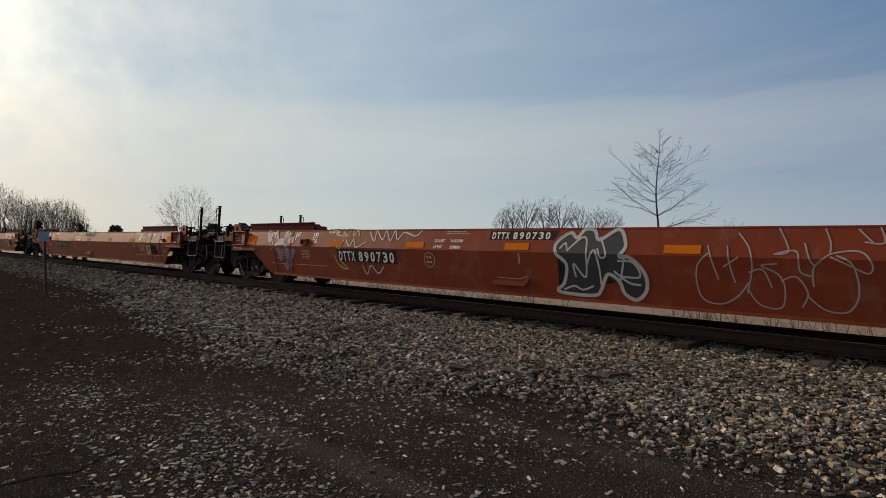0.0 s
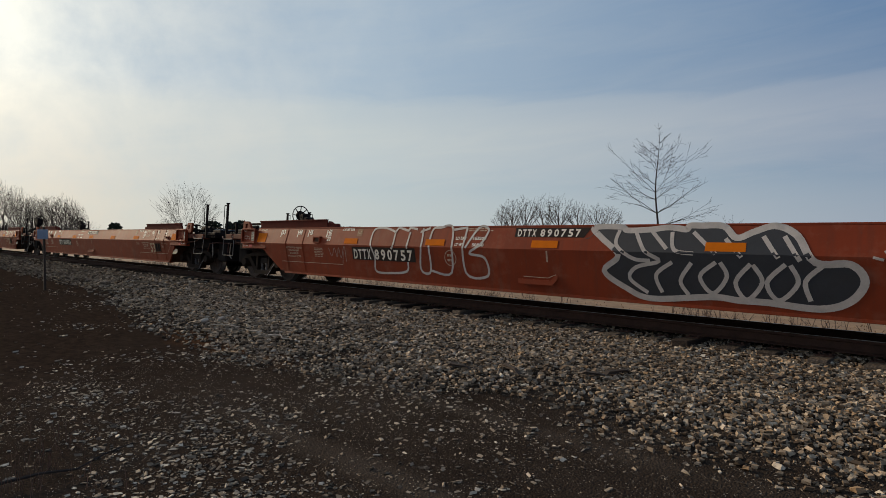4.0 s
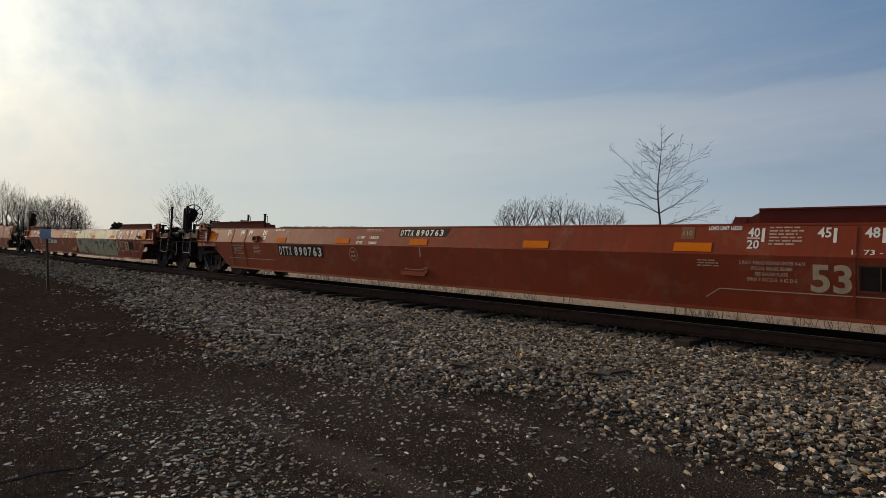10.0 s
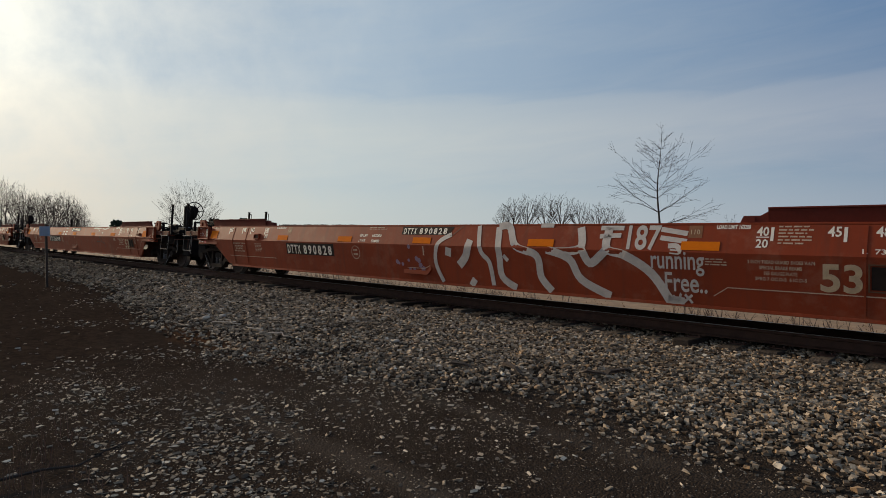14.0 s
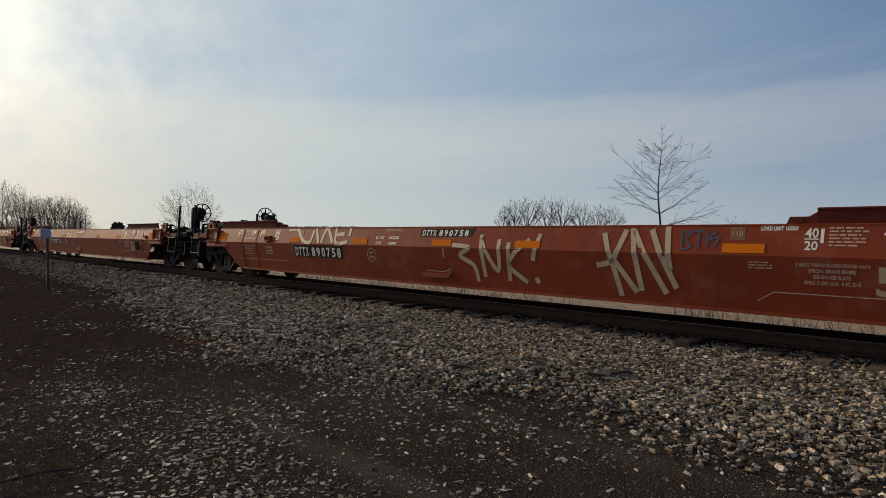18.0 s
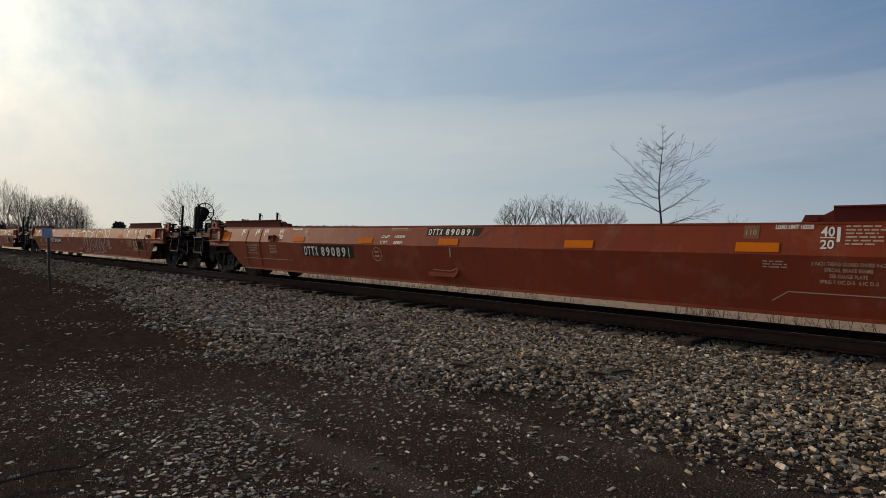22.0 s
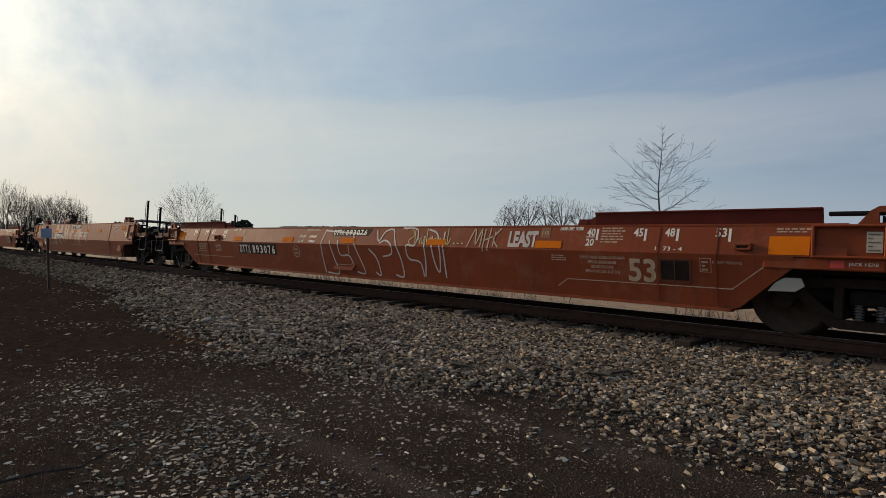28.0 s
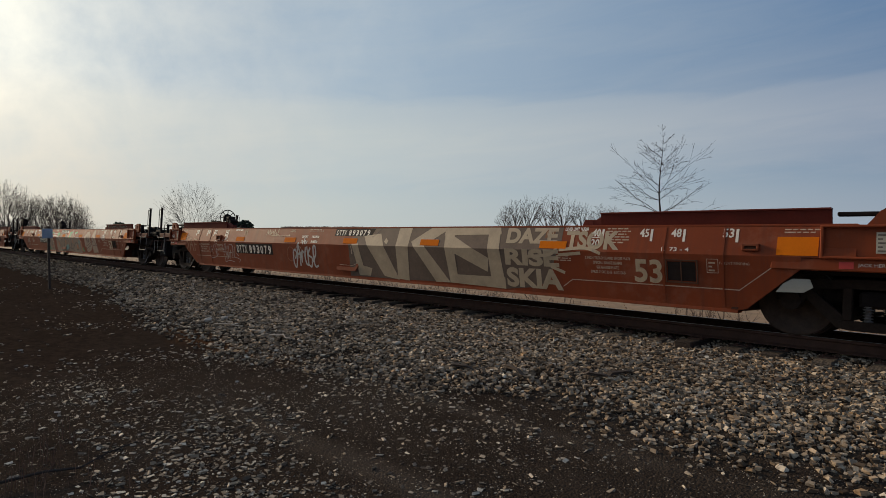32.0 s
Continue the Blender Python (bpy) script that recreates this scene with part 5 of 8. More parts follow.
def car_40(paint, front_gear):
    """A 40-foot well car with high plain sides. front_gear: the brake gear stands on the front end, otherwise on the rear."""
    car = empty("well_car")
    T = TOP[40]
    outline = [(-7.75, 0.86), (-7.3, 0.80), (-6.9, 0.72), (-6.45, FLOOR), (6.25, FLOOR), (6.27, 0.40), (6.75, 0.76), (7.7, 0.80), (7.7, T), (-7.75, T)]
    for sy in (-1, 1):
        wall = part("side_wall", side_plate(40, outline, sy), paint, car)
        bm = bmesh.new()
        o = side_out(40, T)
        box(bm, -7.75, 7.7, *sorted((sy * (o + 0.008), sy * (o - 0.12))), T - 0.015, T + 0.02, 0.006)
        part("top_chord", bm, paint, wall)
        bm = bmesh.new()
        o = side_out(40, 0.33)
        prism_x(bm, [(o + 0.022, 0.37), (o - 0.012, 0.25), (o - 0.14, 0.25), (o - 0.14, 0.37)], sy, -6.45, 6.25)
        part("bottom_chord", bm, paint, wall)
        for x in (-4.62, 5.02):
            bm = bmesh.new()
            vs = box(bm, x - 0.014, x + 0.014, 0, 1, 0.38, CREASE[40]) + box(bm, x - 0.014, x + 0.014, 0, 1, CREASE[40], T - 0.02)
            for v in vs:
                v.co.y = sy * (side_out(40, v.co.z) + (0.010 if v.co.y > 0.5 else -0.01))
            bmesh.ops.recalc_face_normals(bm, faces=bm.faces[:])
            part("seam", bm, paint, wall)
        # folding guides on the top chord
        for a, b in (((-4.05, -2.0), (-0.85, 1.12), (2.22, 4.30)) if not front_gear else ((-2.2, -1.9), (0.05, 0.30))):
            bm = bmesh.new()
            o = side_out(40, T) - 0.01
            prism(bm, [(a, T + 0.02), (a + 0.05, T + 0.10), (b - 0.07, T + 0.11), (b, T + 0.02)], sy * o, sy * (o - 0.12))
            part("folding_guide", bm, PALE_GUIDE if a == -0.85 else paint, car, "unpainted pale grey folding guide" if a == -0.85 else "")
        # lower step plate
        for x0, x1, k in ((-6.52, -5.66, 0.22), (6.0, 6.45, -0.2)):
            bm = bmesh.new()
            prism(bm, [(x0, 0.50), (x0 + (0.02 if k > 0 else 0.15), 0.72), (x1 - (0.22 if k > 0 else 0.02), 0.72), (x1, 0.48)], sy * (side_out(40, 0.6) + 0.05), sy * (side_out(40, 0.6) - 0.02))
            part("lower_step", bm, paint, car)
        plates = ((-5.38, 0.48, 1.25, 1.365), (-3.30, 0.52, 1.25, 1.365), (-0.14, 0.46, 1.26, 1.38), (1.69, 0.46, 1.27, 1.38), (3.42, 0.48, 1.26, 1.375),
                  (-6.98, 0.36, 1.36, 1.56), (6.42, 0.36, 1.36, 1.52))
        for x0, w_, z0, z1 in plates:
            orange_plate(car, x0, x0 + w_, z0, z1, 40, sy, mat=FADED_ORANGE if not front_gear else ORANGE)
        for s in (-1, 1):
            a, b = sorted((s * 7.12, s * 7.74))
            y_in = side_out(40, 1.3)
            bm = bmesh.new()
            for r in ((a, b, 1.55, 1.585), (a, b, 1.0, 1.03), (a, a + 0.03, 1.0, 1.58), (b - 0.03, b, 1.0, 1.58)):
                vs = box(bm, r[0], r[1], 0, 1, r[2], r[3])
                for v in vs:
                    v.co.y = sy * (side_out(40, v.co.z) + (0.03 if v.co.y > 0.5 else -0.02))
            bmesh.ops.recalc_face_normals(bm, faces=bm.faces[:])
            panel = part("placard_box", bm, paint, car)
            bm = bmesh.new()
            c = (a + b) / 2
            box(bm, c + 0.02, c + 0.20, *sorted((sy * (y_in - 0.02), sy * (y_in + 0.05))), 1.12, 1.26, 0.01)
            part("valve_box", bm, DARK_STEEL, panel)
            for dx, m_, w_ in ((0.0, YELLOW, 0.15), (0.19, LABEL_TAN, 0.11)):
                x0 = s * 7.08 - (0 if s < 0 else 0.18) + dx * (1 if s < 0 else -1) + (0.02 if s < 0 else 0)
                bm = bmesh.new()
                vs = box(bm, x0, x0 + w_, 0, 1, 1.06 if m_ is YELLOW else 1.16, 1.26)
                for v in vs:
                    v.co.y = sy * (side_out(40, v.co.z) + (0.006 if v.co.y > 0.5 else -0.01))
                bmesh.ops.recalc_face_normals(bm, faces=bm.faces[:])
                part("placard", bm, m_, car, "yellow printed placard" if m_ is YELLOW else "pale printed placard")
    bm = bmesh.new()
    box(bm, -6.4, 6.2, -1.38, 1.38, 0.27, 0.31)
    for k in range(7):
        box(bm, -5.7 + 1.9 * k - 0.1, -5.7 + 1.9 * k + 0.1, -1.36, 1.36, 0.31, 0.43)
    part("well_floor", bm, RUST_STEEL, car)
    for s in (-1, 1):
        bm = bmesh.new()
        box(bm, s * 6.5 - 0.04, s * 6.5 + 0.04, -1.40, 1.40, 0.30, 1.5)
        part("bulkhead", bm, RUST_STEEL, car)
        before = set(car.children)
        car_end(car, 40, s, paint, 0.0 if s < 0 else 0.15, 2.42)
        for o in car.children:          # the short car's ends lie closer to the middle
            if o not in before:
                o.location.x -= s * 1.98
    truck(car, -7.62, -1)
    truck(car, 7.52, 1)
    s = -1 if front_gear else 1
    # roof-high walkway of grating, brake gear, reservoir and valve blocks over one end
    for e in (-1, 1):
        bm = bmesh.new()
        box(bm, *sorted((e * 6.35, e * 7.9)), -1.30, 1.30, 1.73, 1.77, 0.008)
        for x in (6.5, 7.1, 7.8):
            for y in (-1.2, 1.2):
                box(bm, *sorted((e * x, e * (x + 0.06))), y - 0.03, y + 0.03, 1.58, 1.73)
        part("walkway", bm, GRATE, car, "galvanised walkway grating")
        for x in (5.72, 6.10) if e < 0 else (6.15, 6.50):
            for y in (-1.25, 1.25):
                bm = bmesh.new()
                prism(bm, [(e * x, 1.60), (e * (x + 0.03), 1.76), (e * (x + 0.12), 1.88), (e * (x + 0.22), 1.86), (e * (x + 0.28), 1.74), (e * (x + 0.32), 1.60)], y - 0.09, y + 0.09)
                part("locking_horn", bm, GUIDE, car)
        bm = bmesh.new()
        for y in (-1.2, 1.2):
            box(bm, *sorted((e * 5.7, e * 6.5)), y - 0.14, y + 0.14, 1.585, 1.66, 0.01)
        part("horn_base", bm, paint, car)
    bm = bmesh.new()
    if front_gear:
        rod(bm, (-6.78, -0.12, 1.93), (-5.85, -0.12, 1.93), 0.17, 16)
        box(bm, -6.7, -6.5, -0.3, 0.05, 1.60, 1.96, 0.03)
        box(bm, -6.15, -6.0, -0.3, 0.05, 1.60, 1.96, 0.03)
        part("reservoir", bm, RUST_STEEL, car, "maroon air reservoir")
        hand_brake(car, -7.42, 0.32, 1.77, 2.46, -1, True)
    else:
        rod(bm, (7.65, -0.55, 2.02), (8.40, -0.55, 2.02), 0.22, 18)
        box(bm, 7.75, 7.85, -0.7, -0.4, 1.70, 1.90)
        box(bm, 8.2, 8.3, -0.7, -0.4, 1.25, 1.90)
        g = bmesh.ops.create_uvsphere(bm, u_segments=14, v_segments=8, radius=0.22)
        bmesh.ops.translate(bm, vec=(7.65, -0.55, 2.02), verts=g["verts"])
        part("reservoir", bm, RUST_STEEL, car, "brown air reservoir")
        bm = bmesh.new()
        prism(bm, [(7.7, 1.25), (7.75, 1.70), (8.15, 1.80), (8.4, 2.0), (8.52, 2.30), (8.68, 2.30), (8.70, 1.25)], -0.86, -0.50)
        part("brake_bracket", bm, END_RED, car)
        hand_brake(car, 8.66, -0.70, 1.28, 2.54, 1)
        bm = bmesh.new()
        box(bm, 8.75, 9.0, -0.3, 0.3, 1.2, 1.75, 0.03)
        part("valve_block", bm, RUST_STEEL, car)
        for k in range(4):
            bm = bmesh.new()
            u_bar(bm, [(8.95, -0.7, 1.45 + 0.17 * k), (9.1, -0.4, 1.46 + 0.17 * k), (9.0, 0.1, 1.46 + 0.17 * k)], 0.014)
            part("air_pipe", bm, RUST_STEEL, car)
    return car


# ---- lettering and paint marks on the sides ----
LETTERS = {}


def text_mesh(text, height, mat, squeeze=1.0, bold=0.0):
    """Flat painted letters of a given height, with their left foot at the origin, in x and z."""
    key = (text, height, mat.name, squeeze, bold)
    if key in LETTERS:
        return LETTERS[key]
    if squeeze == 1.0:
        cu = bpy.data.curves.new("text", "FONT")
        cu.body, cu.size, cu.offset, cu.resolution_u = text, height * 1.37, bold * height, 2 if height < 0.25 else 5
        ob = bpy.data.objects.new("text", cu)
        me = bpy.data.meshes.new_from_object(ob)
        bpy.data.objects.remove(ob)
        bpy.data.curves.remove(cu)
        me.materials.clear()
        me.materials.append(mat)
    else:
        me = text_mesh(text, height, mat, 1.0, bold).copy()
    co = np.empty(len(me.vertices) * 3)
    me.vertices.foreach_get("co", co)
    co = co.reshape(-1, 3)
    if squeeze == 1.0:
        co = np.stack([co[:, 0] - co[:, 0].min(), np.zeros(len(co)), co[:, 1]], 1)
    else:
        co[:, 0] *= squeeze
    me.vertices.foreach_set("co", co.ravel())
    LETTERS[key] = me
    return me


def slope(kind, z):
    """The lean of the near side plate at height z, in degrees about x."""
    c, t = CREASE[kind], TOP[kind]
    return -math.degrees(math.atan2(0.100, t - c)) if z >= c else math.degrees(math.atan2(0.170, c - FLOOR))


def letters(car, text, x, z, height, kind=53, mat=None, squeeze=1.0, proud=0.004, width=None, bold=0.0):
    me = text_mesh(text, height, mat or WHITE, squeeze, bold)
    if width:
        w0 = max(v.co.x for v in me.vertices)
        squeeze *= width / w0
        me = text_mesh(text, height, mat or WHITE, round(squeeze, 3), bold)
    m = pose(x, -(side_out(kind, z) + proud), z, slope(kind, z + 0.01))
    return part("lettering", me, None, car, at=m)


def bars(car, x, z, rows, width, step, kind=53, mat=None, thick=0.45):
    """Small print too worn to read: plain bars."""
    bm = bmesh.new()
    rng = random.Random(int(1000 * (x + z)))
    for k in range(rows):
        zz = z - k * step
        xx = x
        end = x + width * rng.uniform(0.8, 1.0)
        while xx < end - 0.02:
            w_ = rng.uniform(0.04, 0.12)
            quad(bm, [(xx, zz), (min(end, xx + w_), zz), (min(end, xx + w_), zz + step * thick), (xx, zz + step * thick)], kind, 0.003)
            xx += w_ + 0.018
    return part("small_print", bm, mat or WORN_WHITE, car)


def quad(bm, pts, kind, proud):
    vs = [bm.verts.new((x, -(side_out(kind, z) + proud), z)) for x, z in pts]
    return bm.faces.new(vs)


def patch(car, name, pts, mat, kind=53, proud=0.003, label=""):
    """A painted patch: an (x, z) outline laid on the near side plate."""
    bm = bmesh.new()
    vs = [bm.verts.new((x, 0, z)) for x, z in pts]
    f = bm.faces.new(vs)
    bmesh.ops.triangulate(bm, faces=[f], ngon_method="EAR_CLIP")
    bmesh.ops.bisect_plane(bm, geom=bm.verts[:] + bm.edges[:] + bm.faces[:], plane_co=(0, 0, CREASE[kind]), plane_no=(0, 0, 1))
    for v in bm.verts:
        v.co.y = -(side_out(kind, v.co.z) + proud)
    return part(name, bm, mat, car, label)


def curve_through(pts, closed=False, steps=5):
    """A smooth line through points."""
    out = []
    n = len(pts)
    for i in range(n if closed else n - 1):
        p = [pts[(i + k) % n] if closed else pts[min(max(i + k, 0), n - 1)] for k in (-1, 0, 1, 2)]
        for s in range(steps):
            t = s / steps
            out.append(tuple(0.5 * (2 * p[1][d] + (p[2][d] - p[0][d]) * t + (2 * p[0][d] - 5 * p[1][d] + 4 * p[2][d] - p[3][d]) * t * t
                                    + (3 * p[1][d] - p[0][d] - 3 * p[2][d] + p[3][d]) * t ** 3) for d in (0, 1)))
    if not closed:
        out.append(pts[-1])
    return out


def stroke(bm, pts, width, kind=53, proud=0.0055, closed=False, smooth=True):
    """One spray-can line laid on the side plate."""
    line = curve_through(pts, closed) if smooth else list(pts) + ([pts[0]] if closed else [])
    if closed and smooth:
        line = line + [line[0]]
    full = [line[0]]
    c = CREASE[kind]
    for a, b in zip(line, line[1:]):
        if (a[1] - c) * (b[1] - c) < 0:
            t = (c - a[1]) / (b[1] - a[1])
            full.append((a[0] + t * (b[0] - a[0]), c))
        full.append(b)
    prev = None
    for i, (x, z) in enumerate(full):
        a, b = full[max(0, i - 1)], full[min(len(full) - 1, i + 1)]
        dx, dz = b[0] - a[0], b[1] - a[1]
        l = math.hypot(dx, dz) or 1
        nx, nz = -dz / l * width / 2, dx / l * width / 2
        pair = [bm.verts.new((px, -(side_out(kind, min(pz, TOP[kind])) + proud), pz)) for px, pz in ((x + nx, z + nz), (x - nx, z - nz))]
        if prev:
            bm.faces.new((prev[0], prev[1], pair[1], pair[0]))
        prev = pair


def spray(car, name, lines, width, mat, box_, kind=53, label="", closed=False, proud=0.0055, smooth=True):
    """Painted lines drawn in a unit square and laid into box_ = (x0, x1, z0, z1) on the side; all strokes of one tag are one part."""
    x0, x1, z0, z1 = box_
    bm = bmesh.new()
    for pts in lines:
        stroke(bm, [(x0 + u * (x1 - x0), z0 + v * (z1 - z0)) for u, v in pts], width, kind, proud, closed, smooth)
    return part(name, bm, mat, car, label)


def scrawl(seed, n, loops=5):
    """Loose hand-drawn loops and zigzags that no one can read, in a unit square."""
    rng = random.Random(seed)
    out = []
    for k in range(n):
        x = (k + 0.15) / n
        w_ = 0.9 / n
        pts = [(x + w_ * rng.uniform(0, 0.3), rng.uniform(0.6, 1.0))]
        for j in range(loops):
            pts.append((x + w_ * rng.uniform(0.0, 1.0), rng.uniform(0.6, 1.0) if j % 2 else rng.uniform(0.0, 0.4)))
        out.append(pts)
    return out


def place(box_, pts):
    x0, x1, z0, z1 = box_
    return [(x0 + u * (x1 - x0), z0 + v * (z1 - z0)) for u, v in pts]


WORN_WHITE = plain("worn_white_print", (0.50, 0.345, 0.235), 0.7, 0, 0.25, 20, dirty=0.5)
TAN_LETTER = plain("cream_lettering", (0.50, 0.35, 0.21), 0.65, 0, 0.18, 8, dirty=0.4)
SPRAY_WHITE = plain("white_spray", (0.52, 0.43, 0.365), 0.6, 0, 0.2, 6, dirty=0.2)
SPRAY_GREY = plain("silver_spray", (0.40, 0.32, 0.26), 0.65, 0.0, 0.2, 3, dirty=0.3)
SPRAY_BLACK = plain("black_spray", (0.030, 0.030, 0.034), 0.6, 0, 0.2, 5)
SPRAY_GREEN = plain("green_spray", (0.06, 0.24, 0.07), 0.6, 0, 0.2, 4)
SPRAY_TEAL = plain("teal_spray", (0.15, 0.25, 0.21), 0.6, 0, 0.2, 4)
SPRAY_ORANGE = plain("orange_spray", (0.42, 0.13, 0.04), 0.6, 0, 0.2, 4)
SPRAY_OLIVE = plain("olive_spray", (0.27, 0.235, 0.135), 0.6, 0, 0.25, 2, dirty=0.3)
SPRAY_BLUE = plain("blue_spray", (0.055, 0.058, 0.085), 0.6, 0, 0.25, 4)
SPRAY_BEIGE = plain("beige_spray", (0.44, 0.32, 0.20), 0.6, 0, 0.18, 3, dirty=0.3)
SPRAY_TAUPE = plain("taupe_spray", (0.27, 0.165, 0.105), 0.7, 0, 0.25, 2.5, dirty=0.4)
SPRAY_UMBER = plain("umber_spray", (0.13, 0.082, 0.055), 0.7, 0, 0.3, 3)
SPRAY_YELLOW = plain("yellow_spray", (0.46, 0.38, 0.12), 0.6, 0, 0.2, 4)
SPRAY_PURPLE = plain("purple_spray", (0.24, 0.15, 0.20), 0.6, 0, 0.2, 4)
SPRAY_PALE = plain("pale_spray", (0.53, 0.455, 0.395), 0.6, 0, 0.18, 6, dirty=0.2)
SPRAY_CREAM = plain("cream_spray", (0.50, 0.36, 0.225), 0.6, 0, 0.2, 5, dirty=0.25)
SPRAY_MASK = plain("dusty_pink_spray", (0.40, 0.25, 0.165), 0.7, 0, 0.2, 3, dirty=0.35)
SPRAY_TAN = plain("faded_tan_spray", (0.36, 0.17, 0.09), 0.7, 0, 0.2, 5, dirty=0.35)
SPRAY_BROWN = plain("red_brown_spray", (0.13, 0.035, 0.022), 0.6, 0, 0.3, 3)
SPRAY_DARK = plain("brown_black_spray", (0.055, 0.035, 0.028), 0.6, 0, 0.3, 3)


def board_mesh(text, width, height):
    """Condensed heavy characters in a row, each fitted to a cell of its own: the letters narrower than the figures."""
    key = (text, width, height)
    if key in LETTERS:
        return LETTERS[key]
    cells = [0.42 if c == " " else 0.74 if c.isalpha() else 1.0 for c in text]
    unit = width / sum(cells)
    verts, faces, x = [], [], 0.0
    for c, cell in zip(text, cells):
        if c != " ":
            me = text_mesh(c, height, WHITE, 1.0, 0.04)
            wide = max(v.co.x for v in me.vertices)
            fit = 0.62 if c == "1" else unit * cell * (0.84 if c.isalpha() else 0.70) / wide
            shift = x + unit * cell * (0.36 if c == "1" else 0.08 if c.isalpha() else 0.15)
            n = len(verts)
            verts += [(v.co.x * fit + shift, 0, v.co.z) for v in me.vertices]
            faces += [[n + k for k in p.vertices] for p in me.polygons]
        x += unit * cell
    me = bpy.data.meshes.new("lettering")
    me.from_pydata(verts, [], faces)
    me.materials.append(WHITE)
    LETTERS[key] = me
    return me


def number_board(car, text, x0, x1, z0, z1, kind, slant=0.0):
    """A black board with white letters."""
    patch(car, "number_board", [(x0, z0), (x1, z0), (x1 + slant, z1), (x0, z1)], BLACK, kind, 0.003, "black board with white reporting marks")
    z = z0 + (z1 - z0) * 0.10
    me = board_mesh(text, round(x1 - x0 - 0.10, 3), round((z1 - z0) * 0.78, 4))
    part("lettering", me, None, car, at=pose(x0 + 0.05, -(side_out(kind, z) + 0.006), z, slope(kind, z + 0.01)))


def marks_53(car):
    """The stencilled marks that all the long cars carry."""
    spray(car, "paint_line", [[(0, 0), (0.15, 0), (1, 1)]], 0.012, SPRAY_DARK, (0.66, 0.95, 1.19, 1.375), smooth=False)
    for x, text in ((-8.08, "53"), (-7.32, "48"), (-6.86, "45"), (-6.10, "40")):
        patch(car, "stencil_bar", [(x, 1.17), (x + 0.035, 1.17), (x + 0.035, 1.345), (x, 1.345)], WHITE)
        letters(car, text, x + 0.052, 1.235, 0.125, bold=0.03, width=0.14)
    patch(car, "stencil_bar", [(-6.05, 1.212), (-5.90, 1.212), (-5.90, 1.225), (-6.05, 1.225)], WHITE)
    letters(car, "20", -6.045, 1.085, 0.115, bold=0.03, width=0.14)
    for x, text in ((6.10, "40"), (6.86, "45"), (7.32, "48"), (8.0, "53")):
        patch(car, "stencil_bar", [(x - 0.035, 1.17), (x, 1.17), (x, 1.345), (x - 0.035, 1.345)], WHITE)
        letters(car, text, x - 0.195, 1.235, 0.125, bold=0.03, width=0.14)
    patch(car, "stencil_bar", [(5.90, 1.212), (6.05, 1.212), (6.05, 1.225), (5.90, 1.225)], WHITE)
    letters(car, "20", 5.905, 1.085, 0.115, bold=0.03, width=0.14)
    letters(car, "LOAD LIMIT 163200", -5.52, 1.325, 0.055, width=0.43, bold=0.05)
    letters(car, "LOAD LIMIT 163200", 5.42, 1.325, 0.055, width=0.41, bold=0.05)
    letters(car, "LD LMT", -2.02, 1.15, 0.06, width=0.27, bold=0.04)
    letters(car, "163200", -1.60, 1.15, 0.06, width=0.30, bold=0.04)
    letters(car, "LT WT", -2.02, 1.03, 0.06, width=0.22, bold=0.04)
    letters(car, "50800", -1.60, 1.03, 0.06, width=0.27, bold=0.04)
    bars(car, -1.75, 1.345, 2, 0.62, 0.035, mat=WORN_WHITE)
    ring = [(0.5 + 0.5 * math.cos(2 * math.pi * k / 14), 0.5 + 0.5 * math.sin(2 * math.pi * k / 14)) for k in range(14)]
    spray(car, "stencil_ring", [ring], 0.014, WORN_WHITE, (-2.28, -2.0, 0.66, 0.94), closed=True)
    bars(car, -2.22, 0.83, 2, 0.16, 0.09, mat=WORN_WHITE)
    patch(car, "stencil_bar", [(-0.03, 0.80), (0.0, 0.80), (0.0, 0.98), (-0.03, 0.98)], WORN_WHITE)
    for sx in (-4.97, 5.06):
        patch(car, "stencil_square", [(sx, 1.20), (sx + 0.18, 1.20), (sx + 0.18, 1.37), (sx, 1.37)], OCHRE)
        letters(car, "110", sx + 0.03, 1.25, 0.07, mat=TAN_LETTER, width=0.12, proud=0.006)
    for z, text in ((0.885, "2 INCH TREAD GUARD SHOES V-674"), (0.815, "SPECIAL BRAKE BEAMS"), (0.745, "SEE GAUGE PLATE"), (0.675, "SPRG 7 OC D-5  6 IC D-5")):
        w_ = 0.0245 * len(text)
        letters(car, text, -7.42 - w_ / 2, z, 0.045, mat=WORN_WHITE, width=w_, bold=0.035)
        letters(car, text, 6.19 - w_ / 2, z, 0.045, mat=WORN_WHITE, width=w_, bold=0.035)
    bars(car, -6.53, 0.90, 6, 0.38, 0.038, mat=WORN_WHITE)
    bars(car, 5.30, 0.91, 3, 0.32, 0.035, mat=WORN_WHITE)
    bars(car, 6.15, 1.345, 6, 0.38, 0.042, mat=WORN_WHITE)
    letters(car, "53", 6.61, 0.59, 0.335, mat=TAN_LETTER, bold=0.035, width=0.41)
    letters(car, "L  73 - 4", 7.01, 1.035, 0.06, width=0.38, bold=0.015)
    letters(car, "PATENT PENDING", 7.79, 0.875, 0.038, mat=WORN_WHITE, width=0.36)
    spray(car, "stencil_frame", [[(0, 0), (1, 0), (1, 1), (0, 1)]], 0.010, WORN_WHITE, (7.63, 7.77, 0.76, 0.94), closed=True, smooth=False)
    bars(car, 7.65, 0.88, 3, 0.09, 0.05, mat=WORN_WHITE)
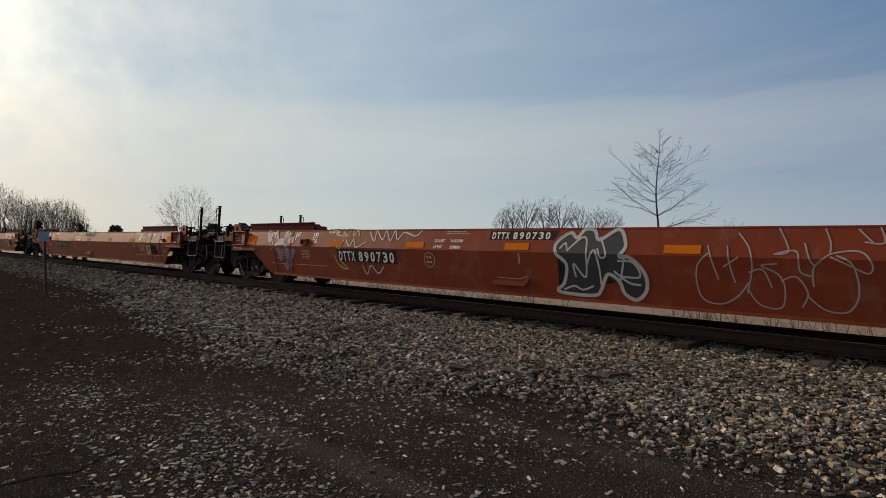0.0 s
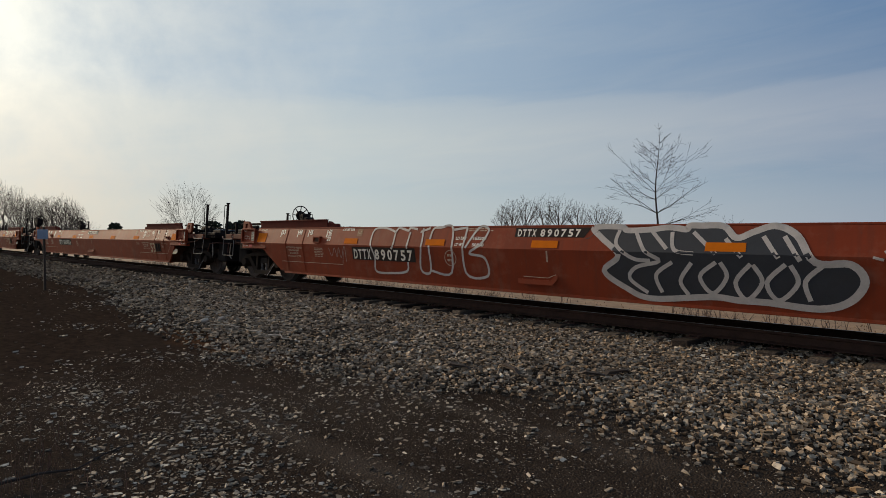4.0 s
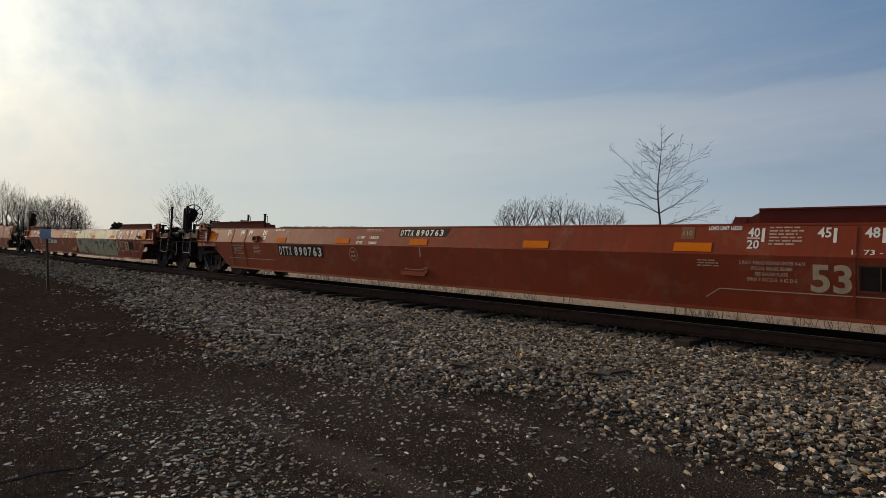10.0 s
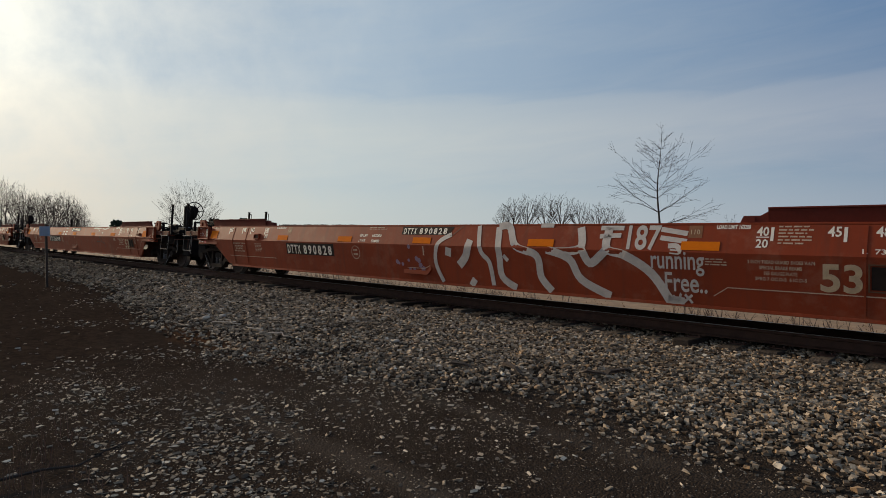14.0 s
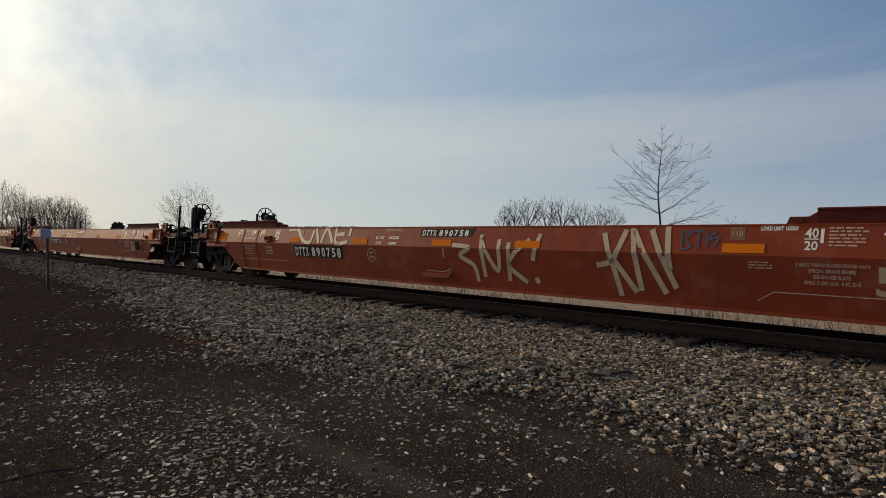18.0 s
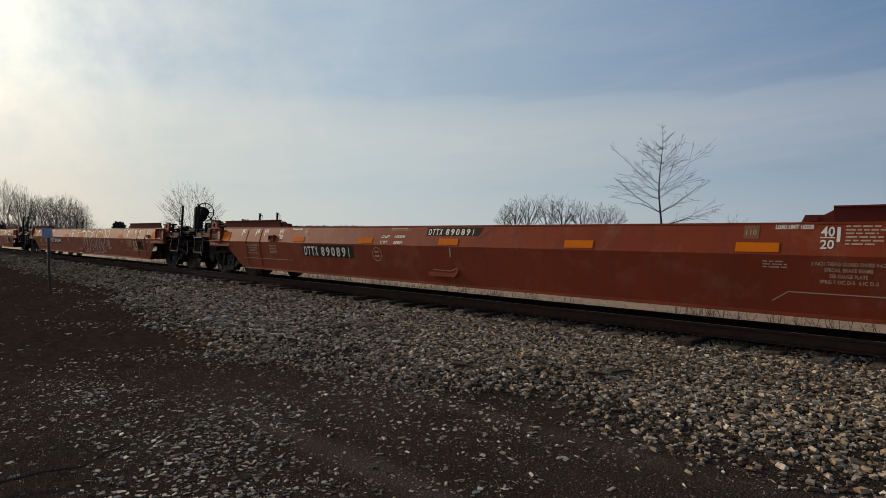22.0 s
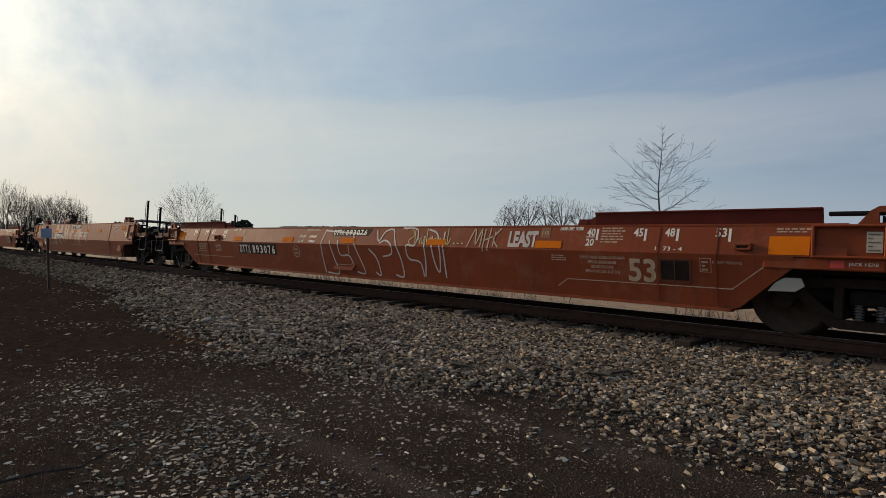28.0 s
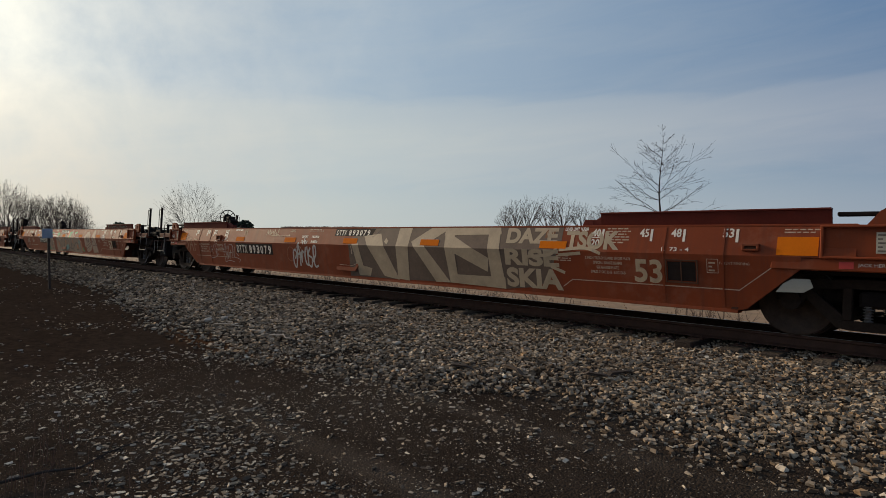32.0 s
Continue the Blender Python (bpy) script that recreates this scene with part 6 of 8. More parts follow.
    # thin white lines that follow the lower chord
    spray(car, "paint_line", [[(0, 0), (1, 0)]], 0.013, WORN_WHITE, (-8.02, -5.48, 0.555, 0.60), smooth=False)
    spray(car, "paint_line", [[(0, 0), (0.055, 0.26), (0.82, 0.26), (0.955, 1), (1, 1)]], 0.013, WORN_WHITE, (5.40, 8.60, 0.43, 0.90), smooth=False)
    spray(car, "paint_line", [[(0, 0.1), (0.75, 0), (1, 1)]], 0.012, WORN_WHITE, (-0.5, 0.14, 0.54, 0.60), smooth=False, proud=0.016)
    spray(car, "paint_line", [[(0, 0), (1, 0)]], 0.012, HANDRAIL, (-8.92, -8.72, 0.90, 0.95), smooth=False)
    letters(car, "JACK HERE", -9.92, 0.905, 0.04, width=0.28, proud=0.006 + 1.515 - side_out(53, 0.905))
    letters(car, "JACK HERE", 9.28, 0.905, 0.04, width=0.28, proud=0.006 + 1.515 - side_out(53, 0.905))
    for x, z, w_, text in ((-9.93, 1.31, 0.16, "REL. ROD"), (-9.90, 1.16, 0.24, "EMPTY LOAD"), (-9.93, 1.10, 0.34, "1 3/4 ADJ. BLOCK")):
        me = text_mesh(text, 0.035, WHITE, 1.0)
        me = text_mesh(text, 0.035, WHITE, round(w_ / max(v.co.x for v in me.vertices), 3))
        part("lettering", me, None, car, at=pose(x, -1.503, z))
    bars(car, -9.10, 1.355, 2, 0.36, 0.03, mat=WORN_WHITE)
    bars(car, 8.52, 1.33, 2, 0.40, 0.035, mat=WORN_WHITE)


def marks_40(car, number, load, light, d=0.22):
    patch(car, "number_board", [(x + d, z) for x, z in ((-4.60, 0.92), (-3.85, 0.92), (-3.85, 1.20), (-4.60, 1.20))], BLACK, 40, 0.003, "black board with white reporting marks")
    part("lettering", board_mesh("DTTX", 0.62, 0.215), None, car, at=pose(d - 4.535, -(side_out(40, 0.95) + 0.006), 0.95, slope(40, 0.96)))
    number_board(car, number, d - 3.25, d - 2.0, 0.92, 1.20, 40)
    number_board(car, "DTTX " + number, d - 0.74, d + 0.60, 1.42, 1.62, 40)
    letters(car, "40", d - 5.82, 0.56, 0.52, 40, TAN_LETTER, width=0.80, bold=0.02)
    for z, a, b in ((1.185, "LD LMT", load), (1.03, "LT WT", light)):
        letters(car, a, d + 0.70, z, 0.075, 40, width=0.35, bold=0.04)
        letters(car, b, d + 1.32, z, 0.075, 40, width=0.40, bold=0.04)
    letters(car, "20 FOOT CONTAINER LOAD LIMIT 52,000 LB EACH", d - 0.85, 0.63, 0.055, 40, WORN_WHITE, width=1.75)
    letters(car, "CONTROLLED INTERCHANGE", d - 4.58, 0.72, 0.05, 40, WORN_WHITE, width=0.95)
    letters(car, "SEE EQUIPMENT REGISTER", d - 4.58, 0.63, 0.05, 40, WORN_WHITE, width=0.90)
    for x in (-6.35, 5.32):
        letters(car, "2 INCH HF COMP SHOES", x, 1.50, 0.045, 40, width=0.70)
        letters(car, "NO. 24 BRAKE BEAMS", x, 1.42, 0.045, 40, width=0.62)
        letters(car, "SPRG 7 OC D-5  6 IC D-5", x, 1.34, 0.045, 40, width=0.72)
    letters(car, "PATENT PENDING", 5.33, 0.62, 0.035, 40, WORN_WHITE, width=0.35)
    spray(car, "stencil_frame", [[(0, 0), (1, 0), (1, 1), (0, 1)]], 0.012, WHITE, (d - 1.10, d - 0.88, 1.02, 1.30), 40, closed=True, smooth=False)
    bars(car, d - 1.06, 1.20, 2, 0.14, 0.1, 40)
    patch(car, "stencil_bar", [(0.08, 1.05), (0.11, 1.05), (0.11, 1.22), (0.08, 1.22)], WHITE, 40)
    bars(car, -7.60, 1.30, 4, 0.42, 0.08, 40, WORN_WHITE)


OCHRE = plain("ochre_stencil", (0.235, 0.085, 0.030), 0.7, 0, 0.2, 14, dirty=0.4)


# ---- what is painted on single cars ----


def paint_890908(car):
    spray(car, "painted_outline", [[(0, 0.4), (0.3, 0.6), (0.6, 0.3), (1, 0.5)]], 0.055, SPRAY_WHITE, (2.57, 3.6, 1.30, 1.38), label="white brushed strokes")
    spray(car, "painted_outline", [[(0, 0.6), (0.4, 0.3), (0.7, 0.5), (1, 0.9)]], 0.05, SPRAY_WHITE, (3.72, 4.55, 1.27, 1.38))
    spray(car, "painted_outline", [[(0.0, 0.5), (0.4, 0.5), (0.45, 1.0), (0.6, 0.9), (0.6, 0.5), (0.9, 0.4), (1, 0)]], 0.03, SPRAY_DARK, (3.2, 4.2, 0.55, 1.0))
    for x, z in ((3.35, 1.2), (3.85, 1.12)):
        spray(car, "painted_tag", [[(0, 0.5), (0.5, 1), (1, 0.4), (0.4, 0)]], 0.035, SPRAY_WHITE, (x, x + 0.07, z, z + 0.05))


def paint_890730(car):
    b = (0.70, 2.19, 0.34, 1.38)
    for k, pts in enumerate([[(0.15, 0.95), (0.0, 0.79), (0.01, 0.62), (0.13, 0.46), (0.09, 0.18), (0.0, 0.06), (0.13, 0.02), (0.44, 0.02), (0.52, 0.12), (0.6, 0.34), (0.72, 0.25), (0.77, 0.08), (0.89, 0.0), (0.99, 0.13), (1.0, 0.32), (0.93, 0.49), (0.82, 0.6), (0.73, 0.6), (0.79, 0.76), (0.7, 1.0), (0.5, 0.84), (0.43, 0.98), (0.32, 1.0), (0.24, 0.87)]]):
        patch(car, "painted_form", place(b, curve_through(pts, True, 3)), SPRAY_BLACK, 53, 0.0035 + 0.00015 * k, "black and white spray-painted piece")
    spray(car, "painted_outline", [[(0.15, 0.95), (0.0, 0.79), (0.01, 0.62), (0.13, 0.46), (0.09, 0.18), (0.0, 0.06), (0.13, 0.02), (0.44, 0.02), (0.52, 0.12), (0.6, 0.34), (0.72, 0.25), (0.77, 0.08), (0.89, 0.0), (0.99, 0.13), (1.0, 0.32), (0.93, 0.49), (0.82, 0.6), (0.73, 0.6), (0.79, 0.76), (0.7, 1.0), (0.5, 0.84), (0.43, 0.98), (0.32, 1.0), (0.24, 0.87)]], 0.055, SPRAY_PALE, (0.70, 2.19, 0.34, 1.38), label="white outline round the piece", closed=True)
    spray(car, "painted_outline", [[(0.1, 0.73), (0.28, 0.99), (0.35, 0.87), (0.34, 0.26), (0.19, 0.5), (0.21, 0.25)], [(0.36, 0.48), (0.45, 0.76), (0.51, 0.48), (0.53, 0.1)], [(0.51, 1.0), (0.6, 0.69), (0.54, 0.62), (0.49, 0.79)], [(0.74, 0.57), (0.92, 0.55), (0.99, 0.31), (0.78, 0.3)], [(0.69, 0.39), (0.86, 0.2), (1.0, 0.17)], [(0.82, 0.63), (0.76, 0.2)], [(0.0, 0.77), (0.07, 0.88), (0.1, 0.77)], [(0.04, 0.0), (0.18, 0.08), (0.29, 0.02), (0.43, 0.1)]], 0.03, SPRAY_PALE, (0.77, 2.11, 0.42, 1.26), proud=0.0062)
    spray(car, "painted_tag", [[(0.08, 0.67), (0.01, 0.51), (0.0, 0.27), (0.04, 0.05), (0.15, 0.0), (0.25, 0.11), (0.32, 0.3)], [(0.25, 0.94), (0.32, 0.74), (0.34, 0.49), (0.31, 0.16)], [(0.07, 0.77), (0.11, 0.5), (0.14, 0.32)], [(0.19, 0.77), (0.21, 0.51), (0.24, 0.29)], [(0.17, 0.49), (0.26, 0.62)], [(0.32, 0.43), (0.4, 0.47), (0.45, 0.25)], [(0.31, 0.23), (0.38, 0.03), (0.5, 0.01), (0.52, 0.26), (0.48, 0.43), (0.39, 0.52), (0.48, 0.55)], [(0.48, 1.0), (0.54, 0.71), (0.46, 0.67), (0.58, 0.71), (0.6, 0.47), (0.66, 0.41)], [(0.62, 0.81), (0.67, 0.55), (0.75, 0.68), (0.89, 0.72), (0.95, 0.57), (0.93, 0.47), (0.84, 0.56), (0.75, 0.65)], [(0.67, 0.29), (0.67, 0.51), (0.73, 0.65)], [(0.5, 0.34), (0.58, 0.4), (0.64, 0.21), (0.61, 0.03)], [(0.64, 0.17), (0.73, 0.02), (0.84, 0.02), (0.89, 0.24), (0.86, 0.56), (0.78, 0.67)], [(0.72, 0.99), (0.75, 0.82), (0.75, 0.68)], [(0.88, 0.98), (0.95, 0.82)], [(0.98, 1.0), (1.0, 0.82), (0.91, 0.83)]], 0.018, SPRAY_GREY, (2.89, 4.91, 0.38, 1.38), label="thin pale spray lines")
    spray(car, "painted_tag", [[(0.0, 1.0), (0.24, 0.53)], [(0.28, 1.0), (0.53, 0.23)], [(0.66, 1.0), (0.79, 0.05)], [(0.28, 0.68), (0.95, 0.77)], [(0.64, 0.0), (1.0, 0.54)]], 0.17, SPRAY_PURPLE, (-8.18, -6.84, 0.43, 1.38), label="faded purple tag")
    spray(car, "painted_tag", [[(0.0, 1.0), (0.15, 1.0), (0.14, 0.91), (0.32, 0.86)], [(0.32, 1.0), (0.45, 0.86), (0.52, 1.0)], [(0.61, 1.0), (0.63, 0.86), (0.72, 1.0), (0.78, 0.86)], [(0.12, 0.76), (0.29, 0.52), (0.38, 0.76)], [(0.44, 0.77), (0.58, 0.59), (0.65, 0.78), (0.76, 0.57), (1.0, 0.72)], [(0.12, 0.37), (0.25, 0.08), (0.48, 0.0), (0.27, 0.23)]], 0.03, SPRAY_YELLOW, (-5.37, -4.07, 0.52, 1.38), label="cream scribbled tags")
    spray(car, "painted_tag", [[(0.11, 0.98), (0.23, 0.76), (0.24, 1.0), (0.37, 0.79), (0.41, 1.0), (0.51, 0.77), (0.56, 1.0), (0.63, 0.8), (0.72, 0.96), (0.91, 0.88), (1.0, 1.0)], [(0.0, 0.2), (0.07, 0.0), (0.16, 0.21), (0.28, 0.04), (0.39, 0.2)]], 0.028, SPRAY_PALE, (-4.22, -2.42, 0.43, 1.38))


def paint_890757(car):
    spray(car, "painted_outline", [[(0.23, 0.91), (0.13, 1.0), (0.02, 0.97), (0.0, 0.69), (0.04, 0.33), (0.04, 0.02), (0.2, 0.0), (0.34, 0.06), (0.36, 0.26)], [(0.23, 0.91), (0.23, 0.62), (0.21, 0.53)], [(0.23, 0.89), (0.26, 1.0), (0.35, 0.94), (0.36, 1.0), (0.43, 0.97)], [(0.36, 0.54), (0.37, 0.91)], [(0.48, 0.99), (0.49, 0.63), (0.47, 0.15), (0.52, 0.04), (0.56, 0.17), (0.56, 0.91), (0.63, 1.0), (0.73, 0.97), (0.73, 0.1), (0.56, 0.11)], [(0.46, 0.91), (0.54, 0.99)], [(0.73, 0.95), (0.84, 1.0)], [(0.84, 1.0), (0.84, 0.11), (1.0, 0.07), (0.99, 0.41), (0.88, 0.49), (0.96, 0.67), (1.0, 0.95), (0.93, 1.0), (0.85, 0.59)]], 0.045, SPRAY_PALE, (-4.45, -1.28, 0.44, 1.38), label="big white outlined letters")
    spray(car, "painted_tag", [[(0.0, 0.88), (0.16, 0.43), (0.36, 0.9), (0.48, 0.38), (0.62, 0.9), (0.72, 0.35), (0.98, 1.0), (1.0, 0.13)], [(0.89, 0.7), (0.77, 0.0)]], 0.012, SPRAY_GREY, (-5.94, -5.33, 0.57, 0.97))
    b = (0.78, 4.19, 0.34, 1.38)
    for k, pts in enumerate([[(0.0, 0.98), (0.13, 0.99), (0.16, 0.94), (0.26, 0.95), (0.34, 0.98), (0.41, 0.95), (0.42, 1.0), (0.47, 1.0), (0.55, 0.99), (0.6, 0.84), (0.66, 0.92), (0.73, 0.99), (0.8, 0.87), (0.86, 0.56), (0.96, 0.55), (1.0, 0.37), (0.96, 0.14), (0.87, 0.03), (0.71, 0.06), (0.61, 0.06), (0.51, 0.08), (0.27, 0.0), (0.16, 0.12), (0.06, 0.35), (0.13, 0.58), (0.04, 0.84)]]):
        patch(car, "painted_form", place(b, pts), SPRAY_BLACK, 53, 0.0035 + 0.00015 * k, "silver and black bubble piece")
    spray(car, "painted_outline", [[(0.0, 0.98), (0.13, 0.99), (0.16, 0.94), (0.26, 0.95), (0.34, 0.98), (0.41, 0.95), (0.42, 1.0), (0.47, 1.0), (0.55, 0.99), (0.6, 0.84), (0.66, 0.92), (0.73, 0.99), (0.8, 0.87), (0.86, 0.56), (0.96, 0.55), (1.0, 0.37), (0.96, 0.14), (0.87, 0.03), (0.71, 0.06), (0.61, 0.06), (0.51, 0.08), (0.27, 0.0), (0.16, 0.12), (0.06, 0.35), (0.13, 0.58), (0.04, 0.84)]], 0.085, SPRAY_PALE, (0.78, 4.19, 0.34, 1.38), label="silver outline round the piece", closed=True)
    spray(car, "painted_outline", [[(0.01, 1.0), (0.0, 0.76), (0.1, 0.54), (0.2, 0.51)], [(0.11, 0.96), (0.17, 0.66), (0.25, 0.51), (0.12, 0.4), (0.08, 0.21), (0.18, 0.0)], [(0.2, 0.98), (0.29, 0.7)], [(0.31, 0.97), (0.33, 0.69), (0.43, 0.64)], [(0.32, 0.5), (0.23, 0.29), (0.26, 0.02)], [(0.42, 0.5), (0.36, 0.22), (0.4, 0.01)], [(0.54, 0.52), (0.46, 0.3), (0.52, 0.06), (0.59, 0.31), (0.56, 0.52)], [(0.7, 0.51), (0.63, 0.24), (0.68, 0.0), (0.75, 0.26), (0.71, 0.5)], [(0.85, 0.52), (0.77, 0.26), (0.82, 0.02), (0.9, 0.27), (0.87, 0.51)], [(1.0, 0.52), (0.93, 0.3), (0.95, 0.04)], [(0.42, 0.97), (0.54, 0.64)], [(0.58, 0.87), (0.66, 0.6)], [(0.75, 0.91), (0.82, 0.6)], [(0.84, 0.91), (0.91, 0.57)]], 0.055, SPRAY_PALE, (1.18, 3.79, 0.42, 1.32), proud=0.0062)
    spray(car, "painted_tag", [[(0.0, 0.77), (0.21, 0.69)], [(0.23, 1.0), (0.51, 0.4)], [(0.72, 0.8), (0.7, 0.49), (1.0, 0.51), (0.87, 0.0)]], 0.03, SPRAY_PALE, (4.26, 4.73, 0.73, 1.08))


def paint_890883(car):
    b = (0.17, 5.64, 0.31, 1.38)
    for k, pts in enumerate([[(0.01, 0.54), (0.0, 1.0), (0.17, 1.0), (0.41, 1.0), (0.61, 1.0), (0.8, 1.0), (0.99, 1.0), (0.99, 0.77), (0.96, 0.54), (0.94, 0.47), (1.0, 0.0), (0.79, 0.0), (0.52, 0.0), (0.3, 0.03), (0.04, 0.03), (0.04, 0.32)]]):
        patch(car, "painted_form", place(b, pts), SPRAY_OLIVE, 53, 0.003 + 0.00015 * k, "olive green spray-painted piece with blue shading")
    b = (0.54, 5.15, 0.32, 1.11)
    for k, pts in enumerate([[(0.18, 0.38), (0.26, 0.43), (0.28, 0.15), (0.33, 0.04), (0.23, 0.0), (0.21, 0.2)], [(0.52, 0.76), (0.61, 0.72), (0.6, 0.09), (0.57, 0.46), (0.52, 0.52)], [(0.66, 0.73), (0.78, 0.73), (0.75, 0.59), (0.75, 0.29), (0.72, 0.49), (0.67, 0.56)], [(0.86, 0.63), (0.9, 0.87), (0.96, 1.0), (0.96, 0.9), (0.91, 0.73)], [(0.89, 0.48), (0.99, 0.58), (1.0, 0.23), (0.96, 0.39)], [(0.79, 0.82), (0.83, 0.72), (0.83, 0.59), (0.79, 0.58)], [(0.0, 0.78), (0.05, 0.71), (0.09, 0.82), (0.07, 0.63), (0.11, 0.53), (0.06, 0.52), (0.03, 0.38), (0.03, 0.57)], [(0.44, 0.2), (0.48, 0.05), (0.42, 0.05)]]):
        patch(car, "painted_form", place(b, pts), SPRAY_BLUE, 53, 0.0045 + 0.00015 * k, "")
    b = (1.50, 5.60, 0.32, 1.38)
    for k, pts in enumerate([[(0.52, 0.4), (0.61, 0.4), (0.57, 0.24)], [(0.67, 1.0), (0.72, 1.0), (0.67, 0.84)], [(0.37, 0.42), (0.4, 0.41), (0.4, 0.34), (0.36, 0.37)], [(0.79, 0.62), (0.81, 0.72), (0.82, 0.65)], [(0.0, 0.09), (0.03, 0.12), (0.04, 0.01), (0.0, 0.0)], [(0.97, 0.73), (0.99, 0.95), (1.0, 0.73)]]):
        patch(car, "painted_form", place(b, pts), SPRAY_YELLOW, 53, 0.0052 + 0.00015 * k, "")
    spray(car, "painted_outline", [[(0.0, 0.98), (0.13, 1.0), (0.16, 0.82), (0.12, 0.57), (0.06, 0.57)], [(0.04, 0.03), (0.15, 0.08), (0.18, 0.31), (0.14, 0.44)], [(0.17, 1.0), (0.24, 0.66), (0.27, 0.55)], [(0.27, 1.0), (0.32, 0.67), (0.35, 0.31), (0.36, 0.01)], [(0.2, 0.03), (0.22, 0.3), (0.28, 0.48)], [(0.48, 0.95), (0.5, 1.0), (0.73, 0.97), (0.75, 0.71), (0.73, 0.55)], [(0.33, 1.0), (0.44, 0.99), (0.48, 0.83), (0.46, 0.6)], [(0.36, 0.01), (0.41, 0.41), (0.43, 0.14)], [(0.59, 0.52), (0.59, 0.15), (0.56, 0.01)], [(0.7, 0.22), (0.73, 0.0)], [(0.8, 0.24), (0.86, 0.42), (0.94, 0.5), (0.95, 0.64)], [(0.98, 0.95), (0.98, 0.65), (0.95, 0.54)], [(0.02, 0.03), (0.29, 0.03), (0.52, 0.0), (0.73, 0.0), (0.87, 0.01), (1.0, 0.0)]], 0.035, SPRAY_BLUE, (0.26, 5.61, 0.31, 1.38), proud=0.006)
    spray(car, "painted_tag", [[(0.0, 0.96), (0.07, 0.67)], [(0.05, 0.82), (0.19, 0.85), (0.25, 0.64)], [(0.31, 0.64), (0.32, 0.96), (0.45, 0.69)], [(0.51, 0.65), (0.5, 0.96), (0.62, 0.91), (0.52, 0.8)], [(0.67, 0.96), (0.77, 0.8), (0.83, 1.0), (0.77, 0.58)], [(0.25, 0.4), (0.13, 0.22), (0.33, 0.18), (0.39, 0.4)], [(0.49, 0.4), (0.5, 0.15), (0.65, 0.4)], [(0.7, 0.31), (0.88, 0.42), (0.87, 0.13), (1.0, 0.0)]], 0.022, SPRAY_BLACK, (2.03, 2.87, 0.76, 1.31))
    spray(car, "painted_tag", [[(0.02, 1.0), (0.13, 0.91), (0.04, 0.75)], [(0.19, 1.0), (0.29, 0.78), (0.36, 1.0)], [(0.0, 0.66), (0.19, 0.48), (0.27, 0.67)], [(0.36, 0.64), (0.54, 0.37), (0.62, 0.61)], [(0.36, 0.22), (0.47, 0.0), (0.61, 0.23)], [(0.78, 0.42), (1.0, 0.28)]], 0.018, SPRAY_YELLOW, (-1.24, -0.35, 0.74, 1.38), label="cream scribbled tags")
    rng = random.Random(4)
    for k in range(44):
        if k < 16:
            x, z, r = 1.72 + rng.uniform(-0.06, 0.06), 0.55 + 0.052 * k, rng.uniform(0.02, 0.05)
        elif k < 24:
            x, z, r = 4.05 + rng.uniform(-0.3, 0.3), 0.80 + rng.uniform(-0.2, 0.2), rng.uniform(0.04, 0.11)
        else:
            x, z, r = 5.85 + rng.uniform(-0.3, 0.45), rng.uniform(0.42, 1.3), rng.uniform(0.03, 0.10)
        patch(car, "painted_dot", [(x + r * math.cos(q), z + r * math.sin(q)) for q in [0.7 * j for j in range(9)]], SPRAY_TEAL if k % 5 else SPRAY_YELLOW, 53, 0.0065 + 0.0001 * k)


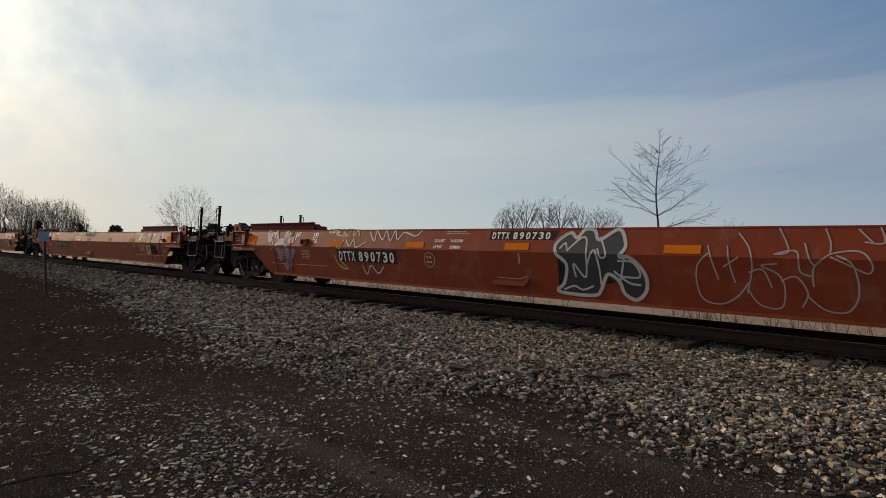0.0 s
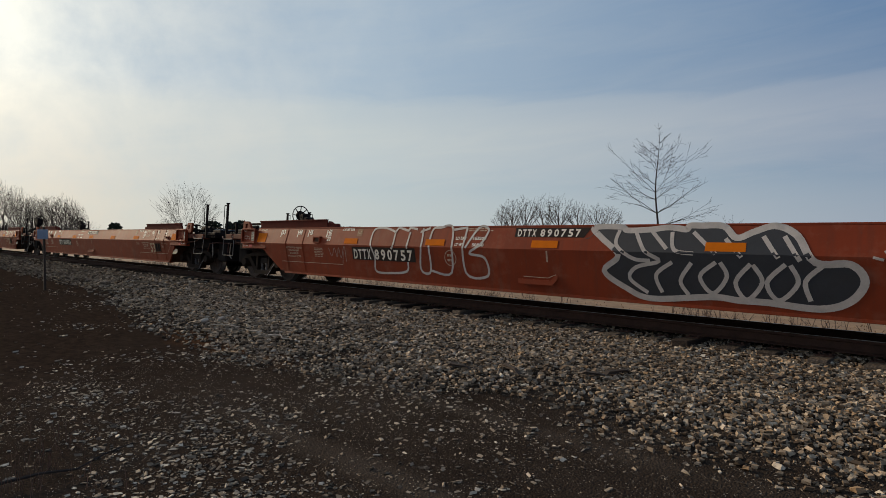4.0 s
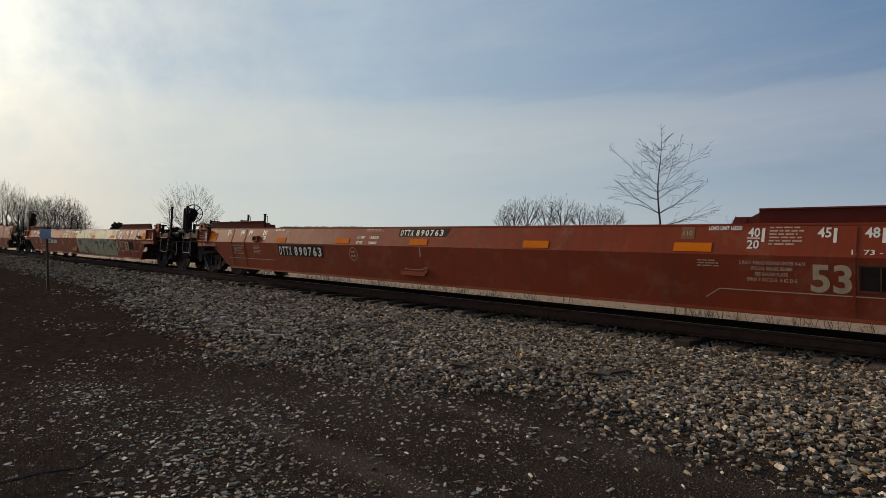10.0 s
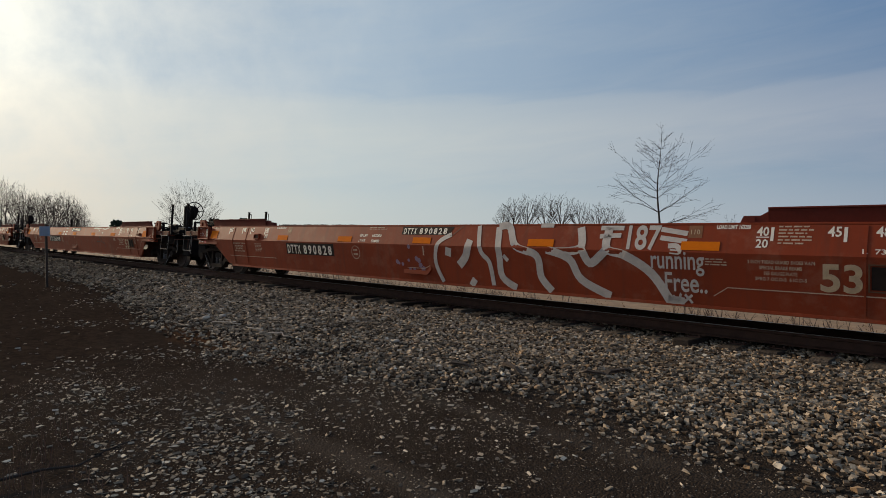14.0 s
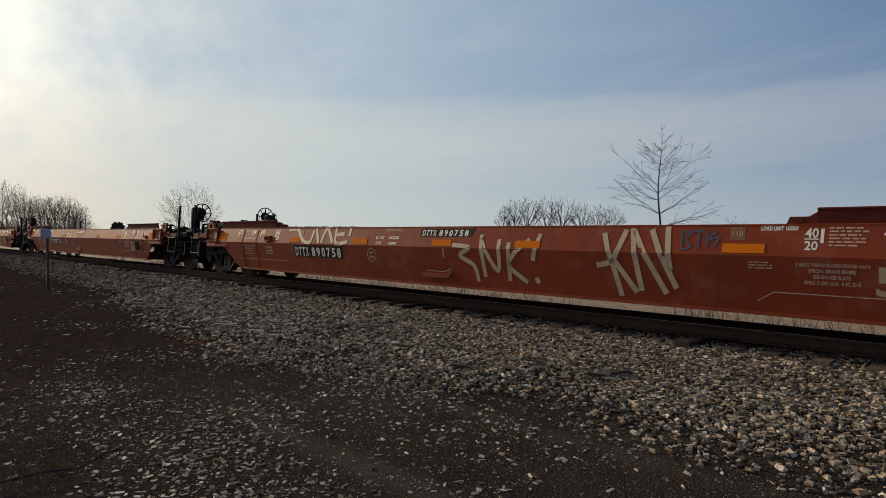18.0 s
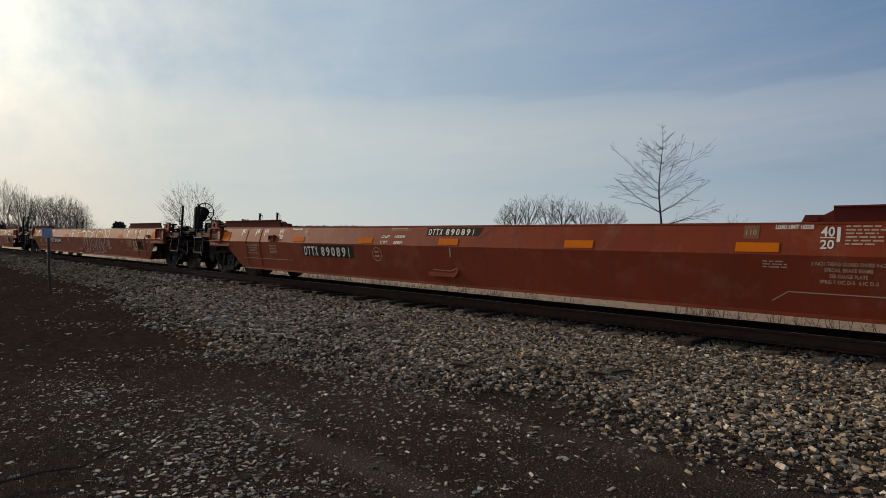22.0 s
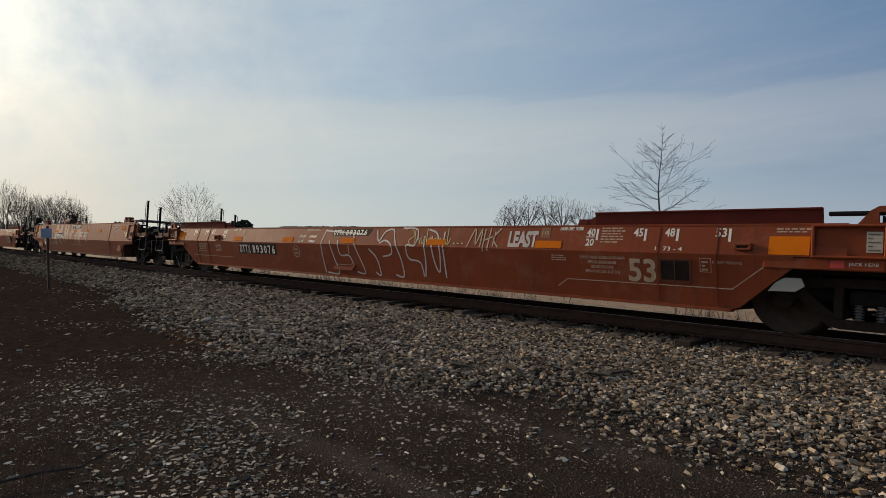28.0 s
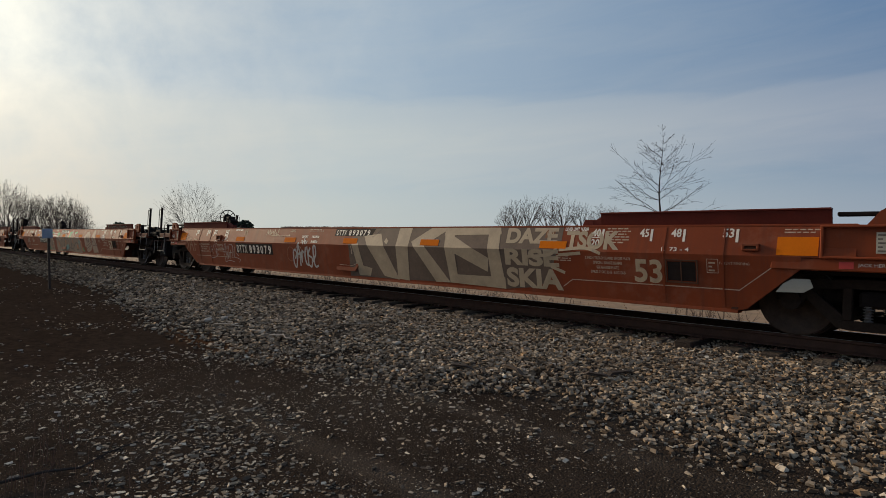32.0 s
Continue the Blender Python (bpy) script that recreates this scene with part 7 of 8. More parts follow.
def paint_890828(car):
    spray(car, "painted_tag", [[(0.29, 0.85), (0.07, 0.69), (0.0, 0.34), (0.12, 0.0)], [(0.75, 1.0), (0.83, 0.57), (0.96, 0.38), (1.0, 0.01)]], 0.09, SPRAY_PALE, (0.30, 1.68, 0.31, 1.38), label="wide pale letter strokes")
    spray(car, "painted_tag", [[(0.88, 1.0), (0.74, 0.64), (0.47, 0.41)], [(0.0, 0.73), (0.21, 0.69)], [(0.85, 0.09), (1.0, 0.0)]], 0.16, SPRAY_PALE, (0.58, 1.26, 0.31, 1.12))
    spray(car, "painted_tag", [[(0.0, 1.0), (0.02, 0.54), (0.03, 0.17), (0.12, 0.0)], [(0.0, 1.0), (0.07, 1.0), (0.13, 0.68), (0.26, 0.54), (0.28, 0.21), (0.34, 0.0)], [(0.32, 0.64), (0.45, 0.51), (0.51, 0.21), (0.66, 0.0)], [(0.5, 0.99), (0.51, 0.67), (0.35, 0.61)], [(0.52, 0.66), (0.56, 0.46), (0.62, 0.58), (0.65, 0.68)], [(0.65, 0.99), (0.65, 0.68), (0.74, 0.59), (0.86, 0.36), (0.94, 0.0)], [(1.0, 0.0), (0.93, 0.02)]], 0.13, SPRAY_PALE, (1.79, 5.01, 0.31, 1.36), label="wide pale letter strokes")
    spray(car, "painted_tag", [[(0.58, 0.93), (0.7, 0.93)], [(0.58, 0.72), (0.69, 0.75)], [(0.88, 0.9), (1.0, 0.8)], [(0.88, 0.7), (1.0, 0.62)], [(0.92, 0.51), (0.96, 0.51), (0.97, 0.38), (0.93, 0.39)], [(0.23, 1.0), (0.31, 1.0)], [(0.0, 0.15), (0.03, 0.0)]], 0.07, SPRAY_PALE, (1.94, 5.05, 0.77, 1.38))
    letters(car, "187", 4.19, 1.03, 0.37, 53, SPRAY_PALE, width=0.49, bold=0.03)
    letters(car, "running", 4.56, 0.77, 0.27, 53, SPRAY_PALE, width=0.73, bold=0.02)
    letters(car, "Free..", 4.75, 0.46, 0.28, 53, SPRAY_PALE, width=0.57, bold=0.02)
    spray(car, "painted_tag", [[(0.0, 0.75), (0.19, 0.0), (0.42, 1.0), (0.23, 0.0)], [(0.62, 0.92), (1.0, 0.0)], [(1.0, 0.92), (0.54, 0.0)]], 0.035, SPRAY_PALE, (4.86, 5.12, 0.31, 0.43))
    rng = random.Random(9)
    for k in range(14):
        x, z, r = -0.45 + rng.uniform(-0.45, 0.5), rng.uniform(0.5, 1.0), rng.uniform(0.03, 0.06)
        patch(car, "painted_dot", [(x + r * math.cos(q), z + r * math.sin(q)) for q in [0.9 * j for j in range(7)]], SPRAY_PURPLE, 53, 0.0035 + 0.0001 * k)


def paint_890758(car):
    spray(car, "painted_tag", [[(0.0, 1.0), (0.15, 0.17), (0.3, 0.06), (0.33, 0.86)], [(0.37, 1.0), (0.47, 0.0)], [(0.52, 0.0), (0.58, 1.0), (0.73, 0.03)], [(0.75, 1.0), (0.79, 0.03), (0.99, 0.11)], [(0.77, 0.57), (0.91, 0.63)], [(1.0, 1.0), (1.0, 0.49)]], 0.085, SPRAY_CREAM, (-5.09, -2.96, 1.03, 1.38), label="cream spray tags")
    spray(car, "painted_tag", [[(0.0, 0.75), (0.22, 0.7), (0.1, 0.53), (0.27, 0.33), (0.31, 0.0)], [(0.35, 0.98), (0.4, 0.11)], [(0.35, 0.9), (0.55, 0.24), (0.57, 0.89)], [(0.68, 0.82), (0.68, 0.06)], [(0.9, 0.89), (0.68, 0.41), (0.87, 0.06)], [(1.0, 1.0), (0.94, 0.48)], [(0.96, 0.16), (0.99, 0.06)]], 0.08, SPRAY_CREAM, (0.21, 2.13, 0.40, 1.27))
    spray(car, "painted_tag", [[(0.08, 0.91), (0.22, 0.44), (0.32, 0.0)], [(0.37, 0.96), (0.23, 0.53), (0.0, 0.43)], [(0.23, 0.53), (0.52, 0.07)], [(0.45, 0.98), (0.58, 0.1)], [(0.47, 0.95), (0.88, 0.08)], [(0.69, 0.96), (1.0, 0.16)], [(0.88, 1.0), (0.93, 0.41)]], 0.08, SPRAY_CREAM, (3.18, 4.38, 0.35, 1.38))
    spray(car, "painted_tag", [[(0.0, 0.96), (0.04, 0.0), (0.27, 0.16), (0.12, 0.52), (0.27, 0.88), (0.0, 0.96)], [(0.29, 0.96), (0.63, 1.0)], [(0.48, 0.96), (0.48, 0.04)], [(0.69, 0.96), (0.71, 0.08)], [(0.94, 0.96), (0.71, 0.52), (1.0, 0.64), (0.9, 0.12)]], 0.028, SPRAY_BLUE, (4.44, 4.92, 1.07, 1.32))
    letters(car, "HUNTING", -7.72, 1.30, 0.06, mat=SPRAY_WHITE, width=0.42)
    letters(car, "&", -7.55, 1.20, 0.06, mat=SPRAY_WHITE)
    letters(car, "OVERTIME", -7.72, 1.08, 0.06, mat=SPRAY_WHITE, width=0.62)


def paint_890844(car):
    spray(car, "painted_outline", [[(0.16, 1.0), (0.1, 0.9), (0.09, 0.72), (0.15, 0.54), (0.16, 0.3), (0.12, 0.07), (0.05, 0.02), (0.0, 0.21), (0.0, 0.5), (0.04, 0.61), (0.08, 0.31), (0.07, 0.61)], [(0.11, 0.94), (0.36, 0.85), (0.36, 0.67), (0.29, 0.63), (0.27, 0.24), (0.19, 0.01), (0.15, 0.07), (0.19, 0.52), (0.15, 0.7)], [(0.35, 0.81), (0.41, 0.87), (0.4, 0.36), (0.44, 0.21), (0.48, 0.46), (0.45, 0.96), (0.52, 1.0), (0.54, 0.65), (0.5, 0.1), (0.42, 0.0), (0.36, 0.12)], [(0.55, 0.54), (0.57, 0.89), (0.64, 0.87), (0.61, 0.55), (0.62, 0.17), (0.58, 0.01), (0.53, 0.03)], [(0.65, 0.48), (0.67, 0.85), (0.72, 0.89), (0.72, 0.49), (0.75, 0.32), (0.76, 0.15), (0.71, 0.02), (0.65, 0.06)], [(0.64, 0.98), (0.79, 1.0), (0.86, 0.76), (0.83, 0.44), (0.77, 0.41), (0.83, 0.12), (0.78, 0.09), (0.7, 0.38)], [(0.87, 0.81), (0.93, 0.97), (0.98, 0.93), (1.0, 0.72), (0.95, 0.68)]], 0.03, SPRAY_PALE, (0.26, 3.85, 0.35, 1.35), label="white outlined bubble letters", closed=True)
    spray(car, "painted_tag", [[(0.24, 0.95), (0.26, 0.46), (0.44, 0.54), (0.45, 1.0)], [(0.56, 0.02), (0.58, 0.98), (0.79, 0.85), (0.62, 0.49), (0.8, 0.0)], [(0.0, 0.37), (0.08, 0.34)], [(0.92, 0.29), (1.0, 0.27)]], 0.03, SPRAY_PALE, (3.40, 4.06, 0.51, 0.92))


def paint_893242(car):
    b = (-3.35, 1.06, 0.61, 1.62)
    for k, pts in enumerate([[(0.0, 0.0), (0.0, 1.0), (0.1, 1.0), (0.11, 0.01)], [(0.11, 0.77), (0.26, 0.8), (0.26, 0.58), (0.12, 0.53)], [(0.2, 0.12), (0.18, 1.0), (0.26, 1.0), (0.28, 0.04)], [(0.37, 0.15), (0.35, 1.0), (0.4, 1.0), (0.44, 0.58), (0.46, 1.0), (0.51, 1.0), (0.54, 0.26), (0.5, 0.25), (0.49, 0.58), (0.45, 0.28), (0.4, 0.6), (0.41, 0.15)], [(0.62, 0.25), (0.61, 1.0), (0.74, 1.0), (0.75, 0.9), (0.66, 0.86), (0.66, 0.73), (0.74, 0.73), (0.74, 0.59), (0.67, 0.59), (0.67, 0.26)], [(0.81, 0.16), (0.79, 1.0), (0.85, 1.0), (0.86, 0.16)], [(0.85, 0.74), (0.93, 0.88), (0.99, 0.74), (1.0, 0.16), (0.92, 0.13), (0.92, 0.45), (0.86, 0.44)]]):
        patch(car, "painted_form", place(b, pts), FADED_TAN, 40, 0.0014 + 0.00015 * k, "faded tan block letters")
    spray(car, "painted_tag", [[(0.03, 1.0), (0.3, 0.68), (0.54, 0.33), (0.78, 0.99)], [(0.22, 0.56), (0.05, 0.1), (0.24, 0.56), (0.62, 0.08)], [(0.0, 0.29), (0.65, 0.4)], [(0.89, 0.64), (0.7, 0.08), (1.0, 0.0)]], 0.045, SPRAY_PALE, (1.69, 2.06, 0.85, 1.58), 40, label="white scribble")
    spray(car, "painted_tag", [[(0.0, 1.0), (0.17, 0.67), (0.03, 0.22)], [(0.27, 0.0), (0.33, 1.0), (0.4, 0.0), (0.47, 1.0)], [(0.6, 0.89), (0.73, 1.0), (0.67, 0.0)], [(0.8, 1.0), (0.83, 0.0), (0.97, 1.0), (1.0, 0.0)]], 0.014, SPRAY_DARK, (1.33, 1.63, 1.58, 1.62), 40)


def paint_893076(car):
    spray(car, "painted_outline", [[(0.03, 0.98), (0.0, 0.62), (0.02, 0.0)], [(0.03, 0.95), (0.39, 0.87)], [(0.08, 0.72), (0.12, 0.31), (0.15, 0.01), (0.04, 0.01)], [(0.16, 0.73), (0.18, 0.42), (0.26, 0.41), (0.29, 0.24)], [(0.29, 0.91), (0.33, 0.54), (0.39, 0.07), (0.32, 0.07)], [(0.44, 0.57), (0.5, 0.37), (0.52, 0.04), (0.48, 0.09)], [(0.49, 0.97), (0.52, 0.73), (0.56, 0.93), (0.62, 0.97), (0.64, 0.8), (0.69, 0.4), (0.7, 0.05), (0.64, 0.07)], [(0.53, 0.69), (0.57, 0.75), (0.62, 0.66), (0.62, 0.48), (0.55, 0.42)], [(0.69, 1.0), (0.8, 0.97), (0.8, 0.67), (0.74, 0.66), (0.75, 0.41), (0.83, 0.34), (0.85, 0.07)], [(0.86, 0.85), (0.87, 0.42), (0.86, 0.08)], [(0.91, 0.85), (0.93, 0.36), (0.96, 0.19), (0.97, 0.61), (0.94, 0.89), (0.88, 0.97)], [(0.99, 0.93), (1.0, 0.08)]], 0.034, SPRAY_PALE, (-1.06, 2.93, 0.33, 1.37), label="thin white outlined letters")
    spray(car, "painted_tag", [[(0.0, 0.92), (0.12, 1.0), (0.17, 0.58), (0.1, 0.34), (0.14, 0.0)], [(0.18, 0.92), (0.22, 0.16), (0.26, 0.47), (0.3, 0.16)], [(0.3, 0.5), (0.34, 0.16), (0.37, 0.5), (0.39, 0.11)], [(0.39, 1.0), (0.42, 0.16), (0.47, 0.5), (0.43, 0.34), (0.5, 0.13)], [(0.57, 0.5), (0.52, 0.37), (0.56, 0.13), (0.59, 0.45), (0.63, 0.13)], [(0.63, 0.5), (0.66, 0.13), (0.7, 0.45), (0.74, 0.16)], [(0.74, 1.0), (0.76, 0.16), (0.8, 0.47)], [(0.85, 0.24), (0.88, 0.21)], [(0.91, 0.24), (0.94, 0.21)], [(0.98, 0.26), (1.0, 0.21)]], 0.022, SPRAY_YELLOW, (1.78, 3.39, 0.99, 1.37), label="yellow script tag")
    spray(car, "painted_tag", [[(0.0, 0.17), (0.19, 0.98), (0.27, 0.29), (0.41, 0.98), (0.42, 0.19)], [(0.52, 0.98), (0.51, 0.0)], [(0.68, 1.0), (0.66, 0.05)], [(0.49, 0.45), (0.77, 0.64)], [(0.84, 0.86), (0.81, 0.24)], [(1.0, 1.0), (0.81, 0.57), (0.97, 0.21)]], 0.024, SPRAY_CREAM, (3.50, 4.23, 0.94, 1.36))
    letters(car, "LEAST..", 4.42, 1.05, 0.27, 53, SPRAY_PALE, width=0.68, bold=0.06)


def paint_893084(car):
    b = (-1.50, 2.72, 0.31, 1.38)
    for k, pts in enumerate([[(0.01, 0.53), (0.1, 0.75), (0.19, 0.65), (0.24, 1.0), (0.49, 0.75), (0.6, 0.87), (0.68, 1.0), (0.77, 0.61), (0.9, 0.67), (0.98, 0.53), (1.0, 0.23), (0.99, 0.0), (0.74, 0.01), (0.45, 0.03), (0.14, 0.01), (0.0, 0.02)]]):
        patch(car, "painted_form", place(b, curve_through(pts, True, 3)), SPRAY_TAUPE, 53, 0.003 + 0.00015 * k, "grey bubble piece with orange and green")
    b = (-3.08, -2.02, 0.31, 1.14)
    for k, pts in enumerate([[(0.0, 0.72), (0.12, 0.93), (0.41, 0.94), (0.51, 0.82), (0.65, 1.0), (0.85, 0.95), (0.99, 0.92), (1.0, 0.0), (0.66, 0.01), (0.4, 0.0), (0.03, 0.02), (0.22, 0.49)]]):
        patch(car, "painted_form", place(b, pts), SPRAY_TAUPE, 53, 0.0026 + 0.00015 * k, "")
    b = (-3.47, -2.04, 0.34, 1.27)
    for k, pts in enumerate([[(0.01, 0.85), (0.27, 0.87), (0.27, 0.82), (0.0, 0.78)], [(0.56, 0.97), (1.0, 1.0), (1.0, 0.94), (0.76, 0.88), (0.64, 0.81), (0.57, 0.85)], [(0.41, 0.23), (0.54, 0.04), (0.29, 0.0)]]):
        patch(car, "painted_form", place(b, pts), SPRAY_GREEN, 53, 0.0044 + 0.00015 * k, "")
    b = (-3.05, -2.04, 0.45, 1.23)
    for k, pts in enumerate([[(0.0, 0.97), (0.32, 1.0), (0.35, 0.82), (0.1, 0.79)], [(0.61, 0.13), (0.77, 0.24), (0.85, 0.06), (0.71, 0.0)], [(0.77, 0.76), (0.99, 0.86), (1.0, 0.64), (0.84, 0.55)]]):
        patch(car, "painted_form", place(b, pts), SPRAY_ORANGE, 53, 0.005 + 0.00015 * k, "")
    spray(car, "painted_outline", [[(0.0, 0.75), (0.14, 0.96), (0.24, 0.49), (0.39, 0.84), (0.51, 0.51), (0.66, 1.0)], [(0.66, 1.0), (0.85, 0.92), (0.8, 0.53), (1.0, 0.37)], [(0.66, 0.27), (0.86, 0.4), (0.97, 0.19), (0.77, 0.12)], [(0.06, 0.0), (0.26, 0.4)]], 0.028, SPRAY_DARK, (-3.07, -2.14, 0.35, 1.10), proud=0.006)
    spray(car, "painted_tag", [[(0.0, 1.0), (0.16, 0.04), (0.3, 0.79), (0.46, 0.0), (0.51, 0.96)], [(0.84, 0.92), (0.67, 0.5), (0.87, 0.17), (1.0, 0.71)]], 0.026, SPRAY_PALE, (-5.03, -4.40, 0.93, 1.17), label="white scribbled tag")
    b = (-1.16, 2.85, 0.35, 1.38)
    for k, pts in enumerate([[(0.0, 0.46), (0.07, 0.31), (0.06, 0.15), (0.01, 0.28)], [(0.32, 0.4), (0.37, 0.6), (0.36, 0.32)], [(0.27, 0.26), (0.3, 0.37), (0.28, 0.13), (0.25, 0.14)], [(0.65, 0.56), (0.67, 0.35), (0.63, 0.4)], [(0.79, 0.32), (0.84, 0.29), (0.83, 0.1), (0.78, 0.09)], [(0.44, 1.0), (0.5, 0.86), (0.5, 0.61), (0.45, 0.66)], [(0.65, 0.92), (0.71, 0.76), (0.71, 0.59), (0.69, 0.64)], [(0.94, 0.61), (0.99, 0.46), (1.0, 0.04), (0.97, 0.0), (0.97, 0.32)], [(0.16, 0.58), (0.21, 0.64), (0.2, 0.52)]]):
        patch(car, "painted_form", place(b, pts), SPRAY_ORANGE, 53, 0.005 + 0.00015 * k, "")
    b = (-3.07, 3.10, 0.36, 1.38)
    for k, pts in enumerate([[(0.27, 0.84), (0.34, 0.89), (0.37, 0.76), (0.31, 0.63)], [(0.62, 0.86), (0.67, 0.92), (0.71, 0.9), (0.67, 0.65), (0.64, 0.57)], [(0.76, 0.86), (0.83, 0.92), (0.83, 0.83), (0.78, 0.79)], [(0.97, 0.24), (1.0, 0.0), (0.96, 0.02)], [(0.0, 1.0), (0.06, 1.0), (0.09, 0.94), (0.03, 0.91)]]):
        patch(car, "painted_form", place(b, pts), SPRAY_GREEN, 53, 0.004 + 0.00015 * k, "")
    spray(car, "painted_outline", [[(0.2, 0.67), (0.32, 0.75), (0.37, 0.43), (0.36, 0.14)], [(0.42, 0.06), (0.44, 0.59), (0.48, 0.86)], [(0.49, 0.22), (0.54, 0.76), (0.63, 0.87), (0.66, 0.45), (0.62, 0.07)], [(0.73, 0.49), (0.71, 0.25), (0.78, 0.08)], [(0.7, 0.17), (0.74, 0.77), (0.76, 1.0), (0.8, 0.89), (0.84, 0.81)], [(0.74, 0.14), (0.81, 0.4), (0.88, 0.58)], [(0.87, 0.58), (0.92, 0.43), (0.9, 0.17), (0.86, 0.17)], [(0.86, 0.83), (0.96, 0.81), (1.0, 0.51), (1.0, 0.05)], [(0.6, 0.06), (0.64, 0.23), (0.71, 0.18)], [(0.0, 0.19), (0.08, 0.8), (0.17, 0.95)], [(0.2, 0.11), (0.25, 0.0)]], 0.028, SPRAY_DARK, (-2.98, 2.69, 0.31, 1.14), proud=0.006)
    spray(car, "painted_outline", [[(0.84, 0.34), (0.95, 0.36), (1.0, 0.0)], [(0.79, 1.0), (0.81, 0.28)], [(0.0, 0.55), (0.14, 0.43), (0.22, 0.11)]], 0.03, SPRAY_PALE, (-1.77, 2.66, 0.81, 1.34), proud=0.0064)
    b = (0.01, 2.58, 0.34, 0.93)
    for k, pts in enumerate([[(0.94, 1.0), (1.0, 0.75), (0.94, 0.64), (0.91, 0.34), (0.9, 0.66)], [(0.0, 0.34), (0.21, 0.59), (0.27, 0.34), (0.05, 0.0)]]):
        patch(car, "painted_form", place(b, pts), SPRAY_TEAL, 53, 0.0056 + 0.00015 * k, "")
    b = (3.29, 4.27, 0.36, 1.29)
    for k, pts in enumerate([[(0.17, 0.86), (0.16, 0.34), (0.27, 0.0), (1.0, 0.19), (0.94, 0.55), (0.79, 0.86), (0.57, 1.0), (0.35, 0.98)], [(0.14, 0.82), (0.03, 0.78), (0.0, 0.33), (0.05, 0.24), (0.17, 0.31)], [(0.79, 0.94), (0.91, 0.8), (0.98, 0.56), (0.91, 0.72)]]):
        patch(car, "painted_form", place(b, curve_through(pts, True, 3)), SPRAY_MASK, 53, 0.0032 + 0.00015 * k, "grey rounded painted form")
    b = (4.34, 5.05, 0.35, 1.38)
    for k, pts in enumerate([[(0.04, 0.0), (0.0, 0.37), (0.04, 0.66), (0.18, 0.9), (0.34, 1.0), (0.56, 0.91), (0.79, 0.66), (0.92, 0.33), (1.0, 0.03)]]):
        patch(car, "painted_form", place(b, pts), SPRAY_MASK, 53, 0.0032 + 0.00015 * k, "grey pointed painted form")
    spray(car, "painted_outline", [[(0.0, 0.41), (0.18, 0.42), (0.51, 0.62)], [(0.05, 0.19), (0.33, 0.38), (0.53, 0.49)], [(0.21, 0.34), (0.28, 0.1)], [(0.36, 0.42), (0.43, 0.18)], [(0.08, 0.23), (0.13, 0.0)], [(0.08, 0.92), (0.23, 0.63)], [(0.08, 0.66), (0.22, 0.93)], [(0.14, 0.97), (0.15, 0.55)], [(0.36, 0.93), (0.27, 0.79), (0.36, 0.73), (0.25, 0.59)], [(0.31, 1.0), (0.31, 0.55)], [(0.6, 0.81), (0.71, 0.92), (0.81, 0.71), (0.99, 0.4)], [(0.6, 0.6), (0.73, 0.67)], [(0.62, 0.4), (0.94, 0.44), (1.0, 0.25)]], 0.03, SPRAY_BROWN, (3.45, 4.99, 0.37, 1.10), proud=0.0062)
    spray(car, "painted_tag", [[(0.02, 0.81), (0.1, 0.0)], [(0.0, 0.86), (0.24, 0.86), (0.21, 0.43), (0.1, 0.33)], [(0.33, 0.81), (0.4, 0.05), (0.55, 0.14)], [(0.36, 0.43), (0.52, 0.52)], [(0.62, 0.95), (0.67, 0.1)], [(0.79, 1.0), (0.86, 0.1)], [(0.64, 0.43), (0.81, 0.52)], [(0.93, 1.0), (1.0, 0.1)]], 0.03, SPRAY_PALE, (5.77, 6.19, 0.93, 1.14), label="white scribbled tag")
    for a, b_, seed in ((6.2, 7.5, 105), (7.62, 8.5, 106)):
        bm = bmesh.new()
        for pts in scrawl(seed, 6, 3):
            line = curve_through([(a + u * (b_ - a), 1.43 + 0.13 * v) for u, v in pts])
            prev = None
            for x, z in line:
                pair = [bm.verts.new((x, -(side_out(53, TOP[53]) - 0.018 + 0.045 * max(0, (z + d - 1.405) / 0.18)) - 0.006, z + d)) for d in (0.016, -0.016)]
                if prev:
                    bm.faces.new((prev[0], prev[1], pair[1], pair[0]))
                prev = pair
        part("painted_tag", bm, SPRAY_TEAL, car, "teal tag on the guide plate")


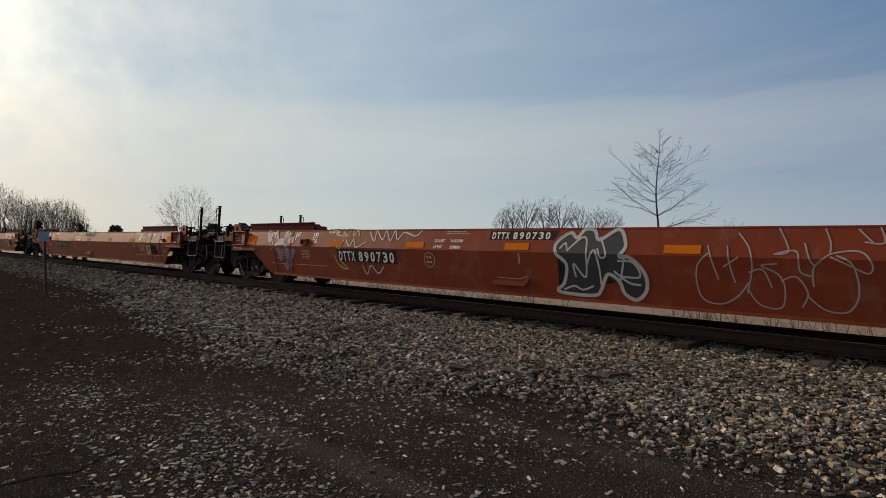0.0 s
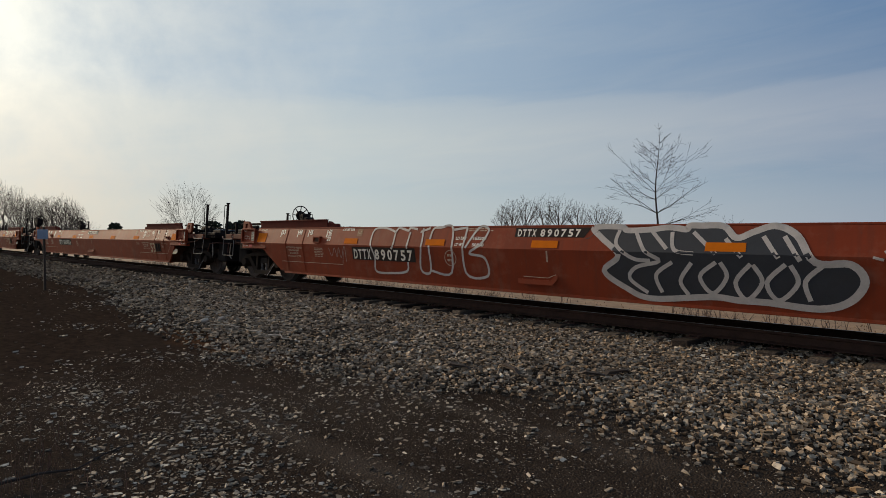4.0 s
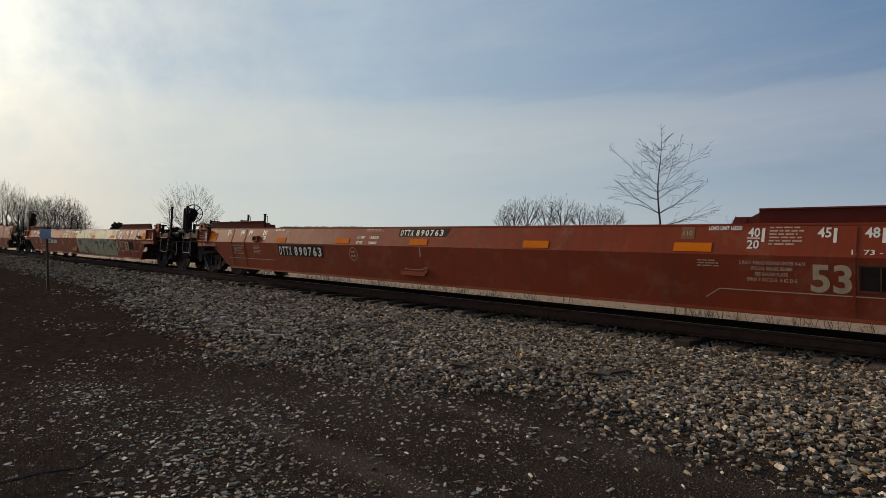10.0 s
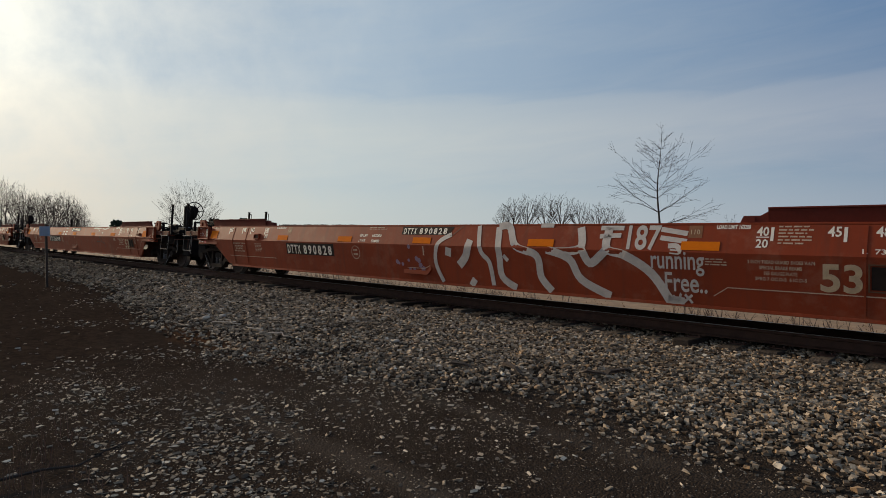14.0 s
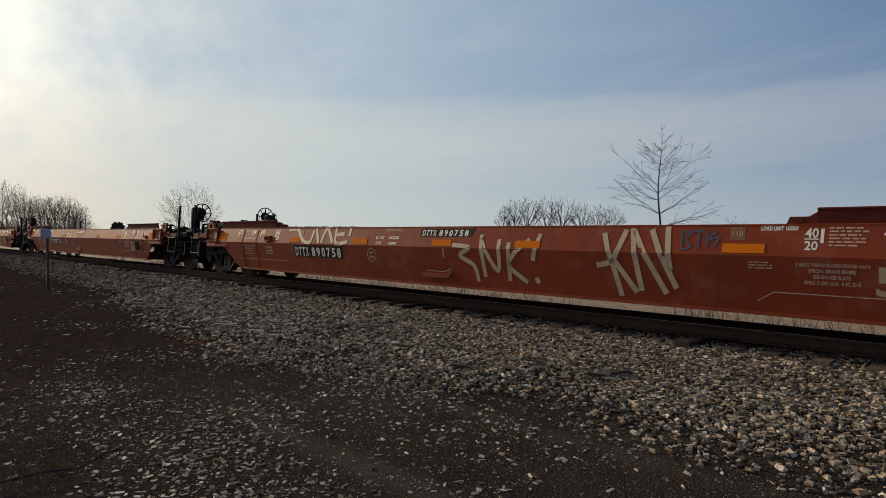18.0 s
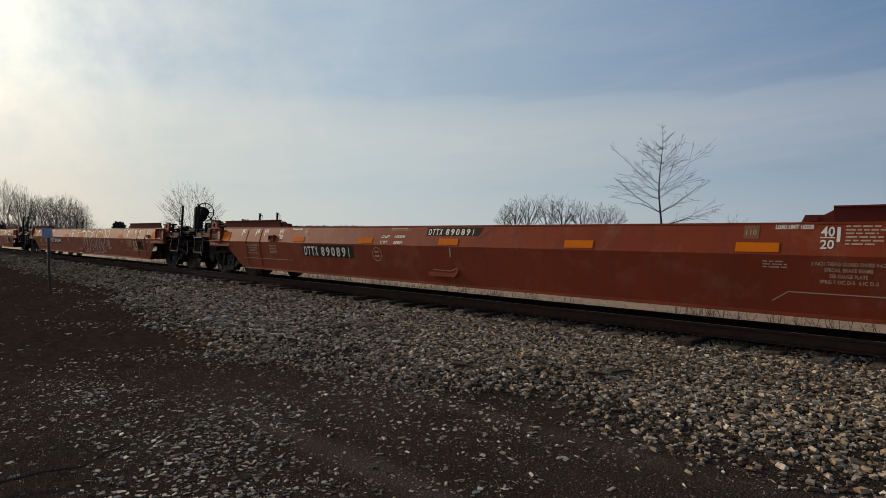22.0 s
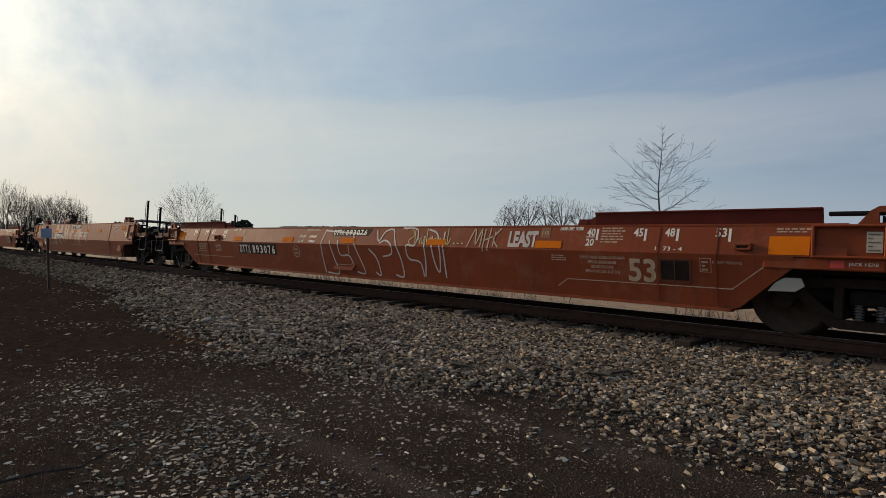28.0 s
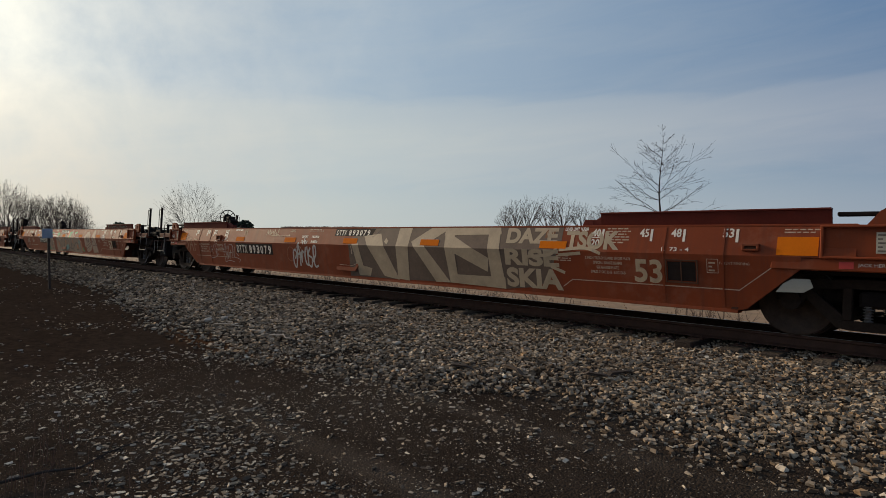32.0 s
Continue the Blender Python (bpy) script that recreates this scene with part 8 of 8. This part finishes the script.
def paint_893079(car):
    b = (-0.15, 5.38, 0.31, 1.38)
    for k, pts in enumerate([[(0.0, 0.0), (0.01, 0.78), (0.13, 1.0), (0.77, 1.0), (1.0, 1.0), (1.0, 0.74), (0.95, 0.16), (0.91, 0.07), (0.79, 0.0), (0.56, 0.03), (0.27, 0.01)]]):
        patch(car, "painted_form", place(b, pts), SPRAY_UMBER, 53, 0.0022 + 0.00015 * k, "brown-black spray shade")
    b = (0.01, 4.24, 0.31, 1.38)
    for k, pts in enumerate([[(0.0, 0.67), (0.05, 0.7), (0.08, 0.23), (0.15, 0.19), (0.13, 0.03), (0.04, 0.03)], [(0.09, 0.84), (0.22, 0.89), (0.35, 0.0), (0.24, 0.05)], [(0.35, 1.0), (0.44, 1.0), (0.42, 0.0), (0.34, 0.02)], [(0.57, 1.0), (0.69, 1.0), (0.49, 0.56), (0.45, 0.74)], [(0.45, 0.74), (0.51, 0.8), (0.69, 0.03), (0.6, 0.02)], [(0.66, 1.0), (0.72, 1.0), (0.74, 0.06), (0.69, 0.03)], [(0.66, 1.0), (0.97, 1.0), (0.98, 0.89), (0.66, 0.86)], [(0.91, 1.0), (0.97, 1.0), (1.0, 0.01), (0.93, 0.01)], [(0.69, 0.18), (1.0, 0.19), (1.0, 0.0), (0.69, 0.03)], [(0.67, 0.84), (0.73, 0.83), (0.92, 0.49), (0.91, 0.26), (0.7, 0.59)]]):
        patch(car, "painted_form", place(b, pts), SPRAY_BEIGE, 53, 0.004 + 0.00015 * k, "beige block letters")
    spray(car, "painted_tag", [[(0.0, 1.0), (0.06, 0.0)], [(0.95, 1.0), (1.0, 0.17)]], 0.09, SPRAY_BEIGE, (1.11, 2.66, 1.07, 1.13), proud=0.0062)
    letters(car, "DAZE", 4.28, 1.12, 0.26, 53, SPRAY_BEIGE, width=1.02, bold=0.06)
    letters(car, "RISE", 4.27, 0.75, 0.27, 53, SPRAY_BEIGE, width=1.08, bold=0.06)
    letters(car, "SKIA", 4.28, 0.38, 0.32, 53, SPRAY_BEIGE, width=1.12, bold=0.06)
    letters(car, "TSOK", 5.46, 1.05, 0.28, 53, SPRAY_BEIGE, width=0.91, bold=0.06)
    spray(car, "painted_tag", [[(0.0, 0.53), (0.34, 0.64), (0.45, 1.0)], [(0.34, 0.2), (0.53, 0.0)], [(0.46, 0.8), (0.8, 0.89), (1.0, 0.71)], [(0.45, 0.62), (0.75, 0.71)]], 0.05, SPRAY_BEIGE, (4.74, 6.08, 0.65, 1.10), label="beige angular tags", proud=0.0066)
    spray(car, "painted_tag", [[(0.32, 1.0), (0.24, 0.93), (0.18, 0.43), (0.08, 0.0), (0.0, 0.22), (0.03, 0.63), (0.12, 0.72), (0.15, 0.55), (0.08, 0.35)], [(0.26, 0.97), (0.3, 0.55), (0.27, 0.07)], [(0.18, 0.53), (0.31, 0.57)], [(0.35, 0.65), (0.35, 0.22), (0.4, 0.67), (0.46, 0.62)], [(0.57, 0.85), (0.5, 0.5), (0.53, 0.17), (0.61, 0.2), (0.62, 0.87)], [(0.75, 0.83), (0.64, 0.55), (0.78, 0.4), (0.72, 0.07), (0.61, 0.15)], [(0.8, 0.27), (0.93, 0.57), (0.95, 0.88), (0.87, 0.85), (0.84, 0.35), (0.88, 0.08), (1.0, 0.13)]], 0.05, SPRAY_PALE, (-2.42, -1.36, 0.41, 1.01), label="white spray-painted tag in flowing script")
    spray(car, "painted_tag", [[(0.0, 0.65), (0.3, 0.0)], [(0.39, 1.0), (0.61, 0.06)], [(1.0, 0.53), (0.83, 0.06)]], 0.035, SPRAY_PALE, (-1.98, -1.75, 0.98, 1.15))
    spray(car, "painted_ring", [[(1.0, 0.51), (0.97, 0.77), (0.79, 0.94), (0.55, 1.0), (0.3, 0.94), (0.09, 0.74), (0.0, 0.49), (0.06, 0.23), (0.24, 0.06), (0.48, 0.0), (0.73, 0.09), (0.94, 0.29)]], 0.012, SPRAY_TAN, (-2.69, -2.36, 0.56, 0.91), closed=True)
    spray(car, "painted_tag", [[(0.0, 0.75), (0.05, 0.11), (0.21, 0.74), (0.37, 0.17)], [(0.23, 0.42), (0.39, 0.49)], [(0.68, 0.77), (0.48, 0.64), (0.66, 0.4), (0.8, 0.26)], [(0.77, 0.85), (0.77, 0.13), (0.96, 0.45), (0.75, 0.51), (1.0, 0.17)], [(0.0, 0.79), (0.18, 0.94)], [(0.64, 0.85), (0.8, 1.0), (1.0, 0.89), (0.84, 0.79)], [(0.0, 0.06), (0.32, 0.0), (0.84, 0.13)]], 0.012, SPRAY_PALE, (-7.07, -6.51, 0.50, 1.03), label="thin white tags")
    spray(car, "painted_tag", [[(0.02, 0.88), (0.09, 0.05)], [(0.07, 0.53), (0.19, 0.8), (0.19, 0.11)], [(0.25, 0.83), (0.27, 0.15), (0.36, 0.73)], [(0.41, 0.82), (0.37, 0.15), (0.49, 0.56)], [(0.48, 0.79), (0.63, 0.74), (0.52, 0.2)], [(0.65, 0.74), (0.67, 0.26), (0.77, 0.7)], [(0.03, 0.94), (0.22, 1.0), (0.39, 0.94)], [(0.07, 0.0), (0.36, 0.08), (0.65, 0.03)], [(0.71, 0.24), (0.87, 0.2), (1.0, 0.14), (0.93, 0.03)], [(0.0, 0.45), (0.56, 0.44)], [(0.78, 0.45), (0.94, 0.3)]], 0.013, SPRAY_PALE, (-6.22, -5.22, 0.40, 1.06))
    spray(car, "painted_tag", [[(0.25, 1.0), (0.0, 0.85), (0.21, 0.51), (0.06, 0.13)], [(0.32, 0.02), (0.45, 0.91), (0.61, 0.0)], [(0.38, 0.43), (0.6, 0.43)], [(0.74, 0.87), (0.74, 0.04)], [(0.75, 0.83), (1.0, 0.79)], [(0.75, 0.49), (0.94, 0.45)]], 0.04, SPRAY_TAN, (-8.74, -7.89, 0.67, 1.14), label="faded tan tag")
    spray(car, "painted_tag", [[(0.0, 0.11), (0.03, 0.74), (0.08, 0.21), (0.12, 0.89), (0.15, 0.11), (0.22, 0.74), (0.19, 0.11), (0.27, 0.68), (0.3, 0.11), (0.36, 0.95), (0.36, 0.16), (0.43, 0.58), (0.45, 0.05)], [(0.48, 0.53), (0.52, 1.0), (0.51, 0.42), (0.47, 0.16), (0.55, 0.21)], [(0.23, 0.0), (1.0, 0.0), (1.0, 0.16)]], 0.016, SPRAY_CREAM, (-3.75, -2.65, 1.19, 1.38))
    letters(car, "1282", -2.62, 1.29, 0.075, mat=SPRAY_BEIGE, width=0.24)


FADED_TAN = plain("faded_tan_paint", (0.36, 0.19, 0.115), 0.6, 0, 0.15, 3)
PAINTED = {"890730": paint_890730, "890757": paint_890757, "890883": paint_890883, "890908": paint_890908, "890828": paint_890828, "890758": paint_890758,
           "890844": paint_890844, "893242": paint_893242, "893076": paint_893076, "893084": paint_893084, "893079": paint_893079}
LABELS = {"890730": "red-brown empty well car with a black and white painted piece", "890757": "red-brown empty well car with white outlined letters and silver piece",
          "893199": "faded brown high-sided forty-foot well car, empty", "893242": "tan-brown high-sided forty-foot well car with faded block letters",
          "890883": "red-brown empty well car with an olive and blue piece", "890908": "red-brown empty well car with two white brush strokes",
          "890828": "red-brown empty well car with wide pale letters", "890758": "red-brown empty well car with cream spray tags",
          "890844": "red-brown empty well car with white bubble letters", "893076": "red-brown empty well car with thin white outlines",
          "893084": "red-brown empty well car with a grey, orange and green piece", "893079": "red-brown empty well car with beige block letters"}
# number, length in feet, place along the track at 16 s, brake end, paint
TRAIN = [('', 53, 259.2, 'rear', 0),
         ('', 53, 236, 'rear', 1),
         ('', 53, 212.8, 'front', 0),
         ('890730', 53, 189.6, 'rear', 0),
         ('890804', 53, 166.4, 'front', 0),
         ('890757', 53, 143.1, 'front', 0),
         ('893199', 40, 121.6, 'rear', 2),
         ('890883', 53, 100.2, 'rear', 0),
         ('890763', 53, 77, 'rear', 0),
         ('890908', 53, 53.8, 'rear', 0),
         ('890828', 53, 30.6, 'rear', 0),
         ('890770', 53, 7.4, 'rear', 0),
         ('890758', 53, -15.8, 'front', 0),
         ('890844', 53, -38.9, 'rear', 0),
         ('890891', 53, -62.1, 'rear', 0),
         ('890920', 53, -85.3, 'rear', 0),
         ('893242', 40, -106.5, 'front', 2),
         ('893076', 53, -127.7, 'rear', 1),
         ('893084', 53, -150.8, 'front', 1),
         ('893079', 53, -173.85, 'front', 1),
         ('', 53, -197.1, 'rear', 1)]

made = {}
cars = []
for number, feet, a, brake, tone in TRAIN:
    key = (feet, brake, tone)
    if key not in made:
        made[key] = car_53(PAINTS[tone], brake) if feet == 53 else car_40(PAINTS[tone], brake == "front")
        if feet == 53:
            marks_53(made[key])
    car = copy_thing(made[key], on_track(0))
    tagged(car, LABELS.get(number, "plain red-brown steel container well car, empty"), "railcar", "cars of the train")
    if feet == 53:
        if number:
            x0 = {"890908": -4.46, "890763": -5.27, "890844": -5.35, "893084": -4.84, "893079": -5.38, "890920": -4.88, "890891": -4.95, "890828": -4.95, "890758": -5.15}.get(number, -5.08)
            number_board(car, "DTTX " + number, x0, x0 + 2.0, 0.685, 0.965, 53)
            number_board(car, "DTTX " + number, -0.69, 0.63, 1.205, 1.365, 53, 0.10)
        else:
            for x0, x1, z0, z1 in ((-5.08, -3.08, 0.685, 0.965), (-0.69, 0.63, 1.205, 1.365)):
                patch(car, "number_board", [(x0, z0), (x1, z0), (x1, z1), (x0, z1)], BLACK, 53, 0.003)
                bars(car, x0 + 0.08, z0 + 0.05, 1, x1 - x0 - 0.1, (z1 - z0) * 1.3, 53, WHITE)
    else:
        marks_40(car, number, *(("169300", "50700") if number == "893199" else ("168800", "51200")))
    if number in PAINTED:
        PAINTED[number](car)
    for o in car.children:
        if o.name.startswith("reflector") and abs(min(v.co.x for v in o.data.vertices) - 2.45) < 0.01:
            o.location.x = {"890758": -0.80, "893079": -0.27}.get(number, 0.0)      # this plate's place differs from car to car
    cars.append((car, a))
for car in made.values():
    for o in (*car.children_recursive, car):
        bpy.data.objects.remove(o)

SPEED = 11.5
# small unevenness of the train's run: seconds, metres
UNEVEN = [(0, 0.06), (1, -0.05), (2, -0.21), (3, -0.15), (4, 0), (5, 0.1), (6, 0.38), (7, -0.13), (8, 0.16), (9, 0.17), (10, 0.08), (11, 0.11), (12, 0.01), (13, 0.08), (14, 0.37), (15, 0.2), (16, 0.05), (17, -0.07), (18, 0.25), (19, 0.2), (20, 0.07), (21, 0.1), (22, 0.4), (23, 0.04), (24, 0.35), (25, 0.17), (26, 0), (27, 0.05), (28, 0.08), (29, 0.03), (30, -0.04), (31, -0.15), (32, 0.15)]
TIMES = [t for t, d in UNEVEN]


def travelled(t):
    return SPEED * (t - 16.0) + dict(UNEVEN)[t]


# ---- what moves: the train, and its wheels rolling under it ----


def motions():
    for car, a in cars:
        walk(car, [(t, on_track(-(a + travelled(t)))) for t in TIMES])
    step = math.degrees(SPEED / 0.457 / FPS)
    first = {}
    for ob in sorted((o for o in bpy.data.objects if o.name.startswith("wheelset")), key=lambda o: o.name):
        x = round(ob.location.x, 3)
        if x not in first:
            walk(ob, [(k / FPS, pose(x, 0, 0.457, 0, -step * k % 360, 0)) for k in range(32 * FPS + 1)])
            first[x] = ob
        else:       # all wheels turn alike: the same keys
            ob.rotation_mode = "QUATERNION"
            keys = ob.animation_data_create()
            keys.action = first[x].animation_data.action
            keys.action_slot = first[x].animation_data.action_slot


motions()
